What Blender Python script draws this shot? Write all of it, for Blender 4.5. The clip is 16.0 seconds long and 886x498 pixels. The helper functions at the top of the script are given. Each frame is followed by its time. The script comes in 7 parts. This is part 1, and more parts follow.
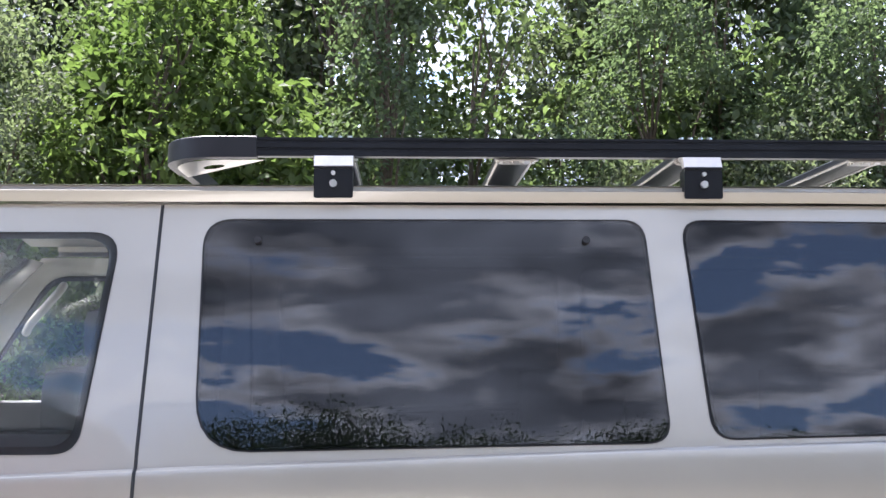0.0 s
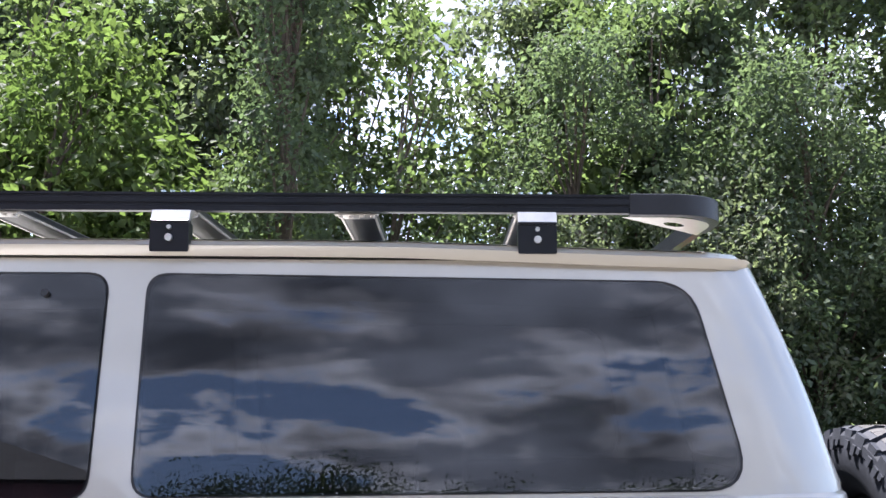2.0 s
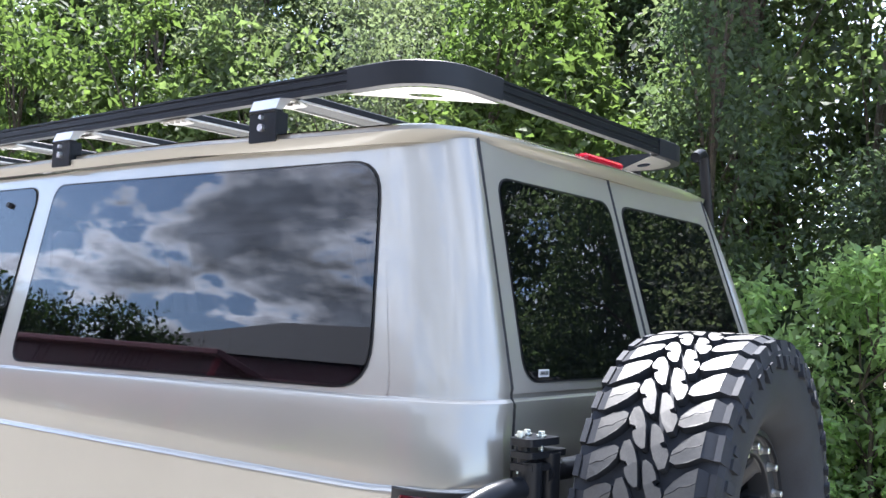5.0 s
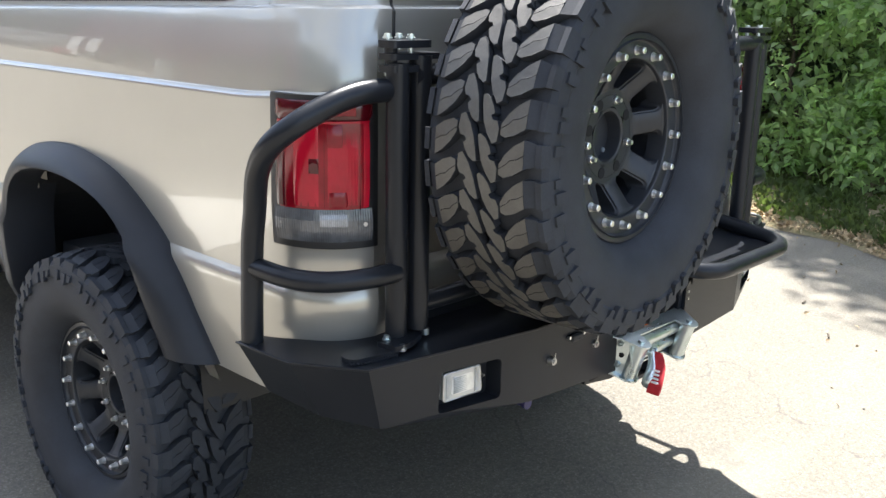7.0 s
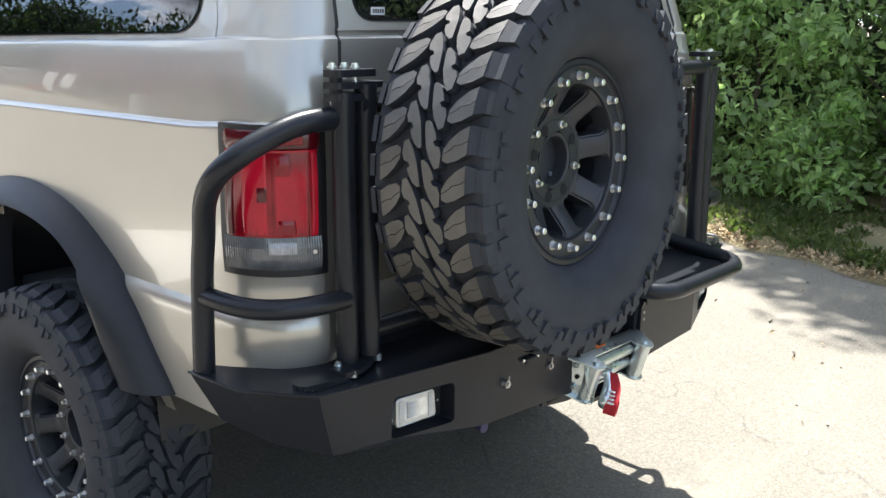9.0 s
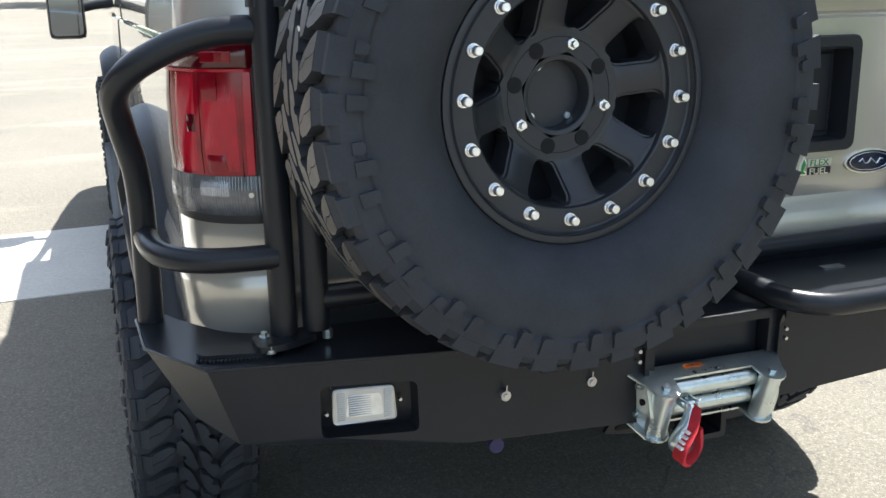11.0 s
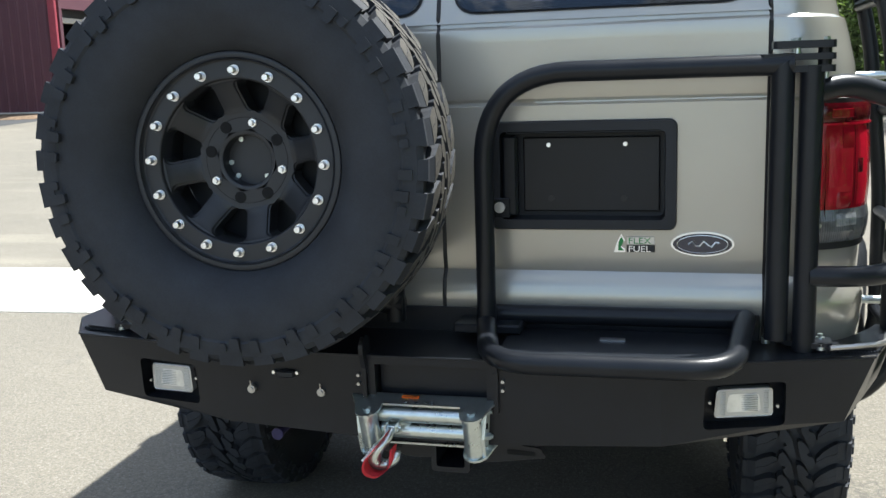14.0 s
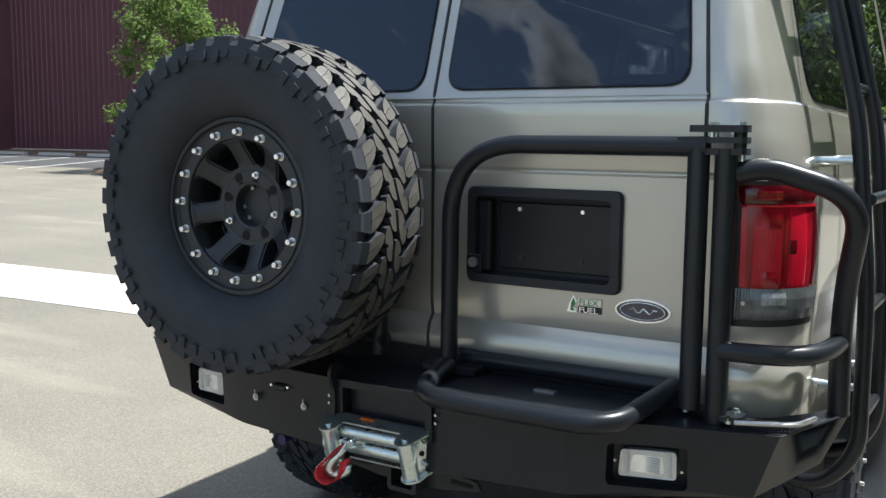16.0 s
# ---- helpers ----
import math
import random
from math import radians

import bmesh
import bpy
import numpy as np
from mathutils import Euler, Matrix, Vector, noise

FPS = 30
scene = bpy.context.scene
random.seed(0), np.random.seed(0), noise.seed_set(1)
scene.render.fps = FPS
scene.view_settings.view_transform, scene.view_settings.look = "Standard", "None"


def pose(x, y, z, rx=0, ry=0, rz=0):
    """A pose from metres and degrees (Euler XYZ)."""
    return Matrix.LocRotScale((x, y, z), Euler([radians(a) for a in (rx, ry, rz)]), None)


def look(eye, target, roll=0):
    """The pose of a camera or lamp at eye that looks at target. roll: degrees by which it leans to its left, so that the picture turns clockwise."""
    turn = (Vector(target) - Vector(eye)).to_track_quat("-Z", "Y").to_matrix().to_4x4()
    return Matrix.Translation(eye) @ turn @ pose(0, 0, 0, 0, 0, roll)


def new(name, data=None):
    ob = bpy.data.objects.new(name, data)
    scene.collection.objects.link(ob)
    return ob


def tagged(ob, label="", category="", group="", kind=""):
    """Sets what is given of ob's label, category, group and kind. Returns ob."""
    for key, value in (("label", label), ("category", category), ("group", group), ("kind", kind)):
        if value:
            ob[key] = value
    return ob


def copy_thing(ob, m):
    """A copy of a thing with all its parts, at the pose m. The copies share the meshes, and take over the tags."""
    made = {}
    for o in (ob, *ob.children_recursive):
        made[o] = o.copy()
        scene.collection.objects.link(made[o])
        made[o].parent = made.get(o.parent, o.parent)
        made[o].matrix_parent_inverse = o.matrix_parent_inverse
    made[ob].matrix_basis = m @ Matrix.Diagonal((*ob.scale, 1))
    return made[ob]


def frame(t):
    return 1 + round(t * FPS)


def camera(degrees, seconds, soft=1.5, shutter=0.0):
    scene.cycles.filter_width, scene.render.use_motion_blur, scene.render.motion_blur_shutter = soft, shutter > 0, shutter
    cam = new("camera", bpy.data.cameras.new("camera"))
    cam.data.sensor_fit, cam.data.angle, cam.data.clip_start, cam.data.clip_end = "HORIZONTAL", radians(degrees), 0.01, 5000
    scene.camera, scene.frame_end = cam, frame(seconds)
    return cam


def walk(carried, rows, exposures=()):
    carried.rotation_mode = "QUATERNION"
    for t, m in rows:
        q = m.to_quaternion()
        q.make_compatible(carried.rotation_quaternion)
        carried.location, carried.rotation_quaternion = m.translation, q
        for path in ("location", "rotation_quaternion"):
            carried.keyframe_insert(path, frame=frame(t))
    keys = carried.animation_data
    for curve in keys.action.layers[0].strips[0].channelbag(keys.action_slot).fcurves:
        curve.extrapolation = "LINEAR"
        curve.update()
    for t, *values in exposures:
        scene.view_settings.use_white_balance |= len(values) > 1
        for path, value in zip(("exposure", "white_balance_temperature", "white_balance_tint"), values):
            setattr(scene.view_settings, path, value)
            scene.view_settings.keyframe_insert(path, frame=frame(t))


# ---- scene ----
cam = camera(49.6, 16.0)
EXPOSURES = [(0, 2.06, 6200, 19), (1, 2.06, 6150, 20), (3.2, 2.05, 6150, 18), (5.3, 2.18, 6050, 14), (6.1, 2.10, 6050, 13), (6.7, 2.05, 6500, 11), (8.2, 1.89, 6500, 10), (10.3, 2.06, 6450, 9), (11.2, 1.62, 6350, 7), (12.5, 1.4, 6300, 6), (14.2, 1.38, 6300, 6), (16, 1.2, 6300, 6)]
PATH = [
    (0, (-3.317, 2.544, 1.737), (-1.33, 2.463, 1.95), -0.2),
    (0.5, (-3.285, 2.354, 1.668), (-1.304, 2.341, 1.947), -0.4),
    (1, (-3.325, 1.955, 1.602), (-1.361, 1.897, 1.978), 0.5),
    (1.5, (-3.3, 1.537, 1.637), (-1.341, 1.459, 2.033), 0.6),
    (2, (-3.315, 0.991, 1.739), (-1.342, 0.996, 2.065), 0.4),
    (2.5, (-3.275, 0.557, 1.73), (-1.302, 0.709, 2.017), 1.3),
    (3, (-3.084, 0.1, 1.688), (-1.143, 0.512, 1.937), 1.0),
    (3.2, (-3.05, -0.089, 1.682), (-1.129, 0.429, 1.887), 1.1),
    (5.3, (-2.341, -1.236, 1.715), (-0.843, 0.086, 1.826), 2.5),
    (5.5, (-2.283, -1.242, 1.712), (-0.827, 0.127, 1.791), 2.5),
    (6, (-2.17, -1.336, 1.674), (-0.778, 0.091, 1.524), 3.1),
    (6.5, (-2.142, -1.508, 1.589), (-0.76, -0.126, 1.167), 2.9),
    (7, (-2.159, -1.578, 1.566), (-0.763, -0.242, 1.049), 1.1),
    (7.5, (-2.166, -1.643, 1.557), (-0.739, -0.324, 1.083), 0.6),
    (8, (-2.157, -1.667, 1.569), (-0.704, -0.372, 1.11), 0.6),
    (8.2, (-2.163, -1.667, 1.571), (-0.703, -0.377, 1.116), 0.6),
    (10.3, (-1.559, -1.589, 1.516), (-0.476, 0.026, 1.047), -1.6),
    (10.5, (-1.386, -1.628, 1.474), (-0.439, 0.073, 1.013), -1.2),
    (11, (-1.065, -1.761, 1.43), (-0.422, 0.059, 0.907), -1.0),
    (11.5, (-0.85, -1.953, 1.433), (-0.422, -0.081, 0.875), -2.0),
    (12, (-0.541, -2.017, 1.396), (-0.335, -0.102, 0.858), -2.1),
    (12.5, (-0.28, -2.103, 1.405), (-0.276, -0.16, 0.932), -1.7),
    (13, (-0.041, -2.238, 1.417), (-0.145, -0.282, 1.015), -1.4),
    (13.5, (0.26, -2.245, 1.407), (0.004, -0.297, 1.033), -1.3),
    (14, (0.542, -2.269, 1.418), (0.055, -0.36, 1.073), -1.8),
    (14.5, (0.738, -2.403, 1.413), (0.145, -0.524, 1.071), -2.3),
    (15, (0.936, -2.397, 1.423), (0.222, -0.564, 1.062), -1.9),
    (15.5, (1.162, -2.241, 1.439), (0.24, -0.494, 1.121), -0.9),
    (16, (1.384, -2.225, 1.44), (0.329, -0.542, 1.213), 0.6),
]
walk(cam, [(t, look(eye, target, roll)) for t, eye, target, roll in PATH], EXPOSURES)

# ---- world, sun ----
SUN = Vector((0.36, 0.31, 1.0)).normalized()
world = bpy.data.worlds.new("sky")
scene.world = world
world.use_nodes = True
wn, wl = world.node_tree.nodes, world.node_tree.links
wn.clear()
w_out, w_bg, w_sky = wn.new("ShaderNodeOutputWorld"), wn.new("ShaderNodeBackground"), wn.new("ShaderNodeTexSky")
w_sky.sky_type, w_sky.sun_disc = "NISHITA", False
w_sky.sun_elevation = math.asin(SUN.z)
w_sky.sun_rotation = math.atan2(SUN.x, SUN.y)
w_co, w_sep = wn.new("ShaderNodeTexCoord"), wn.new("ShaderNodeSeparateXYZ")
wl.new(w_co.outputs["Generated"], w_sep.inputs[0])


def sky_node(kind, *sources):
    n = wn.new(kind)
    for k, v in enumerate(sources):
        if isinstance(v, bpy.types.NodeSocket):
            wl.new(v, n.inputs[k])
        elif v is not None:
            n.inputs[k].default_value = v
    return n


# the cloud layer lies flat overhead: directions are spread onto it, so that banks crowd towards the horizon
w_up = sky_node("ShaderNodeMath", w_sep.outputs["Z"], 0.0)
w_up.operation = "MAXIMUM"
w_high = sky_node("ShaderNodeMath", w_up.outputs[0], 0.22)
w_east = sky_node("ShaderNodeMath", w_sep.outputs["X"], w_high.outputs[0])
w_north = sky_node("ShaderNodeMath", w_sep.outputs["Y"], w_high.outputs[0])
w_east.operation = w_north.operation = "DIVIDE"
w_layer = sky_node("ShaderNodeCombineXYZ", w_east.outputs[0], w_north.outputs[0], w_up.outputs[0])


def sky_noise(scale, shift, size, detail, rough, bend):
    mp = wn.new("ShaderNodeMapping")
    mp.inputs["Scale"].default_value, mp.inputs["Location"].default_value = scale, shift
    wl.new(w_layer.outputs[0], mp.inputs[0])
    n = wn.new("ShaderNodeTexNoise")
    for key, v in (("Scale", size), ("Detail", detail), ("Roughness", rough), ("Distortion", bend)):
        n.inputs[key].default_value = v
    wl.new(mp.outputs[0], n.inputs["Vector"])
    return n.outputs[0]


# banks of cumulus, flatter than wide, with bright margins and grey bellies
w_bank = sky_noise((1.45, 0.75, 1.6), (0.35, 0.2, 0.1), 3.0, 12.0, 0.60, 0.15)
w_square = sky_node("ShaderNodeMath", w_sep.outputs["Y"], w_sep.outputs["Y"])
w_square.operation = "MULTIPLY"
w_front = sky_node("ShaderNodeMath", w_sep.outputs["Y"], 0.020, 0.042)
w_front.operation = "MULTIPLY_ADD"
w_ahead = sky_node("ShaderNodeMath", w_square.outputs[0], -0.085, w_front.outputs[0])
w_ahead.operation = "MULTIPLY_ADD"
w_cov = sky_node("ShaderNodeMath", w_sep.outputs["X"], 0.010, w_ahead.outputs[0])
w_cov.operation = "MULTIPLY_ADD"
w_sum = sky_node("ShaderNodeMath", w_bank, w_cov.outputs[0])
w_mask = wn.new("ShaderNodeValToRGB")
w_mask.color_ramp.elements[0].position, w_mask.color_ramp.elements[1].position = 0.470, 0.530
wl.new(w_sum.outputs[0], w_mask.inputs[0])
w_belly = wn.new("ShaderNodeValToRGB")
for k, (at, c) in enumerate(((0.485, (7.4, 7.7, 8.2, 1)), (0.530, (3.2, 3.45, 3.9, 1)), (0.60, (1.35, 1.55, 1.9, 1)))):
    e = w_belly.color_ramp.elements[k] if k < 2 else w_belly.color_ramp.elements.new(at)
    e.position, e.color = at, c
wl.new(w_sum.outputs[0], w_belly.inputs[0])
w_fleck = wn.new("ShaderNodeMapRange")
for k, v in enumerate((0.34, 0.66, 0.45, 1.65)):
    w_fleck.inputs[k + 1].default_value = v
wl.new(sky_noise((1.5, 0.75, 1.5), (1.7, 0.4, 0.3), 4.2, 9.0, 0.6, 0.2), w_fleck.inputs[0])
w_lit = wn.new("ShaderNodeMix"); w_lit.data_type, w_lit.blend_type = "RGBA", "MULTIPLY"
w_lit.inputs[0].default_value = 1.0
wl.new(w_belly.outputs[0], w_lit.inputs[6]); wl.new(w_fleck.outputs[0], w_lit.inputs[7])
# clouds towards the sun's side are lit through
w_side = wn.new("ShaderNodeMapRange")
for k, v in enumerate((-0.2, 0.4, 1.0, 1.3)):
    w_side.inputs[k + 1].default_value = v
w_sunward = sky_node("ShaderNodeMath", w_sep.outputs["X"], 0.6, w_sep.outputs["Y"])
w_sunward.operation = "MULTIPLY_ADD"
wl.new(w_sunward.outputs[0], w_side.inputs[0])
w_glow = wn.new("ShaderNodeMix"); w_glow.data_type, w_glow.blend_type = "RGBA", "MULTIPLY"
w_glow.inputs[0].default_value = 1.0
wl.new(w_lit.outputs[2], w_glow.inputs[6]); wl.new(w_side.outputs[0], w_glow.inputs[7])
w_mix = wn.new("ShaderNodeMix"); w_mix.data_type = "RGBA"
wl.new(w_mask.outputs[0], w_mix.inputs[0]); wl.new(w_sky.outputs[0], w_mix.inputs[6]); wl.new(w_glow.outputs[2], w_mix.inputs[7])
wl.new(w_mix.outputs[2], w_bg.inputs[0]); wl.new(w_bg.outputs[0], w_out.inputs[0])
w_bg.inputs[1].default_value = 0.12
sun = new("sun", bpy.data.lights.new("sun", "SUN"))
sun.data.energy, sun.data.angle, sun.data.color = 4.7, radians(0.53), (1.0, 0.97, 0.925)
sun.matrix_world = look(SUN * 50, (0, 0, 0))


# ---- materials ----
def mat(name, base, rough=0.5, metal=0.0, vary=0.12, scale=8.0, fine=0.0, bump=0.0, bscale=60.0, coat=0.0, rvary=0.1, second=None, spec=None, trans=0.0, ior=1.45, island=0.0, grime=0.0):
    m = bpy.data.materials.new(name)
    m.use_nodes = True
    ns, lk = m.node_tree.nodes, m.node_tree.links
    b = ns["Principled BSDF"]
    co = ns.new("ShaderNodeTexCoord")
    n1 = ns.new("ShaderNodeTexNoise")
    n1.inputs["Scale"].default_value, n1.inputs["Detail"].default_value, n1.inputs["Roughness"].default_value = scale, 6.0, 0.6
    lk.new(co.outputs["Object"], n1.inputs["Vector"])
    ramp = ns.new("ShaderNodeValToRGB")
    hi = second or tuple(min(1, c * (1 + vary)) for c in base)
    lo = base if second else tuple(c * (1 - vary) for c in base)
    ramp.color_ramp.elements[0].position, ramp.color_ramp.elements[0].color = 0.32, (*lo, 1)
    ramp.color_ramp.elements[1].position, ramp.color_ramp.elements[1].color = 0.68, (*hi, 1)
    lk.new(n1.outputs[0], ramp.inputs[0])
    col = ramp.outputs[0]
    if fine or bump:
        n2 = ns.new("ShaderNodeTexNoise")
        n2.inputs["Scale"].default_value, n2.inputs["Detail"].default_value, n2.inputs["Roughness"].default_value = bscale, 5.0, 0.65
        lk.new(co.outputs["Object"], n2.inputs["Vector"])
    if fine:
        r2 = ns.new("ShaderNodeMapRange")
        r2.inputs[1].default_value, r2.inputs[2].default_value, r2.inputs[3].default_value, r2.inputs[4].default_value = 0.25, 0.75, 1 - fine, 1 + fine
        lk.new(n2.outputs[0], r2.inputs[0])
        mx = ns.new("ShaderNodeMix"); mx.data_type, mx.blend_type = "RGBA", "MULTIPLY"
        mx.inputs[0].default_value = 1.0
        lk.new(col, mx.inputs[6]); lk.new(r2.outputs[0], mx.inputs[7])
        col = mx.outputs[2]
    if island:
        ge = ns.new("ShaderNodeNewGeometry")
        r3 = ns.new("ShaderNodeMapRange")
        r3.inputs[3].default_value, r3.inputs[4].default_value = 1 - island, 1 + island
        lk.new(ge.outputs["Random Per Island"], r3.inputs[0])
        mx = ns.new("ShaderNodeMix"); mx.data_type, mx.blend_type = "RGBA", "MULTIPLY"
        mx.inputs[0].default_value = 1.0
        lk.new(col, mx.inputs[6]); lk.new(r3.outputs[0], mx.inputs[7])
        col = mx.outputs[2]
    lk.new(col, b.inputs["Base Color"])
    rr = ns.new("ShaderNodeMapRange")
    rr.inputs[3].default_value, rr.inputs[4].default_value = max(0.0, rough - rvary), min(1, rough + rvary)
    lk.new(n1.outputs[0], rr.inputs[0]); lk.new(rr.outputs[0], b.inputs["Roughness"])
    b.inputs["Metallic"].default_value = metal
    b.inputs["Coat Weight"].default_value = coat
    b.inputs["Coat Roughness"].default_value = 0.02
    b.inputs["Transmission Weight"].default_value = trans
    b.inputs["IOR"].default_value = ior
    if spec is not None:
        b.inputs["Specular IOR Level"].default_value = spec
    if bump:
        bp = ns.new("ShaderNodeBump")
        bp.inputs["Strength"].default_value, bp.inputs["Distance"].default_value = bump, 0.01
        lk.new(n2.outputs[0], bp.inputs["Height"]); lk.new(bp.outputs[0], b.inputs["Normal"])
    return m


PAINT = mat("champagne_paint", (0.430, 0.412, 0.366), 0.30, 0.50, 0.03, 3.0, fine=0.05, bscale=1500, coat=1.0, rvary=0.03)
BLACK = mat("black_powder_coat", (0.0118, 0.0136, 0.0176), 0.30, 0.0, 0.15, 6.0, bump=0.05, bscale=900, rvary=0.06, spec=0.32)
PLASTIC = mat("black_plastic", (0.0185, 0.0205, 0.0252), 0.42, 0.0, 0.15, 5.0, bump=0.05, bscale=700, rvary=0.06, spec=0.32)
# the door mirrors' dark reflection is put into the metal's base colour
DARKMIRROR = mat("darkened_mirror_glass", (0.20, 0.215, 0.235), 0.04, 1.0, 0.05, 6.0, rvary=0.0)
RUBBER = mat("tyre_rubber", (0.0275, 0.0310, 0.0385), 0.70, 0.0, 0.25, 9.0, fine=0.12, bump=0.10, bscale=220, rvary=0.10, spec=0.35)
# for tread crowns: the sun on them is put into a paler base
TREAD = mat("sunlit_tread_rubber", (0.066, 0.061, 0.053), 0.50, 0.0, 0.25, 14.0, fine=0.15, bump=0.12, bscale=160, rvary=0.08, spec=0.95)
RIM = mat("black_wheel_enamel", (0.0235, 0.0262, 0.0320), 0.42, 0.1, 0.15, 6.0, rvary=0.05)
CHROME = mat("chrome", (0.90, 0.90, 0.90), 0.34, 1.0, 0.06, 30.0, rvary=0.06)
ZINC = mat("zinc_plate", (0.58, 0.64, 0.64), 0.30, 0.92, 0.12, 14.0, fine=0.06, bscale=90, rvary=0.1)
STEEL = mat("brushed_steel", (0.45, 0.45, 0.45), 0.35, 1.0, 0.15, 20.0)
TINT = mat("tinted_glass", (0.050, 0.056, 0.070), 0.0, 0.0, 0.02, 2.0, trans=0.96, ior=1.66, rvary=0.0)
CLEAR = mat("clear_glass", (0.82, 0.88, 0.85), 0.0, 0.0, 0.02, 2.0, trans=1.0, ior=1.5, rvary=0.0)
# black that stands for the dark inside holes; the hub's seam has it too
VOID = mat("hole_and_seam_black", (0.005, 0.0055, 0.0065), 0.9)
SEAL = mat("black_rubber_seal", (0.017, 0.017, 0.0185), 0.5, 0.0, 0.2, 10.0)
LINING = mat("grey_trim_lining", (0.10, 0.10, 0.105), 0.8, 0.0, 0.15, 6.0)
PALETRIM = mat("pale_beige_trim", (0.68, 0.66, 0.62), 0.6, 0.0, 0.08, 10.0, fine=0.05, bscale=300)
CLOTH = mat("pale_grey_seat_cloth", (0.30, 0.30, 0.29), 0.9, 0.0, 0.15, 12.0, fine=0.1, bscale=300)
RED = mat("red_lamp_lens", (0.37, 0.006, 0.021), 0.16, 0.0, 0.15, 14.0, coat=0.0, rvary=0.05)
MIDRED = mat("mid_red_lamp_lens", (0.21, 0.004, 0.012), 0.14, 0.0, 0.3, 14.0, coat=0.0, rvary=0.03)
DARKRED = mat("dark_red_lamp_lens", (0.070, 0.003, 0.007), 0.12, 0.0, 0.2, 10.0, coat=0.3, rvary=0.03)
SMOKE = mat("smoky_silver_lens", (0.30, 0.31, 0.33), 0.20, 0.3, 0.30, 40.0, coat=0.5, rvary=0.05)
CLEARLENS = mat("ribbed_clear_lens", (0.105, 0.110, 0.120), 0.20, 0.3, 0.30, 25.0, coat=0.5, rvary=0.05)
LAMPWHITE = mat("silver_lamp_reflector", (0.72, 0.72, 0.69), 0.22, 0.4, 0.15, 30.0, coat=0.6)
LAMPLENS = mat("white_lamp_lens", (0.46, 0.47, 0.46), 0.10, 0.35, 0.08, 20.0, coat=1.0, rvary=0.05)
ALU = mat("bare_aluminium", (0.62, 0.60, 0.57), 0.34, 0.7, 0.08, 20.0, fine=0.05, bscale=200)
WHITE = mat("white_enamel", (0.75, 0.75, 0.74), 0.4, 0.0, 0.05, 10.0)
STRAP = mat("red_webbing", (0.45, 0.02, 0.03), 0.7, 0.0, 0.2, 40.0)
BLUE = mat("blue_enamel", (0.006, 0.011, 0.038), 0.2, 0.0, 0.1, 20.0, coat=1.0)
GREEN = mat("green_enamel", (0.02, 0.22, 0.06), 0.3, 0.0, 0.1, 20.0)
ORANGE = mat("orange_label", (0.75, 0.16, 0.02), 0.5, 0.0, 0.1, 20.0)
PURPLE = mat("purple_plastic", (0.014, 0.012, 0.075), 0.4, 0.0, 0.1, 20.0)
ASPHALT = mat("pale_asphalt", (0.152, 0.138, 0.112), 0.9, 0.0, 0.14, 0.45, fine=0.30, bump=0.45, bscale=70, rvary=0.05)
CONCRETE = mat("pale_concrete", (0.52, 0.50, 0.455), 0.85, 0.0, 0.10, 0.9, fine=0.14, bump=0.25, bscale=60)
GRASSY = mat("mown_verge_soil", (0.12, 0.12, 0.055), 0.95, 0.0, 0.3, 1.6, fine=0.4, bump=0.6, bscale=40, second=(0.27, 0.21, 0.125))
MAROON = mat("maroon_steel_cladding", (0.108, 0.044, 0.058), 0.55, 0.0, 0.10, 0.6, fine=0.04, bscale=20)
STRAW = mat("dry_straw_and_leaves", (0.22, 0.145, 0.075), 0.85, 0.0, 0.3, 2.0, island=0.45, second=(0.46, 0.36, 0.22))
BARK = mat("grey_brown_bark", (0.10, 0.08, 0.06), 0.95, 0.0, 0.35, 9.0, fine=0.35, bump=0.8, bscale=35)


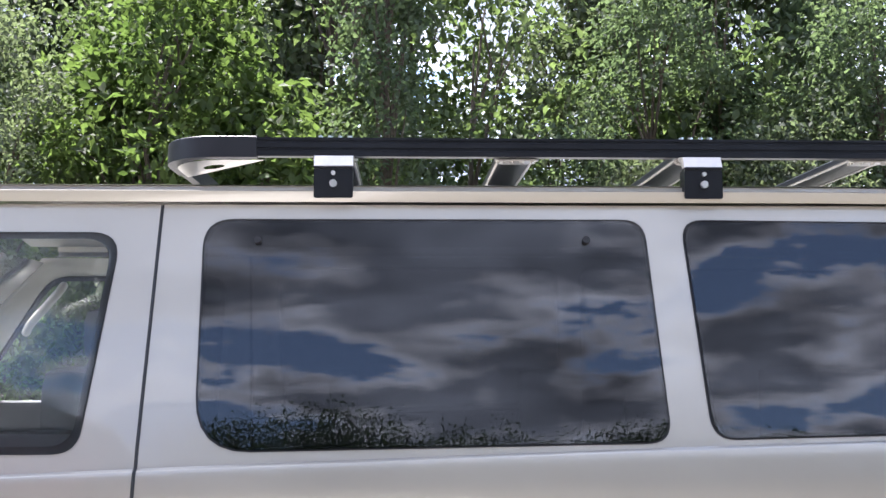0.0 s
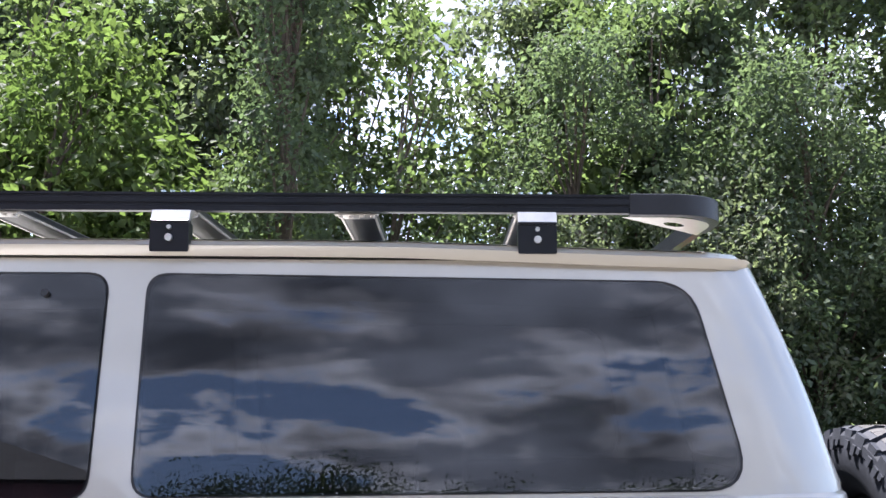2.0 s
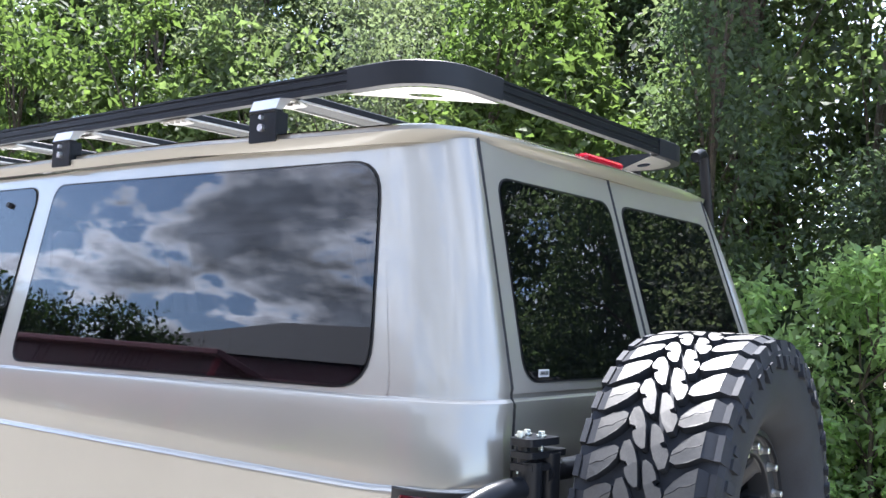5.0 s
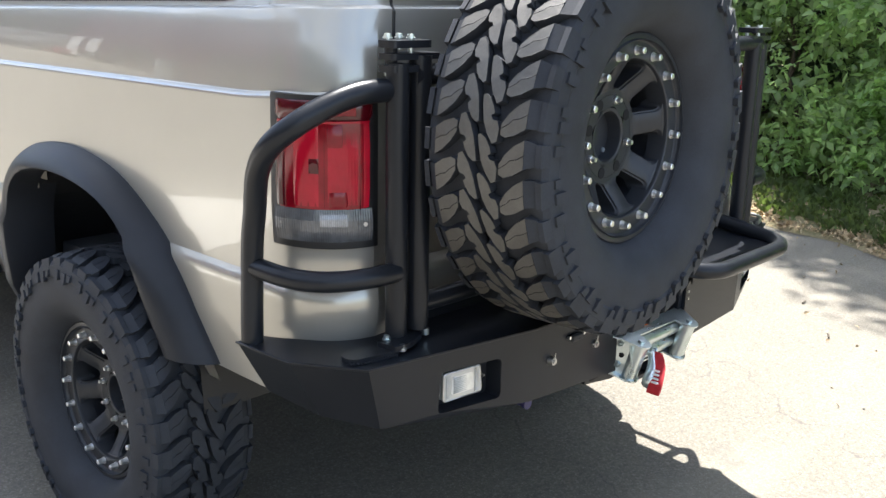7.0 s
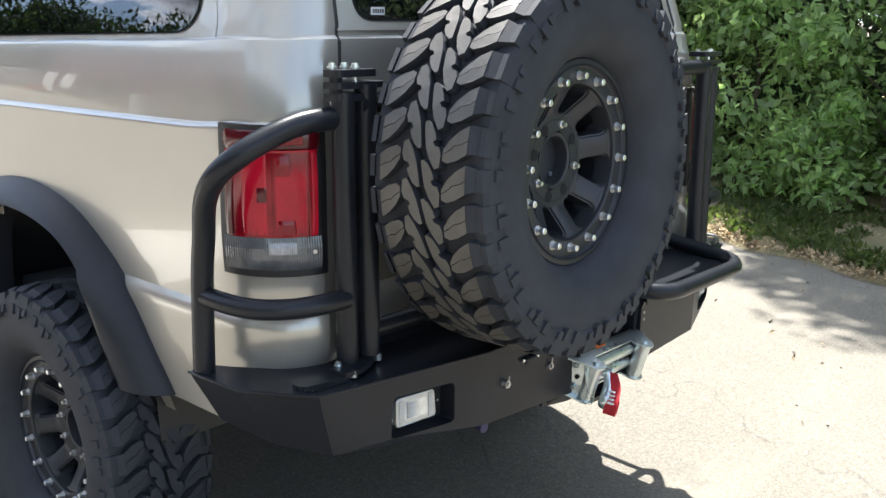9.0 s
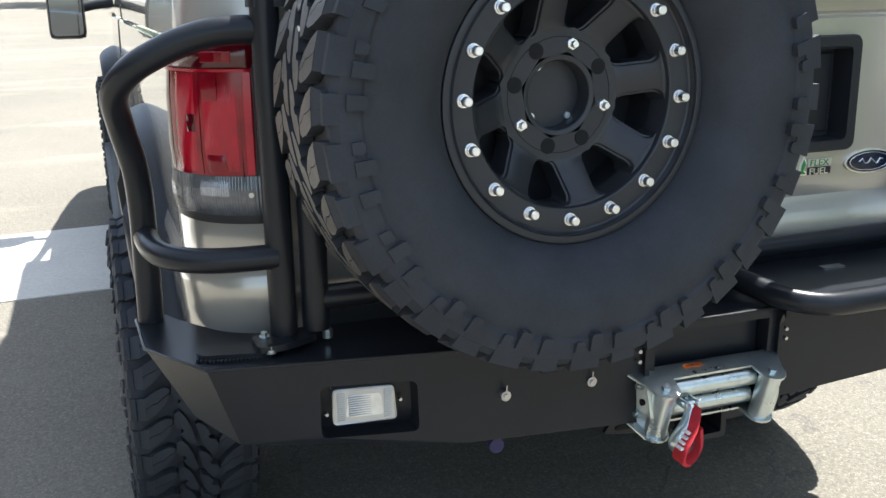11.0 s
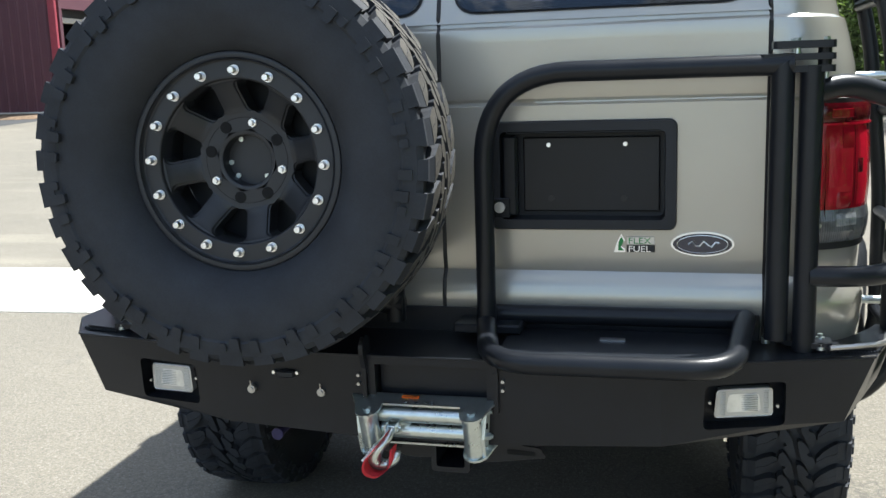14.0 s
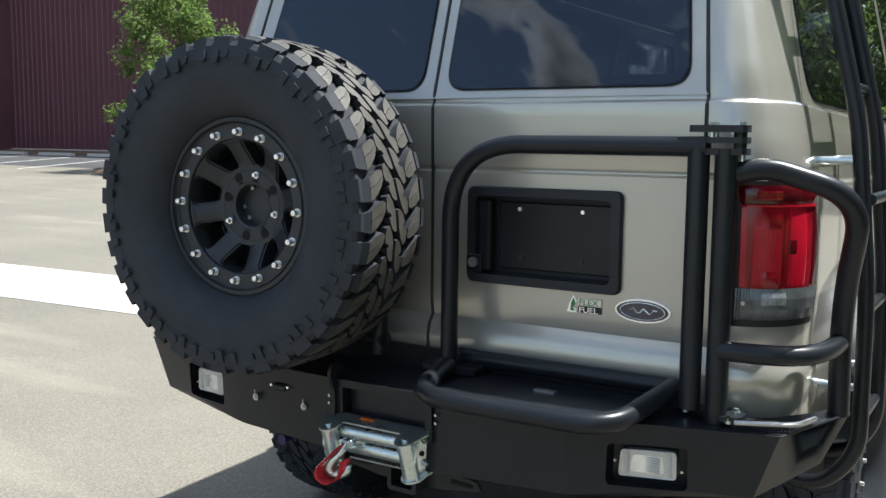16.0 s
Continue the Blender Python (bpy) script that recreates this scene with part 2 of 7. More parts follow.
def weather_asphalt(m):
    """Pale stones, worn wheel tracks, dark oil spots and hairline cracks over the asphalt."""
    ns, lk = m.node_tree.nodes, m.node_tree.links
    b = ns["Principled BSDF"]
    col = b.inputs["Base Color"].links[0].from_socket
    co = ns.new("ShaderNodeTexCoord")

    def mixed(kind, fac, other, col):
        mx = ns.new("ShaderNodeMix"); mx.data_type, mx.blend_type = "RGBA", kind
        lk.new(fac, mx.inputs[0]); lk.new(col, mx.inputs[6]); mx.inputs[7].default_value = (*other, 1)
        return mx.outputs[2]

    def ramp(src, a, b, va=0.0, vb=1.0):
        r = ns.new("ShaderNodeMapRange")
        for k, v in enumerate((a, b, va, vb)):
            r.inputs[k + 1].default_value = v
        lk.new(src, r.inputs[0])
        return r.outputs[0]

    def noise(scale, stretch=(1, 1, 1), detail=4.0):
        mp = ns.new("ShaderNodeMapping"); mp.inputs["Scale"].default_value = stretch
        lk.new(co.outputs["Object"], mp.inputs[0])
        n = ns.new("ShaderNodeTexNoise"); n.inputs["Scale"].default_value, n.inputs["Detail"].default_value = scale, detail
        lk.new(mp.outputs[0], n.inputs["Vector"])
        return n.outputs[0]

    vo = ns.new("ShaderNodeTexVoronoi"); vo.inputs["Scale"].default_value = 190
    lk.new(co.outputs["Object"], vo.inputs["Vector"])
    sep = ns.new("ShaderNodeSeparateColor"); lk.new(vo.outputs["Color"], sep.inputs[0])
    col = mixed("MIX", ramp(sep.outputs[0], 0.72, 1.0, 0.0, 0.38), (0.36, 0.335, 0.285), col)
    col = mixed("MIX", ramp(sep.outputs[1], 0.75, 1.0, 0.0, 0.45), (0.085, 0.082, 0.078), col)
    col = mixed("MIX", ramp(noise(0.9, (0.35, 2.2, 1)), 0.55, 0.72, 0.0, 0.35), (0.33, 0.305, 0.24), col)
    col = mixed("MIX", ramp(noise(1.7, (1, 1, 1), 6.0), 0.66, 0.74, 0.0, 0.45), (0.10, 0.095, 0.09), col)
    cr = ns.new("ShaderNodeTexVoronoi"); cr.feature = "DISTANCE_TO_EDGE"; cr.inputs["Scale"].default_value = 0.33
    wob = ns.new("ShaderNodeTexNoise"); wob.inputs["Scale"].default_value, wob.inputs["Detail"].default_value = 2.3, 6.0
    lk.new(co.outputs["Object"], wob.inputs["Vector"])
    ad = ns.new("ShaderNodeMix"); ad.data_type, ad.blend_type = "RGBA", "ADD"; ad.inputs[0].default_value = 0.8
    lk.new(co.outputs["Object"], ad.inputs[6]); lk.new(wob.outputs["Color"], ad.inputs[7]); lk.new(ad.outputs[2], cr.inputs["Vector"])
    col = mixed("MIX", ramp(cr.outputs["Distance"], 0.0, 0.0025, 0.5, 0.0), (0.06, 0.058, 0.055), col)
    lk.new(col, b.inputs["Base Color"])


weather_asphalt(ASPHALT)


def leafmat(name, base, bright, through_light=1.0):
    m = mat(name, base, 0.60, 0.0, 0.3, 0.9, second=bright, island=0.34, rvary=0.10, spec=0.22)
    ns, lk = m.node_tree.nodes, m.node_tree.links
    b = ns["Principled BSDF"]
    src = b.inputs["Base Color"].links[0].from_socket
    tr = ns.new("ShaderNodeBsdfTranslucent")
    sc = ns.new("ShaderNodeMix"); sc.data_type, sc.blend_type = "RGBA", "MULTIPLY"
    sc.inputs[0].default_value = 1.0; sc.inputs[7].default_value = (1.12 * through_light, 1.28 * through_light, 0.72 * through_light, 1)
    lk.new(src, sc.inputs[6]); lk.new(sc.outputs[2], tr.inputs[0])
    ms = ns.new("ShaderNodeMixShader"); ms.inputs[0].default_value = 0.55
    out = ns["Material Output"]
    lk.new(b.outputs[0], ms.inputs[1]); lk.new(tr.outputs[0], ms.inputs[2]); lk.new(ms.outputs[0], out.inputs[0])
    return m


LEAF_BRIGHT = leafmat("bright_green_leaves", (0.062, 0.096, 0.034), (0.118, 0.155, 0.060))
LEAF_MID = leafmat("mid_green_leaves", (0.084, 0.114, 0.058), (0.148, 0.184, 0.096))
LEAF_DARK = leafmat("dark_evergreen_leaves", (0.080, 0.110, 0.078), (0.138, 0.170, 0.114))
LEAF_OLIVE = leafmat("olive_shrub_leaves", (0.094, 0.116, 0.088), (0.168, 0.184, 0.136))
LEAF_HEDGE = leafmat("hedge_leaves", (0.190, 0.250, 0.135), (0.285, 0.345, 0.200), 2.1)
LEAF_YOUNG = leafmat("young_tree_leaves", (0.092, 0.142, 0.052), (0.180, 0.230, 0.095))
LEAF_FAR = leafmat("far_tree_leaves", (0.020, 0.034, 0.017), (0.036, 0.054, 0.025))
LEAF_GRASS = leafmat("grass_blades", (0.07, 0.10, 0.035), (0.13, 0.15, 0.065))


# ---- building helpers ----
def thing(name, label, category, at=(0, 0, 0), group="", kind=""):
    e = new(name)
    e.location = at
    e.empty_display_size = 0.05
    return tagged(e, label, category, group, kind)


def part(name, bm, material, parent=None, label="", smooth=None, mats=()):
    """One bmesh, in the place's metres, as one mesh object; a child of parent where one is given."""
    me = bpy.data.meshes.new(name)
    bmesh.ops.recalc_face_normals(bm, faces=bm.faces)
    bm.to_mesh(me)
    bm.free()
    for one in (material, *mats):
        me.materials.append(one)
    if smooth is not None:
        me.shade_smooth()
        if smooth < 3.1:
            me.set_sharp_from_angle(angle=smooth)
    ob = new(name, me)
    if parent:
        ob.parent = parent
        if not parent.parent:
            ob.matrix_parent_inverse = Matrix.LocRotScale(parent.location, parent.rotation_euler, None).inverted()
    if label:
        ob["label"] = label
    return ob


SOFT = radians(38)


def box(bm, c, s, bevel=0.0, rot=None, seg=1):
    r = bmesh.ops.create_cube(bm, size=1.0)
    vs = r["verts"]
    bmesh.ops.scale(bm, vec=s, verts=vs)
    if bevel:
        es = list({e for v in vs for e in v.link_edges})
        out = bmesh.ops.bevel(bm, geom=es, offset=bevel, segments=seg, affect="EDGES", profile=0.6)
        vs = list({v for f in out["faces"] for v in f.verts} | {v for v in vs if v.is_valid})
    if rot is not None:
        bmesh.ops.transform(bm, matrix=rot, verts=vs)
    bmesh.ops.translate(bm, vec=c, verts=vs)
    return vs


def cyl(bm, a, b, r, seg=16, r2=None, bevel=0.0):
    a, b = Vector(a), Vector(b)
    d = b - a
    m = Matrix.Translation((a + b) / 2) @ d.to_track_quat("Z", "Y").to_matrix().to_4x4()
    out = bmesh.ops.create_cone(bm, cap_ends=True, segments=seg, radius1=r, radius2=r if r2 is None else r2, depth=d.length, matrix=m)
    return out["verts"]


def smoothpath(pts, bend=0.06, n=6):
    """A line through pts with its corners rounded."""
    pts = [Vector(p) for p in pts]
    out = [pts[0]]
    for a, p, b in zip(pts, pts[1:], pts[2:]):
        k = min(bend, (a - p).length * 0.48, (b - p).length * 0.48)
        s, e = p + (a - p).normalized() * k, p + (b - p).normalized() * k
        for i in range(n + 1):
            u = i / n
            out.append(s * (1 - u) ** 2 + p * 2 * u * (1 - u) + e * u * u)
    return out + [pts[-1]]


def tube(bm, pts, r, seg=14, closed=False):
    pts = [Vector(p) for p in pts]
    rings, up = [], Vector((0.123, 0.31, 0.94)).normalized()
    for i, p in enumerate(pts):
        a = pts[i - 1] if i or closed else p
        b = pts[(i + 1) % len(pts)] if i + 1 < len(pts) or closed else p
        t = (b - a).normalized()
        x = (up - t * up.dot(t)).normalized()
        y = t.cross(x)
        up = x
        rr = r[i] if isinstance(r, (list, tuple)) else r
        rings.append([bm.verts.new(p + rr * (math.cos(q) * x + math.sin(q) * y)) for q in (2 * math.pi * k / seg for k in range(seg))])
    for i in range(len(rings) - (0 if closed else 1)):
        A, B = rings[i], rings[(i + 1) % len(rings)]
        for k in range(seg):
            bm.faces.new((A[k], A[(k + 1) % seg], B[(k + 1) % seg], B[k]))
    if not closed:
        bm.faces.new(rings[0][::-1]), bm.faces.new(rings[-1])


def lathe(bm, prof, seg=64, close=False):
    """A profile of (radius, y), turned round the y axis."""
    rings = [[bm.verts.new((r * math.sin(q), y, r * math.cos(q))) for q in (2 * math.pi * k / seg for k in range(seg))] for r, y in prof]
    n = len(rings)
    for i in range(n if close else n - 1):
        A, B = rings[i], rings[(i + 1) % n]
        for k in range(seg):
            bm.faces.new((A[k], A[(k + 1) % seg], B[(k + 1) % seg], B[k]))
    return rings


def prism(bm, pts, place, lo, hi):
    """The outline pts (u, v), drawn out from lo to hi; place(u, v, w) gives the point."""
    A = [bm.verts.new(place(u, v, lo)) for u, v in pts]
    B = [bm.verts.new(place(u, v, hi)) for u, v in pts]
    n = len(pts)
    bm.faces.new(A[::-1]), bm.faces.new(B)
    for k in range(n):
        bm.faces.new((A[k], A[(k + 1) % n], B[(k + 1) % n], B[k]))
    return A, B


def rounded(corners, radii, n=6):
    """An outline with rounded corners, as (u, v)."""
    out, m = [], len(corners)
    for i, c in enumerate(corners):
        p, a, b = Vector(c), Vector(corners[i - 1]), Vector(corners[(i + 1) % m])
        r = radii[i] if isinstance(radii, (list, tuple)) else radii
        s, e = p + (a - p).normalized() * r, p + (b - p).normalized() * r
        for k in range(n + 1):
            u = k / n
            q = s * (1 - u) ** 2 + p * 2 * u * (1 - u) + e * u * u
            out.append((q.x, q.y))
    return out


def sheet(bm, outline, holes, place):
    """A flat sheet with holes, from outlines in (u, v)."""
    edges = []
    for loop in (outline, *holes):
        vs = [bm.verts.new(place(u, v)) for u, v in loop]
        edges += [bm.edges.new((vs[k], vs[(k + 1) % len(vs)])) for k in range(len(vs))]
    bmesh.ops.triangle_fill(bm, use_beauty=True, use_dissolve=False, edges=edges)


def ground_z(x, y):
    return 0.037 * max(-14.0, min(45.0, y)) - 0.03


# ---- ground ----
def ground_sheet(name, x0, x1, y0, y1, nx, ny, lift, material, label, category, wave=0.0):
    bm = bmesh.new()
    xs = [x0 + (x1 - x0) * i / nx for i in range(nx + 1)]
    ys = [y0 + (y1 - y0) * j / ny for j in range(ny + 1)]
    g = [[bm.verts.new((x, y, ground_z(x, y) + lift)) for y in ys] for x in xs]
    for i in range(nx):
        for j in range(ny):
            bm.faces.new((g[i][j], g[i + 1][j], g[i + 1][j + 1], g[i][j + 1]))
    return tagged(part(name, bm, material), label, category, kind="structure")


bm = bmesh.new()
xs = [-2500, -300, -80, -40, -20, -10, -4, 0, 4, 10, 20, 40, 80, 300, 2500]
ys = [-2500, -300, -80, -30, -14, -7, 0, 7, 14, 25, 45, 80, 300, 2500]
g = [[bm.verts.new((x, y, ground_z(x, y))) for y in ys] for x in xs]
for i in range(len(xs) - 1):
    for j in range(len(ys) - 1):
        bm.faces.new((g[i][j], g[i + 1][j], g[i + 1][j + 1], g[i][j + 1]))
tagged(part("ground", bm, ASPHALT), "sun-bleached worn grey asphalt of a parking lot", "ground", kind="structure")

# concrete drainage strip across the lot
bm = bmesh.new()
for k in range(26):
    x0 = -64 + k * 2.44
    x0, x1 = x0 + 0.006, x0 + 2.434
    def strip_y(x):
        return 2.62 + 0.055 * (x + 6.0)
    lo, hi = [], []
    for x, d in ((x0, 0), (x1, 0), (x1, 1.18), (x0, 1.18)):
        y = strip_y(x) + d
        lo.append(bm.verts.new((x, y, ground_z(x, y) - 0.02))), hi.append(bm.verts.new((x, y, ground_z(x, y) + 0.006)))
    bm.faces.new(hi)
    for a in range(4):
        bm.faces.new((lo[a], lo[(a + 1) % 4], hi[(a + 1) % 4], hi[a]))
tagged(part("pavement", bm, CONCRETE), "pale sunlit concrete drainage strip in jointed slabs", "concrete strip", kind="structure")


# ---- van body ----
VAN_TOP = 2.132


def lerp(table, z):
    for (a, p), (b, q) in zip(table, table[1:]):
        if z <= b:
            return p + (q - p) * max(0.0, (z - a) / (b - a))
    return table[-1][1]


# half widths and rear depths by nominal height; the shoulder crease lies at 1.366 and the waist ledge at 1.538
SIDE = [(0.60, 0.905), (0.66, 0.930), (0.80, 0.945), (0.905, 0.951), (0.918, 0.9495), (0.940, 0.938), (1.10, 0.944), (1.30, 0.9405), (1.357, 0.9395), (1.361, 0.9385),
        (1.3645, 0.9350), (1.3672, 0.9290), (1.3685, 0.9245), (1.371, 0.9228), (1.44, 0.9160), (1.50, 0.903), (1.525, 0.8965), (1.531, 0.8945), (1.5345, 0.8905), (1.538, 0.8836), (2.14, 0.7425)]
REAR = [(0.60, 0.010), (0.80, -0.030), (0.86, -0.052), (0.905, -0.056), (0.94, -0.048), (0.965, -0.030), (1.0, -0.036), (1.355, -0.036),
        (1.363, -0.028), (1.372, -0.038), (1.525, -0.041), (1.531, -0.040), (1.540, -0.031), (1.56, -0.033), (2.14, 0.141)]


def side_x(z):
    return lerp(SIDE, z)


def shoulder_z(y):
    return 1.347 - 0.009 * max(0.0, y)


def waist_z(y):
    return 1.534 - 0.015 * max(0.0, y) - 0.003 * max(0.0, y) ** 2


def fall(z, y, k=1.0):
    """The true height of a nominal height z on the flank at y: both creases fall towards the front. k: 0 on the rear, 1 on the flank."""
    ds, dw = (shoulder_z(y) - 1.366) * k, (waist_z(y) - 1.538) * k
    return z + lerp([(1.12, 0.0), (1.355, ds), (1.375, ds), (1.525, dw), (1.545, dw), (2.10, 0.0)], z)


def flank_x(z, y):
    """The half width of the flank at a nominal height; above the shoulder it meets the window band's plane at the ledge."""
    lift = 0.2344 * (1.538 - waist_z(y))
    return side_x(z) + lerp([(1.371, 0.0), (1.525, lift), (1.538, lift), (1.60, 0.0)], z)


def rear_y(z):
    return lerp(REAR, z)


def seam_x(z):
    return 0.72 - 0.13 * max(0.0, z - 1.55)


def corner_at(z, a):
    """A point of the rounded rear corner at a height; a runs from 0 at the door seam to 90 degrees at the side."""
    s, w, r = seam_x(z), side_x(z), rear_y(z)
    low = max(0.0, min(1.0, (1.62 - z) / 0.26))
    low = low * low * (3 - 2 * low)
    p = 2 / (2.0 + 0.8 * low)
    r -= 0.035 * low * min(1.0, math.sin(a) * 5)
    t = max(0.0, min(1.0, (z - 1.50) / 0.64))
    r -= 0.11 * t * (1 - t) * max(0.0, math.sin(2 * a)) ** 0.7
    return Vector((s + (w - s) * math.sin(a) ** p, r + (0.21 + 0.035 * low * min(1.0, math.sin(a) * 5)) * (1 - max(0.0, math.cos(a)) ** p)))


def corner(z, n=22):
    return [tuple(corner_at(z, math.pi / 2 * (1 - (1 - k / n) ** 1.7))) for k in range(n + 1)]


def front_y(z):
    return lerp([(0.60, 5.30), (1.0, 5.42), (1.25, 5.40), (1.32, 5.25), (1.45, 4.72), (2.14, 4.05)], z)


def in_arch(y, z, c):
    return abs(y - c) < 0.54 and z < 0.55 or ((y - c) / 0.54) ** 2 + ((z - 0.52) / 0.575) ** 2 < 1


van = thing("camper_van", "champagne metallic passenger van with dark tinted windows, lifted on off-road tyres", "van")
ZS = [0.60, 0.63, 0.66, 0.70, 0.73, 0.76, 0.80, 0.83, 0.86, 0.890, 0.905, 0.918, 0.928, 0.94, 0.965, 1.0, 1.05, 1.08, 1.12, 1.15, 1.2, 1.26, 1.308, 1.335, 1.355, 1.357, 1.361, 1.3645, 1.3672, 1.3685, 1.371, 1.376, 1.40, 1.44, 1.47, 1.50, 1.525, 1.531, 1.5345, 1.538]
bm = bmesh.new()
rows = []
for z in ZS:
    c = corner(z)
    start = c[-1][1]
    fy = front_y(z)
    ys = [start + (fy - start) * k / 84 for k in range(1, 85)]
    right = [(x, y, fall(z, 0.0, k / (len(c) - 1))) for k, (x, y) in enumerate(c)] + [(flank_x(z, y) * (1 - 0.10 * max(0, (y - 4.6) / 0.8) ** 2), y, fall(z, y)) for y in ys]
    left = [(-x, y, h) for x, y, h in right][::-1]
    mid = [(x, rear_y(z), z) for x in (-0.4, 0.0, 0.112, 0.3, 0.508)]
    rows.append([bm.verts.new(p) for p in left + mid + right])
for A, B in zip(rows, rows[1:]):
    for k in range(len(A) - 1):
        q = (A[k], A[k + 1], B[k + 1], B[k])
        m = sum((v.co for v in q), Vector()) / 4
        if abs(m.x) > 0.7 and (in_arch(m.y, m.z, 0.985) or in_arch(m.y, m.z, 4.485)):
            continue
        if m.z < 0.70 and m.y < 0.14 or m.z < 0.655 and m.y < 0.42:
            continue
        if 0.112 < m.x < 0.508 and 1.08 < m.z < 1.308 and m.y < 0.1:
            continue  # opening for the number plate box
        bm.faces.new(q)
# rounded corners beside the rear doors, above the waistline
top = [1.538, 1.545] + [1.56 + (VAN_TOP - 1.56) * k / 8 for k in range(9)]
for s in (-1, 1):
    rings = [[bm.verts.new((s * x, y, fall(z, 0.0, k / 22))) for k, (x, y) in enumerate(corner(z))] for z in top]
    for A, B in zip(rings, rings[1:]):
        for k in range(len(A) - 1):
            bm.faces.new((A[k], A[k + 1], B[k + 1], B[k]))
waist = [[bm.verts.new((x, rear_y(z), z)) for x in (-0.72, -0.4, 0, 0.3, 0.72)] for z in (1.538, 1.548)]
for k in range(4):
    bm.faces.new((waist[0][k], waist[0][k + 1], waist[1][k + 1], waist[1][k]))
bmesh.ops.remove_doubles(bm, verts=bm.verts, dist=0.0004)
part("body_shell", bm, PAINT, van, smooth=radians(24))

QUARTER = rounded([(1.765, 1.512), (1.793, 2.092), (0.332, 2.078), (0.226, 1.541)], [0.06, 0.06, 0.10, 0.115])
MIDDLE = rounded([(3.062, 1.490), (3.078, 2.092), (1.893, 2.092), (1.868, 1.506)], [0.14, 0.08, 0.06, 0.06])
DOORWIN = rounded([(4.42, 1.49), (4.02, 2.055), (3.29, 2.055), (3.345, 1.49)], [0.06, 0.08, 0.08, 0.06])


def side_place(s, off=0.0):
    return lambda y, z: (s * (0.8925 - 0.2344 * (z - 1.5) + off), y, z)


for s in (-1, 1):
    bm = bmesh.new()
    # the band from the waist to the gutter, with the window openings through it
    r0, r1, f0 = corner(1.538)[-1][1], corner(VAN_TOP)[-1][1], 4.60
    out = [(corner(1.56)[-1][1], 1.56), (r1, VAN_TOP), (front_y(VAN_TOP), VAN_TOP), (front_y(1.50), 1.50), (f0, waist_z(f0))] + [(f0 + (r0 - f0) * k / 40, waist_z(f0 + (r0 - f0) * k / 40)) for k in range(1, 41)]
    sheet(bm, out, [QUARTER, MIDDLE, DOORWIN], side_place(s))
    side = part("side_panel", bm, PAINT, van)
    for outline, glassmat, nm in ((QUARTER, TINT, "quarter_window"), (MIDDLE, TINT, "middle_window"), (DOORWIN, CLEAR, "door_window")):
        cy = sum(y for y, _ in outline) / len(outline); cz = sum(z for _, z in outline) / len(outline)
        fit_in = [(cy + (y - cy) * 0.992, cz + (z - cz) * 0.985) for y, z in outline]
        bm = bmesh.new()
        pl = lambda y, z, w, s=s: (s * (0.8925 - 0.2344 * (z - 1.5) + w), y, z)
        prism(bm, fit_in, pl, -0.002, 0.004)
        win = part(nm, bm, glassmat, van, "glossy dark tinted side glass" if glassmat is TINT else "lightly tinted front door glass")
        win.visible_shadow = glassmat is TINT
        bm = bmesh.new()
        n = len(outline)
        A = [bm.verts.new(pl(y, z, 0.003)) for y, z in outline]
        inner = [(cy + (y - cy) * 0.978, cz + (z - cz) * 0.962) for y, z in outline] if glassmat is TINT else [(cy + (y - cy) * 0.955, cz + (z - cz) * 0.935) for y, z in outline]
        B = [bm.verts.new(pl(y, z, -0.004)) for y, z in inner]
        C = [bm.verts.new(pl(y, z, -0.02)) for y, z in outline]
        for k in range(n):
            j = (k + 1) % n
            bm.faces.new((A[k], A[j], B[j], B[k])); bm.faces.new((C[k], C[j], A[j], A[k]))
        part("window_seal", bm, SEAL, win)
    for ky in (2.056, 2.931):
        bm = bmesh.new()
        x = s * (0.8925 - 0.2344 * (2.03 - 1.5))
        cyl(bm, (x, ky, 2.03), (x + s * 0.016, ky, 2.034), 0.010, 12)
        part("window_latch_cap", bm, SEAL, van, smooth=SOFT)
    # front door seam
    bm = bmesh.new()
    tube(bm, [(s * (flank_x(z, 3.2) - 0.001), 3.20 - 0.015 * (z - 1.5), fall(z, 3.2)) for z in (0.7, 0.9, 1.1, 1.3, 1.36, 1.371, 1.45, 1.50, 1.53, 1.54)] + [(s * (0.8925 - 0.2344 * (z - 1.5) - 0.001), 3.20 - 0.015 * (z - 1.5), z) for z in (1.5, 1.6, 1.8, 2.0, 2.13)], 0.005, 6)
    part("door_gap", bm, SEAL, van)

# rear doors above the waist, with their windows
bm = bmesh.new()
WIN_L = rounded([(-0.665, 1.568), (-0.060, 1.568), (-0.055, 2.045), (-0.600, 2.045)], [0.06, 0.06, 0.05, 0.05])
WIN_R = rounded([(0.012, 1.568), (0.680, 1.568), (0.615, 2.045), (0.012, 2.045)], [0.06, 0.06, 0.05, 0.05])
rear_plane = lambda x, z, w=0.0: (x, -0.033 + 0.3 * (z - 1.56) - w, z)
s0, s1 = seam_x(1.548), seam_x(VAN_TOP)
sheet(bm, [(-s0, 1.548), (s0, 1.548), (s1, VAN_TOP), (-s1, VAN_TOP)], [WIN_L, WIN_R], rear_plane)
part("rear_door_upper", bm, PAINT, van)
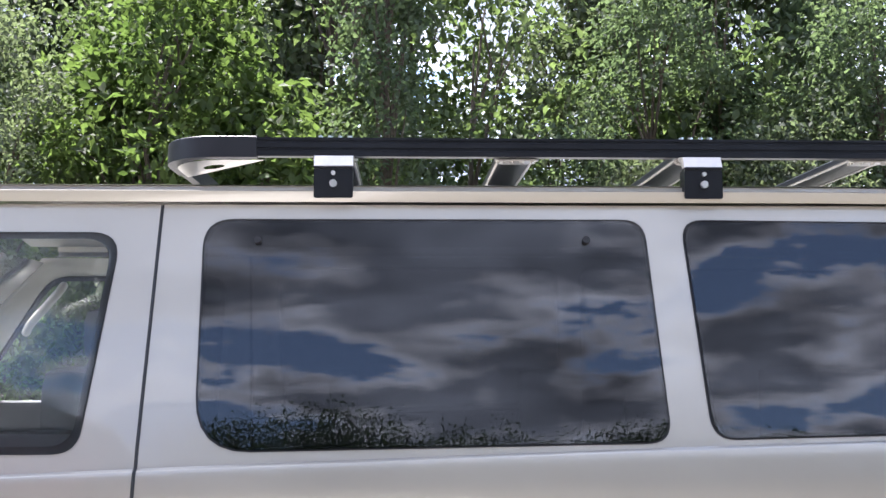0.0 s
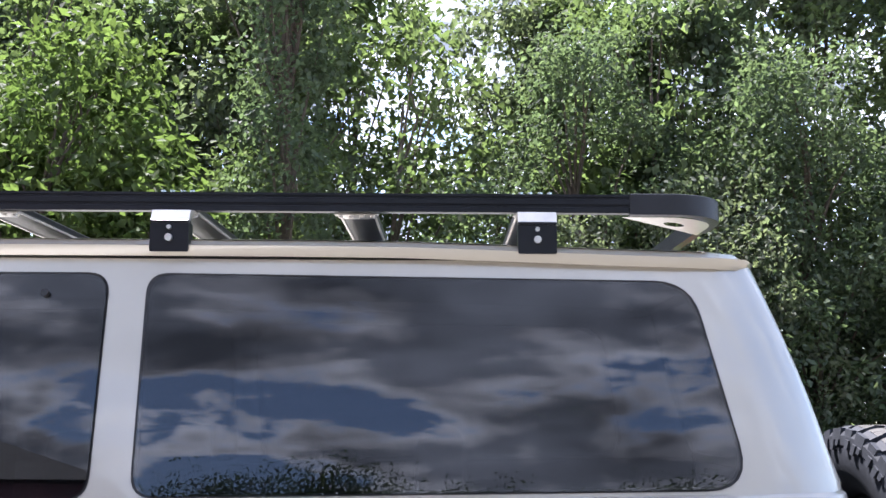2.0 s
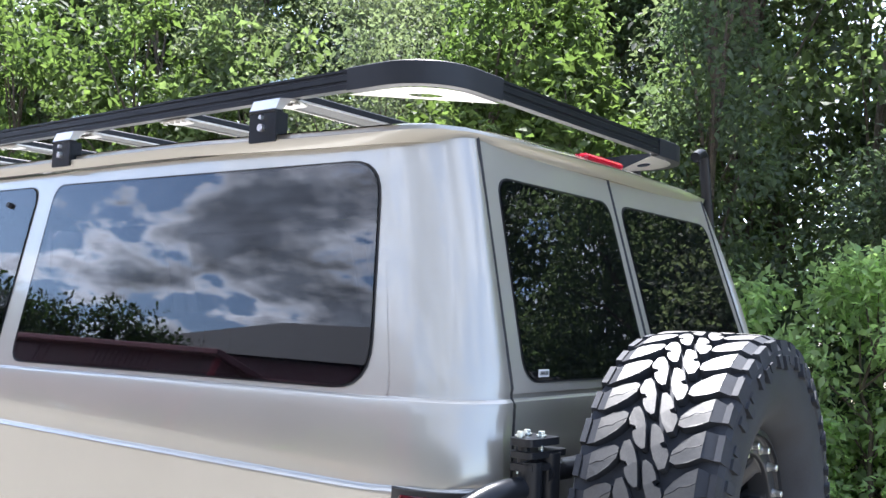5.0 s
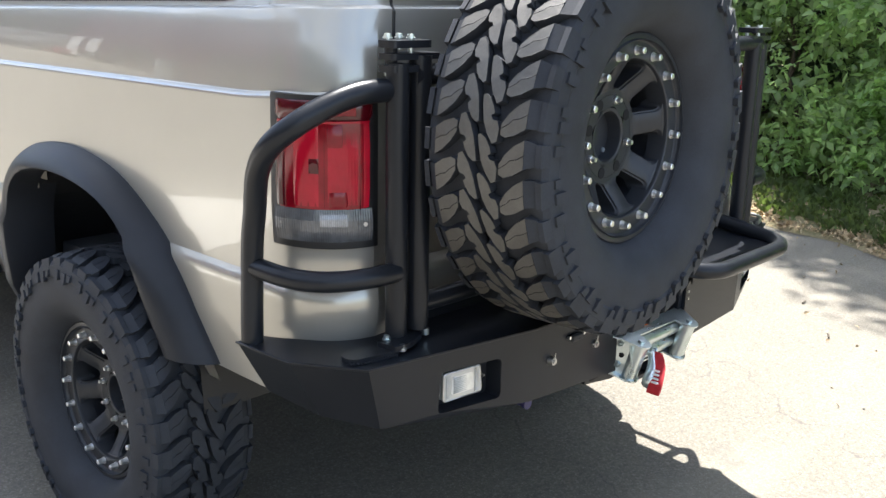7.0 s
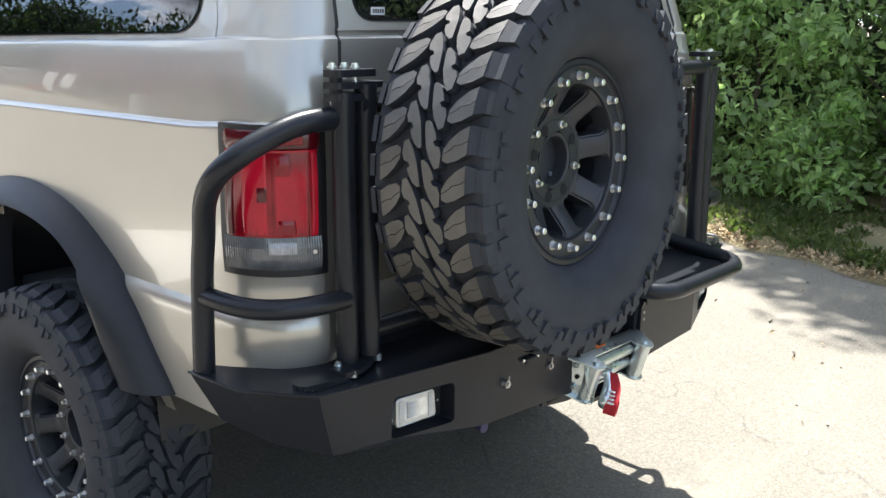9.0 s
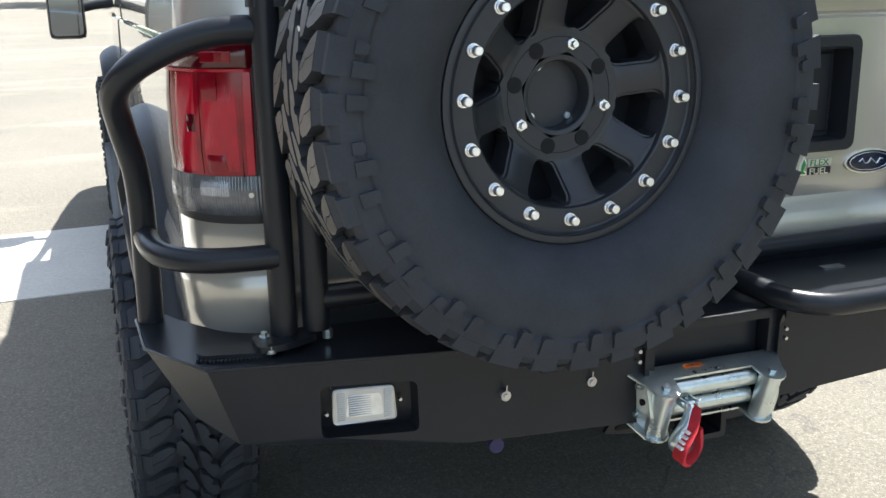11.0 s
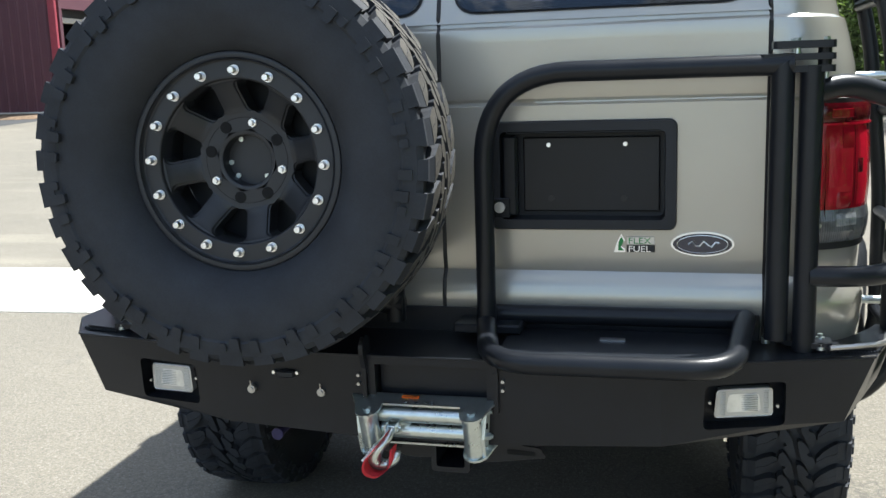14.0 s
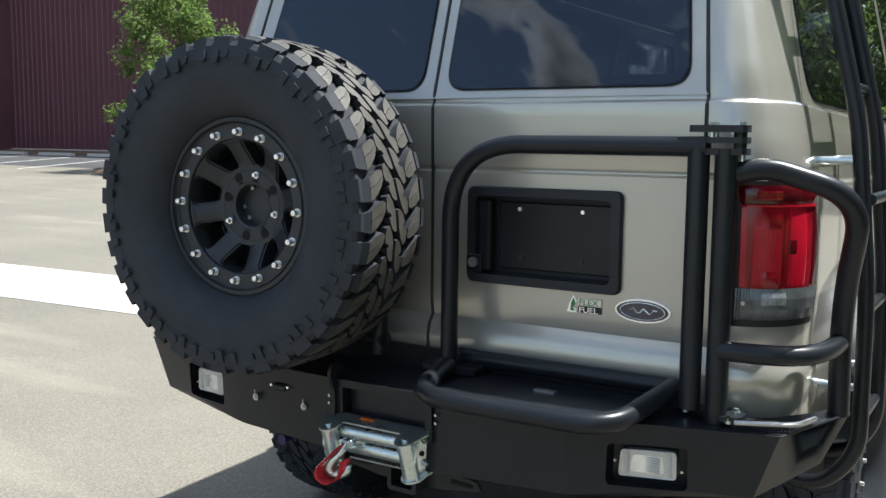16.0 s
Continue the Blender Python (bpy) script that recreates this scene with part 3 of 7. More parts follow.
for outline in (WIN_L, WIN_R):
    cx = sum(x for x, _ in outline) / len(outline); cz = sum(z for _, z in outline) / len(outline)
    bm = bmesh.new()
    prism(bm, [(cx + (x - cx) * 0.985, cz + (z - cz) * 0.98) for x, z in outline], rear_plane, -0.002, 0.004)
    win = part("rear_window", bm, TINT, van, "glossy dark tinted rear door glass")
    bm = bmesh.new()
    A = [bm.verts.new(rear_plane(x, z, 0.003)) for x, z in outline]
    B = [bm.verts.new(rear_plane(cx + (x - cx) * 0.955, cz + (z - cz) * 0.945, -0.004)) for x, z in outline]
    C = [bm.verts.new(rear_plane(x, z, -0.02)) for x, z in outline]
    for k in range(len(A)):
        j = (k + 1) % len(A)
        bm.faces.new((A[k], A[j], B[j], B[k])); bm.faces.new((C[k], C[j], A[j], A[k]))
    part("window_seal", bm, SEAL, win)
for xa, half in ((-0.022, 0), (0.72, 1), (-0.72, 1)):
    bm = bmesh.new()
    zz = [0.66, 0.8, 0.86, 0.905, 0.94, 0.965, 1.0, 1.2, 1.355, 1.372, 1.525, 1.540, 1.56, 1.8, 2.14]
    tube(bm, [((math.copysign(seam_x(z), xa) if half else xa), rear_y(z) + 0.001, z) for z in zz], 0.0055, 6)
    part("door_gap", bm, SEAL, van)

# roof with its gutter, which dips a little towards the tail
def dip(y):
    k = max(0.0, min(1.0, (1.3 - y) / 1.1))
    return -0.025 * k * k * (3 - 2 * k)


bm = bmesh.new()
ys = [0.0, 0.03, 0.08, 0.2] + [0.4 + 0.2 * k for k in range(19)]
rows = []
for y in ys:
    edge = 0.765 - 0.10 * max(0.0, 1 - y / 0.16) ** 2
    yy = 0.114 + y
    e = min(1.0, (y + 0.02) / 0.20)
    arc = [bm.verts.new((edge * u, yy + (0.0 if y > 0.1 else 0.05 * u * u), dip(yy) + 2.160 + 0.022 * e ** 0.5 + 0.062 * e * (1 - abs(u) ** 2.6))) for u in [math.sin(math.pi / 2 * k / 10) for k in range(-10, 11)]]
    rows.append(arc)
for A, B in zip(rows, rows[1:]):
    for k in range(20):
        bm.faces.new((A[k], A[k + 1], B[k + 1], B[k]))
part("roof", bm, PAINT, van, smooth=3.14)
bm = bmesh.new()
path = [(-0.765, 4.0), (-0.765, 1.4), (-0.765, 1.1), (-0.765, 0.8), (-0.765, 0.55), (-0.765, 0.369), (-0.755, 0.269), (-0.725, 0.199), (-0.66, 0.159), (-0.5, 0.139), (0, 0.124), (0.5, 0.139), (0.66, 0.159), (0.725, 0.199), (0.755, 0.269), (0.765, 0.369), (0.765, 0.55), (0.765, 0.8), (0.765, 1.1), (0.765, 1.4), (0.765, 4.0)]
loops = []
for k, (x, y) in enumerate(path):
    n = Vector((x, (y - 1.2) * (1.6 if y < 0.3 else 0))).normalized()
    prof = [(-0.03, 2.139), (0.000, 2.137), (0.010, 2.153), (0.012, 2.165), (0.004, 2.168), (0.002, 2.159), (-0.006, 2.159), (-0.008, 2.181), (-0.03, 2.187)]
    loops.append([bm.verts.new((x + n.x * (d * (2.2 if d > 0 and y < 0.3 else 1)), y + n.y * (d * (2.2 if d > 0 and y < 0.3 else 1)), z + dip(y))) for d, z in prof])
for A, B in zip(loops, loops[1:]):
    for k in range(len(A) - 1):
        bm.faces.new((A[k], A[k + 1], B[k + 1], B[k]))
part("roof_gutter", bm, PAINT, van, smooth=SOFT)
bm = bmesh.new()
box(bm, (-0.03, 0.158, 2.165), (0.22, 0.05, 0.022), 0.008)
part("high_brake_light", bm, RED, van, "red high-level brake light")

# front screen, bonnet and inner lining
bm = bmesh.new()
sc = lambda u, v: (u * (0.80 - 0.08 * v), 4.72 - 0.68 * v, 1.45 + 0.66 * v)
g = [[bm.verts.new(sc(u, v)) for u in (-1, -0.5, 0, 0.5, 1)] for v in (0, 0.5, 1)]
for i in range(2):
    for k in range(4):
        bm.faces.new((g[i][k], g[i][k + 1], g[i + 1][k + 1], g[i + 1][k]))
part("windscreen", bm, CLEAR, van).visible_shadow = False
bm = bmesh.new()
g = [[bm.verts.new((u * (0.88 - 0.05 * v), 4.72 + 0.70 * v, 1.46 - 0.12 * v - 0.06 * v * v - 0.03 * u * u)) for u in (-1, -0.6, 0, 0.6, 1)] for v in (0, 0.3, 0.6, 0.85, 1)]
for i in range(4):
    for k in range(4):
        bm.faces.new((g[i][k], g[i][k + 1], g[i + 1][k + 1], g[i + 1][k]))
part("bonnet", bm, PAINT, van, smooth=3.14)
# plain front panel and windscreen pillars that close the nose
bm = bmesh.new()
g = [[bm.verts.new((u * side_x(z) * 0.90, front_y(z) - 0.10 * u * u + 0.005, z)) for u in (-1, -0.8, -0.4, 0, 0.4, 0.8, 1)] for z in (0.60, 0.75, 0.90, 1.0, 1.15, 1.25, 1.30)]
for i in range(6):
    for k in range(6):
        bm.faces.new((g[i][k], g[i][k + 1], g[i + 1][k + 1], g[i + 1][k]))
part("front_panel", bm, PAINT, van, smooth=3.14)
for s in (-1, 1):
    bm = bmesh.new()
    rows = []
    for v in (0, 0.25, 0.5, 0.75, 1):
        z = 1.45 + 0.66 * v
        rows.append([bm.verts.new(p) for p in ((s * (0.80 - 0.08 * v), 4.725 - 0.68 * v, z), (s * (0.84 - 0.075 * v), 4.735 - 0.68 * v, z + 0.01), (s * (0.8925 - 0.2344 * (z - 1.5) + 0.002), 4.68 - 0.66 * v, z))])
    for A, B in zip(rows, rows[1:]):
        for k in range(2):
            bm.faces.new((A[k], A[k + 1], B[k + 1], B[k]))
    part("windscreen_pillar", bm, PAINT, van, smooth=3.14)
    bm = bmesh.new()
    g = [[bm.verts.new(p) for p in ((s * (0.88 - 0.05 * v), 4.72 + 0.70 * v, 1.43 - 0.12 * v - 0.06 * v * v), (s * side_x(1.30) * (1 - 0.10 * ((4.72 + 0.70 * v - 4.6) / 0.8) ** 2), 4.72 + 0.66 * v, 1.30))] for v in (0, 0.3, 0.6, 0.85, 1)]
    for A, B in zip(g, g[1:]):
        bm.faces.new((A[0], A[1], B[1], B[0]))
    part("front_wing", bm, PAINT, van, smooth=3.14)
bm = bmesh.new()
box(bm, (0, 2.45, 0.72), (1.60, 4.6, 0.04))
box(bm, (0, 4.55, 1.18), (1.55, 0.30, 0.42), 0.06)
box(bm, (0, 5.36, 0.95), (1.50, 0.06, 0.60), 0.02)
part("floor_and_dashboard", bm, LINING, van)
for x in (-0.42, 0.42):
    bm = bmesh.new()
    box(bm, (x, 3.75, 1.10), (0.50, 0.50, 0.20), 0.06, seg=2)
    box(bm, (x, 3.46, 1.40), (0.48, 0.16, 0.60), 0.06, seg=2)
    box(bm, (x, 3.42, 1.79), (0.24, 0.09, 0.15), 0.04, seg=2)
    part("front_seat", bm, LINING, van, "dark grey front seat", smooth=SOFT)
for y in (1.0, 2.0, 2.8):
    bm = bmesh.new()
    box(bm, (0.0, y, 1.36), (1.40, 0.14, 0.62), 0.05, seg=2)
    box(bm, (0.0, y + 0.22, 1.05), (1.40, 0.50, 0.16), 0.05, seg=2)
    part("bench_seat", bm, CLOTH, van, smooth=SOFT)
bm = bmesh.new()
tube(bm, smoothpath([(0.715, 3.955, 2.015), (0.655, 3.950, 1.985), (0.655, 4.065, 1.850), (0.715, 4.100, 1.820)], 0.04, 5), 0.017, 12)
part("grab_handle", bm, PALETRIM, van, "pale moulded grab handle", smooth=SOFT)
for sx in (-1, 1):
    bm = bmesh.new()
    box(bm, (sx * 0.80, 3.85, 1.27), (0.07, 1.05, 0.54), 0.03, seg=2)
    part("door_card", bm, LINING, van, "dark grey door lining", smooth=SOFT)
bm = bmesh.new()
tube(bm, [(-0.42 + 0.19 * math.cos(a), 4.14 + 0.07 * math.sin(a), 1.50 + 0.175 * math.sin(a)) for a in (2 * math.pi * k / 28 for k in range(28))], 0.015, 10, True)
tube(bm, [(-0.42, 4.45, 1.36), (-0.42, 4.16, 1.49)], 0.03, 10)
for a in (0.2, 2.9, 4.71):
    tube(bm, [(-0.42, 4.15, 1.49), (-0.42 + 0.185 * math.cos(a), 4.14 + 0.07 * math.sin(a), 1.50 + 0.17 * math.sin(a))], 0.014, 8)
part("steering_wheel", bm, PALETRIM, van, "pale grey steering wheel", smooth=SOFT)

# wheel arch flares and dark wheel housings
LIP = [(1.375, 0.60), (1.365, 0.76), (1.34, 0.92), (1.275, 1.01), (1.16, 1.055), (0.98, 1.068), (0.80, 1.048), (0.675, 0.995), (0.575, 0.885), (0.522, 0.77), (0.470, 0.675)]
RISE = [(1.56, 0.60), (1.53, 0.79), (1.465, 0.965), (1.37, 1.062), (1.24, 1.115), (1.02, 1.130), (0.79, 1.088), (0.605, 0.985), (0.490, 0.875), (0.405, 0.745), (0.355, 0.665)]


def spline(pts, n=5):
    out = []
    for i in range(len(pts) - 1):
        p0, p1, p2, p3 = (Vector(pts[max(0, min(len(pts) - 1, i + d))]) for d in (-1, 0, 1, 2))
        for k in range(n):
            t = k / n
            out.append(0.5 * ((2 * p1) + (p2 - p0) * t + (2 * p0 - 5 * p1 + 4 * p2 - p3) * t * t + (3 * p1 - p0 - 3 * p2 + p3) * t ** 3))
    return out + [Vector(pts[-1])]


for dy in (0.0, 3.50):
    for s in (-1, 1):
        bm = bmesh.new()
        rings = []
        for a, b in zip(spline(LIP), spline(RISE)):
            e = side_x(b.y)
            pts = [(b, e - 0.004), (b, e + 0.008), (b.lerp(a, 0.04), e + 0.018), (b.lerp(a, 0.16), e + 0.038), (b.lerp(a, 0.34), e + 0.060), (b.lerp(a, 0.56), e + 0.077), (b.lerp(a, 0.78), e + 0.087), (b.lerp(a, 0.93), e + 0.091), (a, e + 0.088), (a.lerp(b, -0.02), e + 0.080), (a.lerp(b, -0.03), 0.88)]
            rings.append([bm.verts.new((s * x, p.x + dy, p.y)) for p, x in pts])
        for A, B in zip(rings, rings[1:]):
            for k in range(len(A) - 1):
                bm.faces.new((A[k], A[k + 1], B[k + 1], B[k]))
        bm.faces.new(rings[-1]), bm.faces.new(rings[0])
        part("fender_flare", bm, PLASTIC, van, "black smooth plastic wheel arch flare", smooth=radians(50))
        bm = bmesh.new()
        rings = []
        for k in range(17):
            q = math.pi * k / 16
            p = (0.98 + dy + 0.54 * math.cos(q), 0.52 + 0.575 * math.sin(q))
            if k in (0, 16):
                p = (p[0], 0.5)
            rings.append([bm.verts.new((s * x, *p)) for x in (0.93, 0.62)] + [bm.verts.new((s * 0.62, 0.98 + dy, 0.52))])
        for A, B in zip(rings, rings[1:]):
            bm.faces.new((A[0], A[1], B[1], B[0])), bm.faces.new((A[1], A[2], B[1]))
        part("wheel_housing", bm, SEAL, van)


# door mirrors on the front doors
for sx in (-1, 1):
    bm = bmesh.new()
    box(bm, (sx * 1.19, 4.26, 1.34), (0.20, 0.12, 0.30), 0.035, seg=2)
    mirror = part("door_mirror", bm, PLASTIC, van, "black plastic door mirror", smooth=SOFT)
    bm = bmesh.new()
    prism(bm, rounded([(-0.085, -0.13), (0.085, -0.13), (0.085, 0.13), (-0.085, 0.13)], 0.03, 4), lambda x, z, w: (sx * 1.19 + x, 4.192 - 0.10 * sx * x + w, 1.34 + z), 0.0, -0.004)
    part("mirror_glass", bm, DARKMIRROR, mirror, "mirror glass coloured dark for the view it reflects")
    bm = bmesh.new()
    tube(bm, [(sx * 1.12, 4.27, 1.36), (sx * 1.02, 4.28, 1.38), (sx * 0.93, 4.28, 1.39)], 0.028, 10)
    part("mirror_arm", bm, PLASTIC, mirror, smooth=SOFT)

# running boards and fuel flap
for sx in (-1, 1):
    bm = bmesh.new()
    prism(bm, rounded([(1.72, -0.03), (1.72, 0.13), (3.80, 0.13), (3.80, -0.03)], 0.05, 5), lambda y, x, w: (sx * (0.93 + x), y, w), 0.600, 0.650)
    step = part("running_board", bm, PLASTIC, van, "black ribbed running board", smooth=radians(40))
    for k in range(7):
        bm = bmesh.new()
        box(bm, (sx * (0.925 + 0.019 * k), 2.76, 0.652), (0.008, 1.94, 0.006), 0.001)
        part("board_rib", bm, SEAL, step)
    for y in (2.0, 3.5):
        bm = bmesh.new()
        tube(bm, [(sx * 0.98, y, 0.60), (sx * 0.80, y, 0.62), (sx * 0.60, y, 0.68)], 0.022, 10)
        part("board_bracket", bm, SEAL, step, smooth=SOFT)
bm = bmesh.new()
tube(bm, [(-(side_x(1.03 + 0.085 * math.sin(q)) + 0.0002), 2.085 + 0.085 * math.cos(q), 1.03 + 0.085 * math.sin(q)) for q in (2 * math.pi * k / 40 for k in range(40))], 0.0013, 6, True)
part("fuel_flap_gap", bm, SEAL, van)


# ---- wheels ----
def tyre_mesh(R=0.434, half=0.160):
    """Off-road tyre round the y axis: carcass and sidewall ribs."""
    bm = bmesh.new()
    prof = [(0.226, -0.080), (0.2325, -0.096), (0.2365, -0.106), (0.250, -0.127), (0.272, -0.148), (0.305, -0.160), (0.345, -0.163), (0.368, -0.1595), (0.374, -0.1630), (0.402, -0.1590), (0.414, -0.1490), (R - 0.019, -0.132), (R - 0.0235, -0.106), (R - 0.0235, -0.06), (R - 0.023, 0.0)]
    prof = prof + [(r, -y) for r, y in prof[-2::-1]] + [(0.215, 0.10), (0.215, -0.10)]
    lathe(bm, prof, 96, close=True)
    return bm


def lug_block(bm, outline, top, base, turn, step, side=1, shear=0.0, crown=1):
    """One raised tread block: v runs across the tread, u along it; the shoulder falls away to the sidewall. The crown,
    paled for the sun on it, is the second material.
    """
    def at(u, v, r):
        fall_off = max(0.0, abs(v) - 0.108)
        rr = r - fall_off * fall_off * 10.0 - v * v * 0.15
        q = turn - (u + shear * (min(v, 0.117) - 0.085)) * step * side
        return Vector((rr * math.sin(q), v * side, rr * math.cos(q)))
    A = [bm.verts.new(at(u, v, base)) for u, v in outline]
    c = (sum(u for u, _ in outline) / len(outline), sum(v for _, v in outline) / len(outline))
    B = [bm.verts.new(at(c[0] + (u - c[0]) * 0.975, c[1] + (v - c[1]) * 0.98, top)) for u, v in outline]
    n = len(outline)
    bm.faces.new(B).material_index = crown
    for k in range(n):
        bm.faces.new((A[k], A[(k + 1) % n], B[(k + 1) % n], B[k]))


def lug_mesh(R=0.434, pitch=36):
    bm = bmesh.new()
    step = 2 * math.pi / pitch
    for k in range(pitch):
        for side, off in ((1, 0.0), (-1, 0.5)):
            q = (k + off) * step
            # stepped biters running down the sidewall below each lug
            rows = ((0.34, 1.06, 0.386, 0.424, 0.1565), (0.34, 0.66, 0.360, 0.390, 0.1620), (0.80, 1.06, 0.372, 0.390, 0.1610)) if k % 2 else ((0.42, 1.00, 0.390, 0.424, 0.1555), (0.70, 1.00, 0.366, 0.394, 0.1610))
            for u0, u1, r0, r1, y in rows:
                pts = [(u0, r1), (u1, r1), (u1, r0 + 0.004), (u1 - 0.04, r0), (u0 + 0.04, r0), (u0, r0 + 0.004)]
                A = [bm.verts.new((r * math.sin(q - side * u * step), side * (y - 0.016), r * math.cos(q - side * u * step))) for u, r in pts]
                B = [bm.verts.new((r * math.sin(q - side * u * step), side * (y + 0.0055 + (0.39 - r) * 0.22), r * math.cos(q - side * u * step))) for u, r in pts]
                bm.faces.new(B)
                for j in range(6):
                    bm.faces.new((A[j], A[(j + 1) % 6], B[(j + 1) % 6], B[j]))
    return bm


def tread_mesh(R=0.434, pitch=36):
    """Wavy shoulder bars split by a sipe and hooked centre blocks, each a piece with its own edges."""
    bm = bmesh.new()
    step = 2 * math.pi / pitch
    hook = [(-0.12, 0.0375), (-0.05, 0.0500), (0.28, 0.0530), (0.46, 0.0470), (0.49, 0.0345), (0.59, 0.0290), (0.66, 0.0370), (0.82, 0.0325), (1.02, 0.0215), (1.13, 0.0080), (1.09, 0.0005), (0.85, 0.0035), (0.45, 0.0110), (0.15, 0.0220)]
    # the bar's two halves, each with one edge on the bent sipe
    low = [(0.34, 0.0560), (0.485, 0.0560), (0.495, 0.0760), (0.54, 0.0850), (0.47, 0.1010), (0.47, 0.1170), (0.13, 0.1170), (0.12, 0.0920), (0.20, 0.0680)]
    high = [(0.500, 0.0560), (0.61, 0.0570), (0.77, 0.0720), (0.86, 0.0940), (0.87, 0.1170), (0.483, 0.1170), (0.483, 0.1013), (0.553, 0.0847), (0.509, 0.0753)]
    cap = [(0.87, 0.1165), (0.87, 0.1435), (0.13, 0.1435), (0.13, 0.1165)]
    cap_short = [(0.87, 0.1165), (0.81, 0.1385), (0.21, 0.1385), (0.13, 0.1165)]
    for k in range(pitch):
        for side, off in ((1, 0.0), (-1, 0.5)):
            q = (k + off) * step
            lug_block(bm, hook, R, R - 0.020, q, step, side)
            for piece in (low, high):
                lug_block(bm, piece, R, R - 0.024, q, step, side, 7.0)
            # shoulder caps face away from the sun and keep the dark rubber
            lug_block(bm, cap if k % 2 else cap_short, R - 0.0005, R - 0.026, q, step, side, 7.0, 0)
    return bm


def rim_mesh():
    """Eight-spoke wheel with a sunk hub and a bolted outer ring, facing -y."""
    bm = bmesh.new()
    lathe(bm, [(0.1720, -0.040), (0.1725, -0.081), (0.1745, -0.0868), (0.1770, -0.0885), (0.2095, -0.0885), (0.2125, -0.0905), (0.2150, -0.0965), (0.2175, -0.0995), (0.2235, -0.1005), (0.2285, -0.0990), (0.2310, -0.0940), (0.2320, -0.0800), (0.226, -0.070), (0.205, -0.05), (0.195, 0.02), (0.205, 0.118), (0.196, 0.118), (0.186, 0.02), (0.178, -0.04)], 96, close=True)
    lathe(bm, [(0.0, 0.03), (0.0545, 0.03), (0.0545, -0.031), (0.0560, -0.0345), (0.0585, -0.0360), (0.0640, -0.0362)], 64)
    # dark drum behind the openings
    lathe(bm, [(0.0, 0.045), (0.188, 0.045)], 40)
    return bm


def spoke_mesh():
    """One eighth of the wheel's face: a spoke between two rounded openings, with a stepped lip and a deep flank."""
    bm = bmesh.new()
    half, r0, r1, c = math.tan(math.pi / 8), 0.1000, 0.1680, 0.0150
    rs = [0.0640, 0.074, 0.084, 0.092, 0.1000] + [r0 + c * (1 - math.cos(math.pi / 2 * k / 5)) for k in range(1, 6)] + [0.123, 0.132, 0.142, 0.149] + [r1 - c * (1 - math.sin(math.pi / 2 * k / 6)) for k in range(0, 7)] + [0.1705, 0.1732]
    def depth(r):
        return lerp([(0.064, -0.0362), (0.094, -0.0362), (0.101, -0.0370), (0.115, -0.0425), (0.135, -0.0560), (0.155, -0.0700), (0.168, -0.0780), (0.174, -0.0810)], r)
    rows = []
    for r in rs:
        w = r * half
        if r0 < r < r1:
            open_half = 0.0185 + (r - r0) * 0.44
            if r < r0 + c:
                open_half -= c - math.sqrt(max(0.0, c * c - (r0 + c - r) ** 2))
            if r > r1 - c:
                open_half -= c - math.sqrt(max(0.0, c * c - (r - r1 + c) ** 2))
            w -= max(0.0, open_half)
        gap = min(1.0, (r * half - w) / 0.008)
        y = depth(r)
        rows.append([bm.verts.new(p) for p in ((-w - 0.0048 * gap, y + 0.055 * gap, r), (-w - 0.0044 * gap, y + 0.0075 * gap, r), (-w - 0.0012 * gap, y + 0.0065 * gap, r), (-w, y + 0.0016 * gap, r), (-w + 0.0025, y, r), (w - 0.0025, y, r), (w, y + 0.0016 * gap, r), (w + 0.0012 * gap, y + 0.0065 * gap, r), (w + 0.0044 * gap, y + 0.0075 * gap, r), (w + 0.0048 * gap, y + 0.055 * gap, r))])
    for A, B in zip(rows, rows[1:]):
        for k in range(9):
            bm.faces.new((A[k], A[k + 1], B[k + 1], B[k]))
    bmesh.ops.remove_doubles(bm, verts=bm.verts, dist=0.00005)
    return bm


def bolt_mesh():
    bm = bmesh.new()
    cyl(bm, (0, 0.004, 0), (0, -0.0025, 0), 0.0105, 20)
    cyl(bm, (0, -0.0025, 0), (0, -0.0075, 0), 0.0092, 12, 0.0088)
    cyl(bm, (0, -0.0075, 0), (0, -0.0200, 0), 0.0078, 12, 0.0074)
    cyl(bm, (0, -0.0200, 0), (0, -0.0215, 0), 0.0074, 12, 0.0060)
    return bm


def nut_mesh():
    bm = bmesh.new()
    cyl(bm, (0, 0.004, 0), (0, -0.006, 0), 0.0095, 6)
    cyl(bm, (0, -0.006, 0), (0, -0.016, 0), 0.0062, 12, 0.0050)
    return bm


spare = thing("spare_wheel", "off-road spare tyre on a black eight-spoke wheel, hung behind the van", "spare wheel", (-0.3735, -0.333, 1.263))


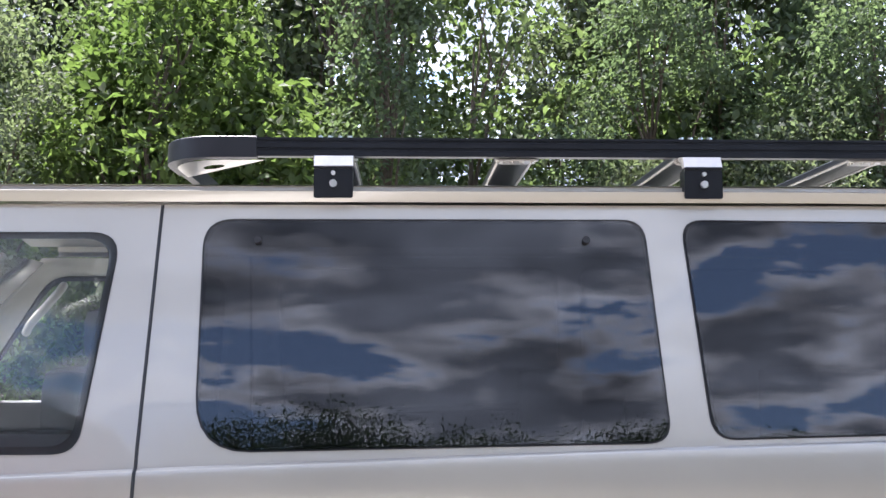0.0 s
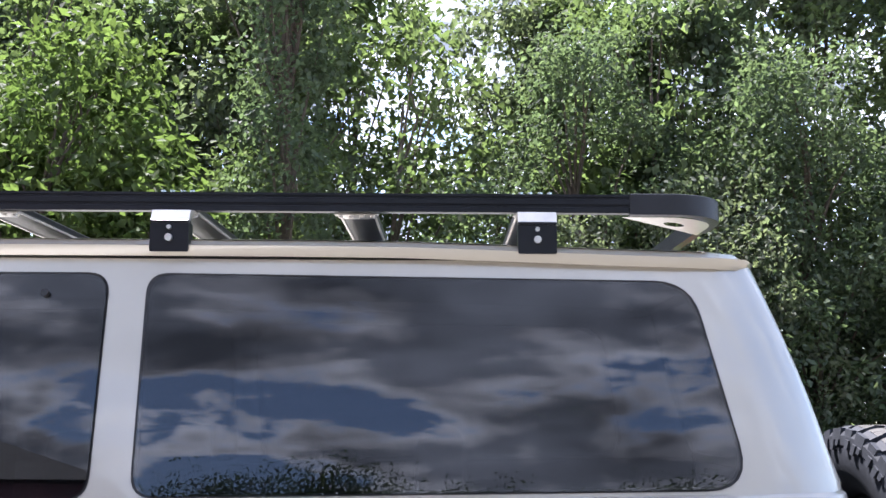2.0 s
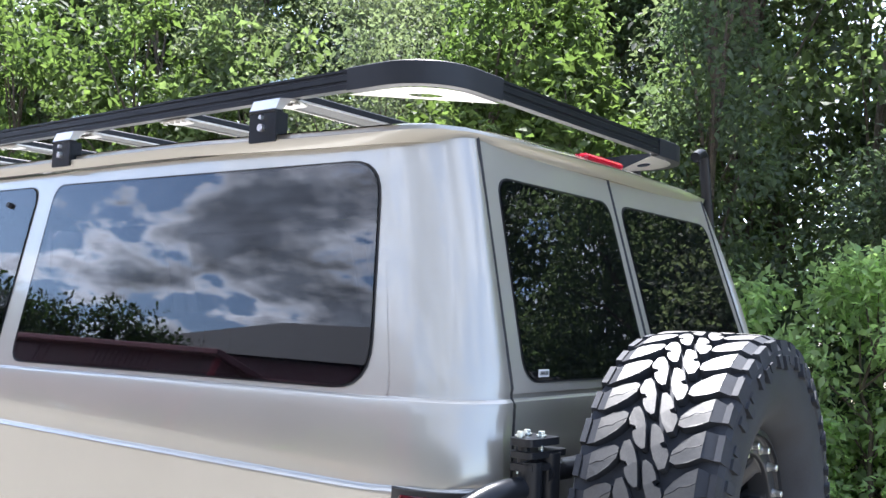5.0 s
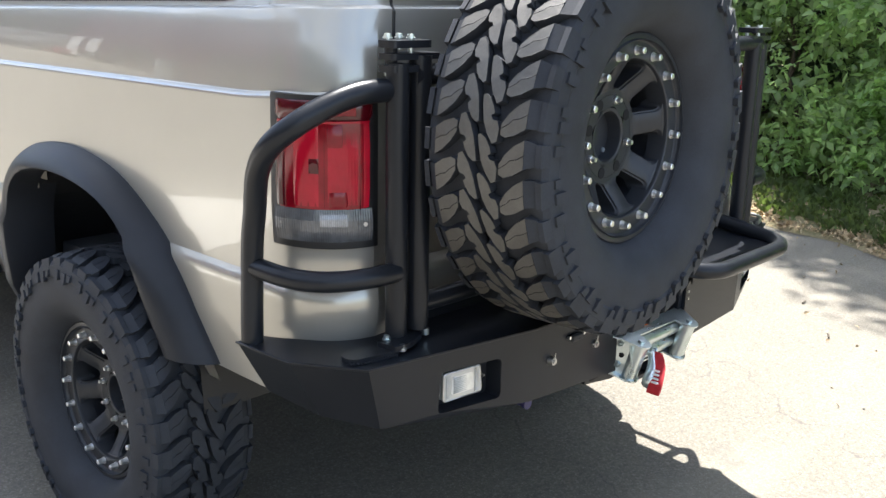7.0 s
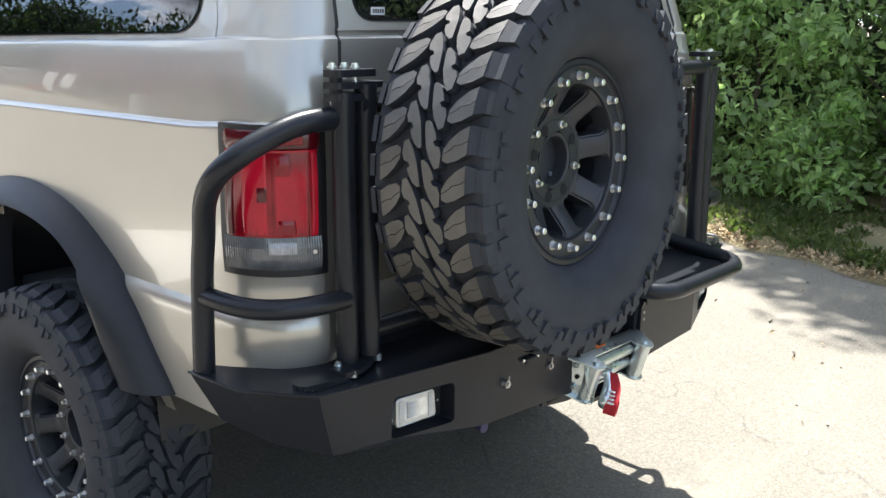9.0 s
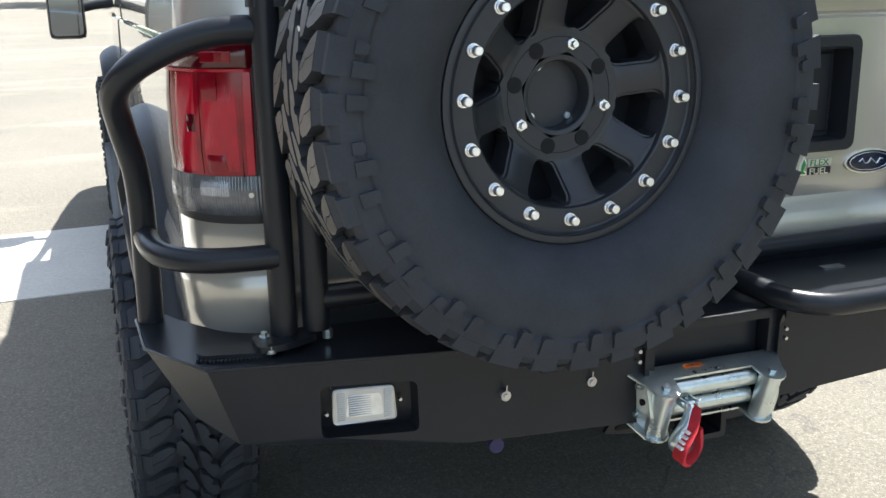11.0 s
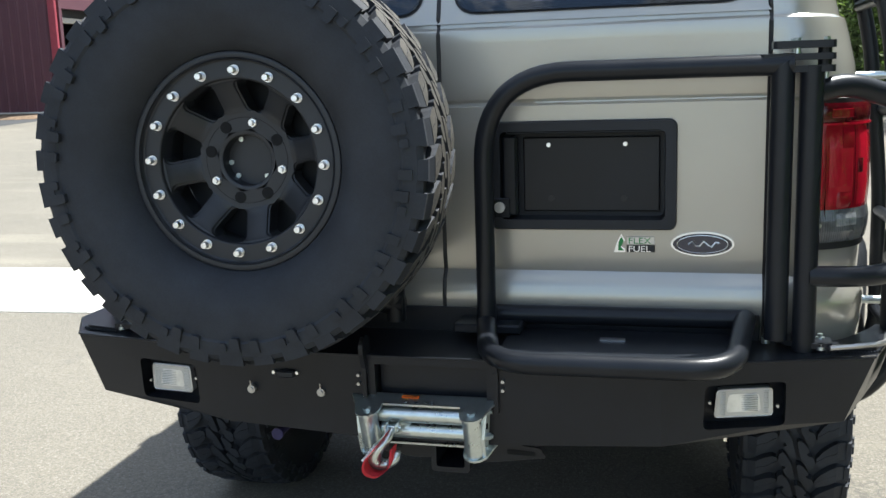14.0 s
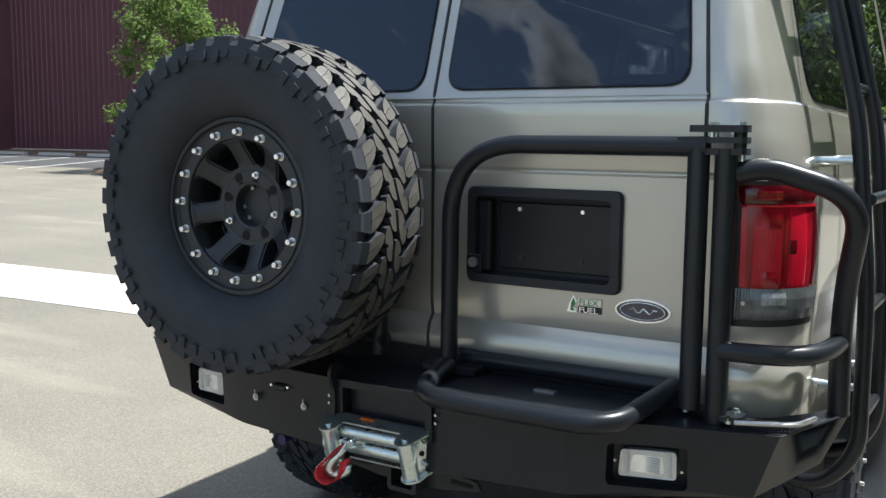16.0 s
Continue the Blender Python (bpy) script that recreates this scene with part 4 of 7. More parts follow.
def wheel_parts(top):
    made = []
    rim = part("rim", rim_mesh(), RIM, top, "black eight-spoke bolted-ring wheel", smooth=radians(30))
    tyre = part("tyre", tyre_mesh(), RUBBER, top, "black mud-terrain tyre", smooth=radians(24))
    tread = part("tread", tread_mesh(), RUBBER, tyre, "chunky blocks of a mud tread", mats=(TREAD,))
    lugs = tagged(part("sidewall_lug", lug_mesh(), RUBBER, tyre), "stepped rubber biters on the sidewall", kind="stuff")
    tagged(tread, "chunky blocks of a mud tread", kind="stuff")
    for o in (tyre, tread, lugs):
        o.data.transform(Matrix.Translation((0, -0.011, 0)) @ Matrix.Diagonal((1, 0.93, 1, 1)))
    bolt = part("ring_bolt", bolt_mesh(), CHROME, rim, smooth=SOFT)
    for k in range(16):
        q = 2 * math.pi * k / 16 + 0.038
        b = bolt if k == 0 else new("ring_bolt", bolt.data)
        b.parent = rim
        b.location = (0.1915 * math.sin(q), -0.0885, 0.1915 * math.cos(q))
        b.matrix_parent_inverse = Matrix.Identity(4)
        made.append(b)
    first = part("spoke", spoke_mesh(), RIM, rim, smooth=radians(40))
    for k in range(8):
        sp = first if k == 0 else new("spoke", first.data)
        sp.parent = rim
        sp.rotation_euler = (0, 2 * math.pi * (k - 0.21) / 8, 0)
    return rim, tyre, made


def place_local(top):
    for o in top.children_recursive:
        o.matrix_parent_inverse = Matrix.Identity(4)


spare.rotation_euler = (0, 0, radians(3.0))
rim, tyre, _ = wheel_parts(spare)
for k in range(8):
    q = 2 * math.pi * (k + 0.31) / 8
    p = (0.0825 * math.sin(q), -0.0362, 0.0825 * math.cos(q))
    if k in (0, 2, 5):
        n = part("lug_nut", nut_mesh(), CHROME, rim, smooth=SOFT)
    else:
        # a raised black disc in place of the hole's dark depth
        bm = bmesh.new()
        lathe(bm, [(0.0128, 0.0), (0.0128, -0.0012), (0.0, -0.0012)], 18)
        n = part("lug_hole", bm, VOID, rim)
    n.location = p
bm = bmesh.new()
cyl(bm, (0, -0.002, 0), (0, 0.020, 0), 0.0545, 40)
part("hub_plate", bm, RIM, rim, smooth=SOFT)
for a in (-0.48, -1.70, -2.37, 2.42):
    bm = bmesh.new()
    cyl(bm, (0, 0, 0), (0, -0.004, 0), 0.0055, 12)
    n = part("hub_screw", bm, ZINC, rim, smooth=SOFT)
    n.location = (0.049 * math.sin(a), -0.003, 0.049 * math.cos(a))
bm = bmesh.new()
tube(bm, [(0.0925 * math.sin(q), -0.0361, 0.0925 * math.cos(q)) for q in (2 * math.pi * k / 64 for k in range(64))], 0.0007, 4, True)
part("hub_seam", bm, VOID, rim)
place_local(spare)

WHEEL_Z = 0.428
# road wheels stand in the van's shade: their crowns get the dark rubber
road_tread = bpy.data.objects["tread"].data.copy()
road_tread.materials[1] = RUBBER
for sx, wx, wy in ((-1, 0.917, 0.862), (1, 0.845, 0.862), (-1, 0.905, 4.46), (1, 0.845, 4.46)):
    w = new("wheel", rim.data)
    w.parent = van
    w.matrix_basis = pose(sx * wx, wy, WHEEL_Z + (0.105 if wy > 3 else 0), 0, 0, -90 if sx < 0 else 90)
    w["label"] = "black eight-spoke road wheel"
    kids = [("tyre", tyre.data, Matrix.Identity(4)), ("tread", road_tread, Matrix.Identity(4)), ("sidewall_lug", bpy.data.objects["sidewall_lug"].data, Matrix.Identity(4))]
    for k in range(16):
        q = 2 * math.pi * k / 16 + 0.038
        kids.append(("ring_bolt", bpy.data.objects["ring_bolt"].data, Matrix.Translation((0.1915 * math.sin(q), -0.0885, 0.1915 * math.cos(q)))))
    for k in range(8):
        kids.append(("spoke", bpy.data.objects["spoke"].data, Matrix.Rotation(2 * math.pi * (k - 0.21) / 8, 4, "Y")))
        q = 2 * math.pi * (k + 0.31) / 8
        kids.append(("lug_nut", bpy.data.objects["lug_nut"].data, Matrix.Translation((0.0825 * math.sin(q), -0.0362, 0.0825 * math.cos(q)))))
    for nm, data, m in kids:
        o = new(nm, data)
        o.parent, o.matrix_basis = w, m
        if nm in ("tread", "sidewall_lug"):
            tagged(o, "rubber blocks of a mud tread", kind="stuff")

# axle and chassis rails under the body
bm = bmesh.new()
cyl(bm, (-0.85, 0.885, 0.46), (0.85, 0.885, 0.46), 0.05, 16)
bmesh.ops.create_uvsphere(bm, u_segments=20, v_segments=12, radius=0.17, matrix=Matrix.Translation((0.0, 0.885, 0.46)))
cyl(bm, (-0.85, 4.50, 0.56), (0.85, 4.50, 0.56), 0.05, 16)
part("axle", bm, SEAL, van, smooth=SOFT)
bm = bmesh.new()
for x in (-0.5, 0.5):
    box(bm, (x, 2.5, 0.66), (0.09, 4.9, 0.14), 0.01)
box(bm, (0, 0.12, 0.62), (1.1, 0.10, 0.10), 0.01)
part("chassis_rail", bm, SEAL, van)
# two unseen boxes, added to deepen the shade under the van
bm = bmesh.new()
box(bm, (0.0, 2.35, 0.60), (1.30, 1.9, 0.22), 0.03)
part("fuel_tank", bm, SEAL, van)
bm = bmesh.new()
box(bm, (0.0, 0.42, 0.645), (1.00, 0.62, 0.10), 0.02)
part("underbody", bm, SEAL, van)

# ---- lamps, badges and the plate box on the van's rear ----
for s in (-1, 1):
    def lens(z0, z1, a0, a1, lift, nz=4, na=14, ribs=0.0):
        bm = bmesh.new()
        g = []
        for i in range(nz + 1):
            z = z0 + (z1 - z0) * i / nz
            row = []
            for k in range(na + 1):
                a = radians(a0 + (a1 - a0) * k / na)
                p, q = corner_at(z, a), corner_at(z, a + 0.02)
                n = Vector((q.y - p.y, -(q.x - p.x))).normalized()
                inb = 1.0 if 0 < i < nz or nz < 3 else 0.7
                edge = 1.0 if 0 < k < na else 0.4
                d = lift * inb * edge + (ribs if k % 2 else 0.0)
                row.append(bm.verts.new((s * (p.x + n.x * d), p.y + n.y * d, z)))
            g.append(row)
        for i in range(nz):
            for k in range(na):
                bm.faces.new((g[i][k], g[i][k + 1], g[i + 1][k + 1], g[i + 1][k]))
        rim_vs = [g[0][k] for k in range(na + 1)] + [g[i][na] for i in range(1, nz + 1)] + [g[nz][k] for k in range(na - 1, -1, -1)] + [g[i][0] for i in range(nz - 1, 0, -1)]
        back = [bm.verts.new((v.co.x * 0.965, v.co.y + 0.03, v.co.z)) for v in rim_vs]
        for k in range(len(rim_vs)):
            j = (k + 1) % len(rim_vs)
            bm.faces.new((rim_vs[k], rim_vs[j], back[j], back[k]))
        return bm
    lamp = part("tail_light", lens(1.028, 1.356, 11.5, 80, 0.0084), SEAL, van, "red and clear tail light in a dark bezel", smooth=radians(50))
    part("upper_lens", lens(1.302, 1.346, 15, 77, 0.0125), DARKRED, lamp, "smoky dark red lens", smooth=radians(50))
    part("upper_glow", lens(1.308, 1.340, 24, 44, 0.0130, na=10, ribs=0.0004), MIDRED, lamp, "ribbed red lens")
    part("stop_lens", lens(1.116, 1.3015, 15, 77, 0.0125), MIDRED, lamp, "red stop lamp lens", smooth=radians(50))
    part("lens_ridge", lens(1.2985, 1.3035, 16, 76, 0.0142, nz=2), RED, lamp, "bright red lens", smooth=radians(50))
    part("outer_column", lens(1.122, 1.296, 46, 66, 0.0131, na=8), RED, lamp, "bright red lens", smooth=radians(50))
    part("inner_column", lens(1.118, 1.298, 16.5, 22, 0.0133, na=5), RED, lamp, "bright red lens", smooth=radians(50))
    part("ribbed_column", lens(1.124, 1.290, 24, 43, 0.0129, na=44, ribs=0.0004), RED, lamp, "bright ribbed red lens")
    part("reflector_cell", lens(1.180, 1.238, 46.5, 56, 0.0134, na=5), DARKRED, lamp, "dark red reflector", smooth=radians(50))
    part("outer_margin", lens(1.119, 1.300, 67.5, 76.5, 0.0131, na=5), DARKRED, lamp, "dark red lens margin", smooth=radians(50))
    part("bulb_shade", lens(1.236, 1.2965, 33, 43.5, 0.0136, na=12, ribs=0.0003), MIDRED, lamp, "dim red lens over the bulb", smooth=radians(50))
    part("lower_cell", lens(1.119, 1.160, 29, 43.5, 0.0136, na=6), MIDRED, lamp, "dim red lens", smooth=radians(50))
    part("centre_divider", lens(1.119, 1.298, 44.0, 45.4, 0.0137, na=2), DARKRED, lamp, "dark red lens", smooth=radians(50))
    part("lens_divider", lens(1.060, 1.298, 22.4, 23.2, 0.0134, na=2), DARKRED, lamp, "dark red lens", smooth=radians(50))
    part("reversing_lens", lens(1.044, 1.1155, 15, 77, 0.0125, nz=3, na=84, ribs=0.0006), CLEARLENS, lamp, "clear ribbed lens")
    part("reversing_reflector", lens(1.066, 1.110, 30, 48, 0.0129, nz=3, na=30, ribs=0.0006), SMOKE, lamp, "silver reflector behind ribs")
    for a in (20, 72):
        p = corner_at(1.082, radians(a))
        bm = bmesh.new()
        cyl(bm, (s * (p.x - 0.004), p.y + 0.006, 1.082), (s * (p.x + 0.012 * math.sin(radians(a))), p.y - 0.014 * math.cos(radians(a)), 1.082), 0.0048, 12)
        part("lamp_screw", bm, STEEL, lamp, smooth=SOFT)

bm = bmesh.new()
outer = rounded([(0.094, 1.066), (0.526, 1.066), (0.526, 1.320), (0.094, 1.320)], 0.022)
inner = rounded([(0.120, 1.090), (0.500, 1.090), (0.500, 1.296), (0.120, 1.296)], 0.016)
plan = lambda x, z, w: (x, w, z)
n = len(outer)
L = [[bm.verts.new(plan(x, z, w)) for x, z in loop] for loop, w in ((outer, -0.030), (outer, -0.046), ([(0.31 + (x - 0.31) * 0.985, 1.193 + (z - 1.193) * 0.975) for x, z in outer], -0.052), (inner, -0.052), ([(0.31 + (x - 0.31) * 0.985, 1.193 + (z - 1.193) * 0.975) for x, z in inner], 0.004))]
for A, B in zip(L, L[1:]):
    for k in range(n):
        bm.faces.new((A[k], A[(k + 1) % n], B[(k + 1) % n], B[k]))
bm.faces.new(L[-1])
box_part = part("plate_box", bm, PLASTIC, van, "empty black number plate holder", smooth=radians(40))
bm = bmesh.new()
box(bm, (0.328, -0.002, 1.192), (0.318, 0.008, 0.176), 0.003)
part("plate_backing", bm, BLACK, box_part)
for nm, c, sz, bv in (("hood_strip", (0.315, -0.032, 1.293), (0.36, 0.034, 0.006), 0.002), ("latch_housing", (0.142, -0.030, 1.192), (0.036, 0.03, 0.19), 0.006), ("lock_base", (0.120, -0.053, 1.118), (0.046, 0.006, 0.046), 0.002)):
    bm = bmesh.new()
    box(bm, c, sz, bv)
    part(nm, bm, BLACK, box_part)
for x in (0.230, 0.408):
    bm = bmesh.new()
    cyl(bm, (x, -0.002, 1.262), (x, -0.012, 1.262), 0.0052, 12)
    part("plate_screw", bm, CHROME, box_part, smooth=SOFT)
for x in (0.235, 0.405):
    bm = bmesh.new()
    cyl(bm, (x, -0.002, 1.135), (x, -0.009, 1.135), 0.0075, 12)
    part("plate_plug", bm, SEAL, box_part, smooth=SOFT)
bm = bmesh.new()
cyl(bm, (0.119, -0.050, 1.120), (0.119, -0.062, 1.120), 0.013, 20)
part("door_lock", bm, CHROME, van, "chrome key barrel", smooth=SOFT)
bm = bmesh.new()
oval = [(0.583 + 0.0700 * math.cos(q), 1.034 + 0.0285 * math.sin(q)) for q in (2 * math.pi * k / 48 for k in range(48))]
prism(bm, oval, plan, -0.034, -0.0415)
badge = part("oval_badge", bm, CHROME, van, "chrome-rimmed dark blue oval badge", smooth=radians(40))
bm = bmesh.new()
prism(bm, [(0.583 + (x - 0.583) * 0.93, 1.034 + (z - 1.034) * 0.86) for x, z in oval], plan, -0.040, -0.0425)
part("badge_field", bm, BLUE, badge)
bm = bmesh.new()
tube(bm, [(0.583 + 0.056 * math.cos(q), -0.0425, 1.034 + 0.0205 * math.sin(q)) for q in (2 * math.pi * k / 40 for k in range(40))], 0.0009, 6, True)
tube(bm, [(0.552 + 0.0085 * k, -0.0430, 1.034 + 0.007 * math.sin(k * 1.9)) for k in range(9)], 0.0018, 6)
part("badge_mark", bm, CHROME, badge)


def words(text, size, depth, m, material, parent, name, wide=1.0):
    cu = bpy.data.curves.new(name, "FONT")
    cu.body, cu.size, cu.extrude, cu.align_x = text, size, depth, "LEFT"
    tmp = new(name, cu)
    me = bpy.data.meshes.new_from_object(tmp.evaluated_get(bpy.context.evaluated_depsgraph_get()))
    bpy.data.objects.remove(tmp)
    me.transform(m @ Matrix.Diagonal((wide, 1, 1, 1)))
    me.materials.clear()
    me.materials.append(material)
    ob = new(name, me)
    ob.parent = parent
    return ob


bm = bmesh.new()
box(bm, (0.4455, -0.0380, 1.0405), (0.064, 0.004, 0.0185), 0.001)
flex = part("fuel_badge", bm, ALU, van, "small green and chrome fuel badge")
bm = bmesh.new()
box(bm, (0.4455, -0.0375, 1.0215), (0.064, 0.003, 0.0165), 0.001)
part("badge_strip", bm, SEAL, flex, "black lower strip")
up = Matrix.Rotation(radians(90), 4, "X")
words("FLEX", 0.0205, 0.0008, Matrix.Translation((0.4165, -0.0403, 1.0335)) @ up, GREEN, flex, "badge_word", 1.18)
words("FUEL", 0.0205, 0.0015, Matrix.Translation((0.4165, -0.0395, 1.0142)) @ up, CHROME, flex, "badge_word", 1.16)
bm = bmesh.new()
prism(bm, [(0.384, 1.013), (0.410, 1.013), (0.410, 1.021), (0.398, 1.028), (0.410, 1.040), (0.401, 1.056), (0.391, 1.036)], plan, -0.036, -0.0395)
part("badge_leaf", bm, CHROME, flex)
bm = bmesh.new()
prism(bm, [(0.394, 1.017), (0.407, 1.017), (0.400, 1.025), (0.407, 1.039), (0.401, 1.050), (0.395, 1.036)], plan, -0.039, -0.0402)
part("badge_shade", bm, GREEN, flex, "dark green enamel")
bm = bmesh.new()
box(bm, (-0.600, -0.0378, 1.590), (0.040, 0.003, 0.017), rot=None)
st = part("window_sticker", bm, WHITE, van, "small white window sticker")
for k in range(5):
    bm = bmesh.new()
    box(bm, (-0.614 + 0.007 * k, -0.0396, 1.590), (0.004, 0.0012, 0.009))
    part("sticker_bar", bm, SEAL, st)

# ---- rear bumper ----
bumper = thing("rear_bumper", "black powder-coated steel off-road bumper with step corners", "bumper", (0, -0.1, 0.62))
EDGE = [(1.041, 0.112, 0.818, 0.990, 0.074, 0.700), (1.034, -0.062, 0.818, 0.958, -0.070, 0.676), (0.942, -0.210, 0.818, 0.893, -0.192, 0.664), (0.500, -0.286, 0.818, 0.500, -0.280, 0.636), (0.145, -0.300, 0.818, 0.145, -0.294, 0.622)]
EDGE_FAR = [(1.036, 0.112, 0.820, 0.985, 0.074, 0.700), (0.988, -0.020, 0.818, 0.935, -0.030, 0.680), (0.940, -0.150, 0.815, 0.885, -0.130, 0.661), (0.500, -0.286, 0.818, 0.500, -0.280, 0.636), (0.145, -0.300, 0.818, 0.145, -0.294, 0.622)]
bm = bmesh.new()
full = [(-x, y, z, -a, b, c) for x, y, z, a, b, c in EDGE] + EDGE_FAR[::-1]
T = [Vector(e[:3]) for e in full]
B = [Vector(e[3:]) for e in full]


def face_sheet(i, holes):
    """One steel face of the bumper, with holes given as (x, z)."""
    t0, t1, b0, b1 = T[i], T[i + 1], B[i], B[i + 1]
    def put(x, z):
        u = (x - t0.x) / (t1.x - t0.x)
        top, bot = t0.lerp(t1, u), b0.lerp(b1, u)
        v = (top.z - z) / (top.z - bot.z)
        return (x, top.y + (bot.y - top.y) * v, z)
    vs = [bm.verts.new(p) for p in (t0, t1, b1, b0)]
    es = [bm.edges.new((vs[k], vs[(k + 1) % 4])) for k in range(4)]
    for h in holes:
        hv = [bm.verts.new(put(x, z)) for x, z in h]
        es += [bm.edges.new((hv[k], hv[(k + 1) % len(hv)])) for k in range(len(hv))]
        hb = [bm.verts.new(v.co + Vector((0, 0.045, 0))) for v in hv]
        for k in range(len(hv)):
            bm.faces.new((hv[k], hv[(k + 1) % len(hv)], hb[(k + 1) % len(hv)], hb[k]))
        bm.faces.new(hb)
    bmesh.ops.triangle_fill(bm, use_beauty=True, edges=es)


LAMP_HOLE = rounded([(-0.757, 0.668), (-0.757, 0.769), (-0.590, 0.767), (-0.586, 0.668)], 0.014, 4)
for i in range(len(T) - 1):
    holes = []
    if i == 2:
        holes = [LAMP_HOLE]
    elif i == len(T) - 4:
        holes = [[(-x, z) for x, z in LAMP_HOLE]]
    elif i == 4:
        holes = [[(-0.128, 0.716), (-0.128, 0.798), (0.128, 0.798), (0.128, 0.716)]]
    face_sheet(i, holes)
# top plate with a cut-out round the body corner, and the lower return
IN = [(0.985, 0.120), (0.965, 0.080), (0.925, 0.020), (0.870, -0.030), (0.800, -0.066), (0.600, -0.052), (0.145, -0.052)]
top_out = [(-x, y) for x, y, *_ in EDGE] + [(x, y) for x, y, *_ in EDGE_FAR[::-1]]
ring = [(x, y) for x, y in top_out] + [(x, y) for x, y in IN] + [(-x, y) for x, y in IN[::-1]]
sheet(bm, ring, [], lambda x, y: (x, y, 0.8180))
for k in range(len(B) - 1):
    a, b = B[k], B[k + 1]
    va = [bm.verts.new(p) for p in (a, b, b + Vector((-0.05 * (1 if b.x > 0 else -1), 0.10, 0.0)), a + Vector((-0.05 * (1 if a.x > 0 else -1), 0.10, 0.0)))]
    bm.faces.new(va)
bmesh.ops.remove_doubles(bm, verts=bm.verts, dist=0.0005)
part("bumper_shell", bm, BLACK, bumper, smooth=radians(13))
bm = bmesh.new()
tube(bm, [p + Vector((0, 0.0015, -0.0015)) for p in T], 0.0032, 6)
part("folded_edge", bm, BLACK, bumper, smooth=SOFT)
for s in (-1, 1):
    # the lens stands a little back in its opening
    x1, x0, z0, z1 = (0.733, 0.620, 0.686, 0.752) if s < 0 else (0.731, 0.610, 0.690, 0.752)
    yy = (lambda x: -0.222 - (0.733 - abs(x)) * 0.115) if s < 0 else (lambda x: -0.196 - (0.731 - abs(x)) * 0.30)
    lx, lz = lambda u: s * (x0 + (x1 - x0) * u), lambda v: z0 + (z1 - z0) * v
    bm = bmesh.new()
    o = rounded([(lx(1), lz(0)), (lx(0.99), lz(1)), (lx(0.04), lz(0.985)), (lx(0), lz(0))], 0.009, 4)
    prism(bm, o, lambda x, z, w: (x, yy(x) + w, z), 0.024, 0.0)
    lampb = part("reversing_lamp", bm, LAMPLENS, bumper, "clear ribbed reversing lamp", smooth=radians(30))
    bm = bmesh.new()
    for k in range(14):
        for u in (0.13, 0.87):
            box(bm, (lx(u), yy(lx(u)) - 0.0004, lz(0.10 + 0.06 * k)), (0.014, 0.003, 0.0022))
    for k in range(9):
        box(bm, (lx(0.5), yy(lx(0.5)) - 0.0004, lz(0.24 + 0.065 * k)), (0.058, 0.0035, 0.0014))
    part("lamp_ribs", bm, LAMPLENS, lampb)
    bm = bmesh.new()
    oc = rounded([(lx(0.80), lz(0.18)), (lx(0.76), lz(0.82)), (lx(0.24), lz(0.82)), (lx(0.20), lz(0.18))], 0.008, 4)
    prism(bm, oc, lambda x, z, w: (x, yy(x) + w, z), 0.002, -0.0008)
    part("lamp_reflector", bm, LAMPWHITE, lampb, "bright silver reflector")
    bm = bmesh.new()
    tube(bm, [(x, yy(x) + 0.0005, z) for x, z in o], 0.0016, 6, True)
    part("lamp_rim", bm, STEEL, lampb, smooth=SOFT)
    for u, v in ((1.09, 0.30), (-0.08, 0.52)):
        bm = bmesh.new()
        cyl(bm, (lx(u), yy(lx(u)) + 0.012, lz(v)), (lx(u), yy(lx(u)) + 0.002, lz(v)), 0.0032, 10)
        part("lamp_screw", bm, STEEL, lampb, smooth=SOFT)
    # welded latch plate with its pivot bolts on the corner
    bm = bmesh.new()
    back = 0.0 if s < 0 else 0.040
    ol = [(s * (0.925 + 0.027 * math.cos(q)), -0.146 + back + 0.027 * math.sin(q)) for q in (-math.pi / 2 + math.pi * k / 8 for k in range(9))] + [(s * (0.848 + 0.027 * math.cos(q)), -0.163 + back + 0.027 * math.sin(q)) for q in (math.pi / 2 + math.pi * k / 8 for k in range(9))]
    prism(bm, ol, lambda x, y, w: (x, y, w), 0.8175, 0.829)
    prism(bm, [(s * x, y + back) for x, y in rounded([(0.852, -0.196), (0.856, -0.136), (0.802, -0.118), (0.742, -0.118), (0.742, -0.166), (0.806, -0.196)], 0.012, 3)], lambda x, y, w: (x, y, w), 0.8285, 0.840)
    # bead of weld round the plate's outer side
    for k in range(17):
        cx = 0.952 - 0.105 * k / 16
        box(bm, (s * cx, -0.177 + back - 0.015 * k / 16 + 0.012 * max(0.0, 1 - k / 4), 0.8205), (0.0055, 0.006, 0.006), 0.0015)
    part("latch_plate", bm, BLACK, bumper)
    for x, y, zt in ((0.833, -0.146, 0.850), (0.829, -0.190, 0.840), (0.72, -0.150, 0.848)):
        bm = bmesh.new()
        cyl(bm, (s * x, y + back, 0.826), (s * x, y + back, zt - 0.007), 0.0095, 16)
        cyl(bm, (s * x, y + back, zt - 0.007), (s * x, y + back, zt), 0.0065, 6)
        part("pivot_bolt", bm, ZINC, bumper, smooth=SOFT)
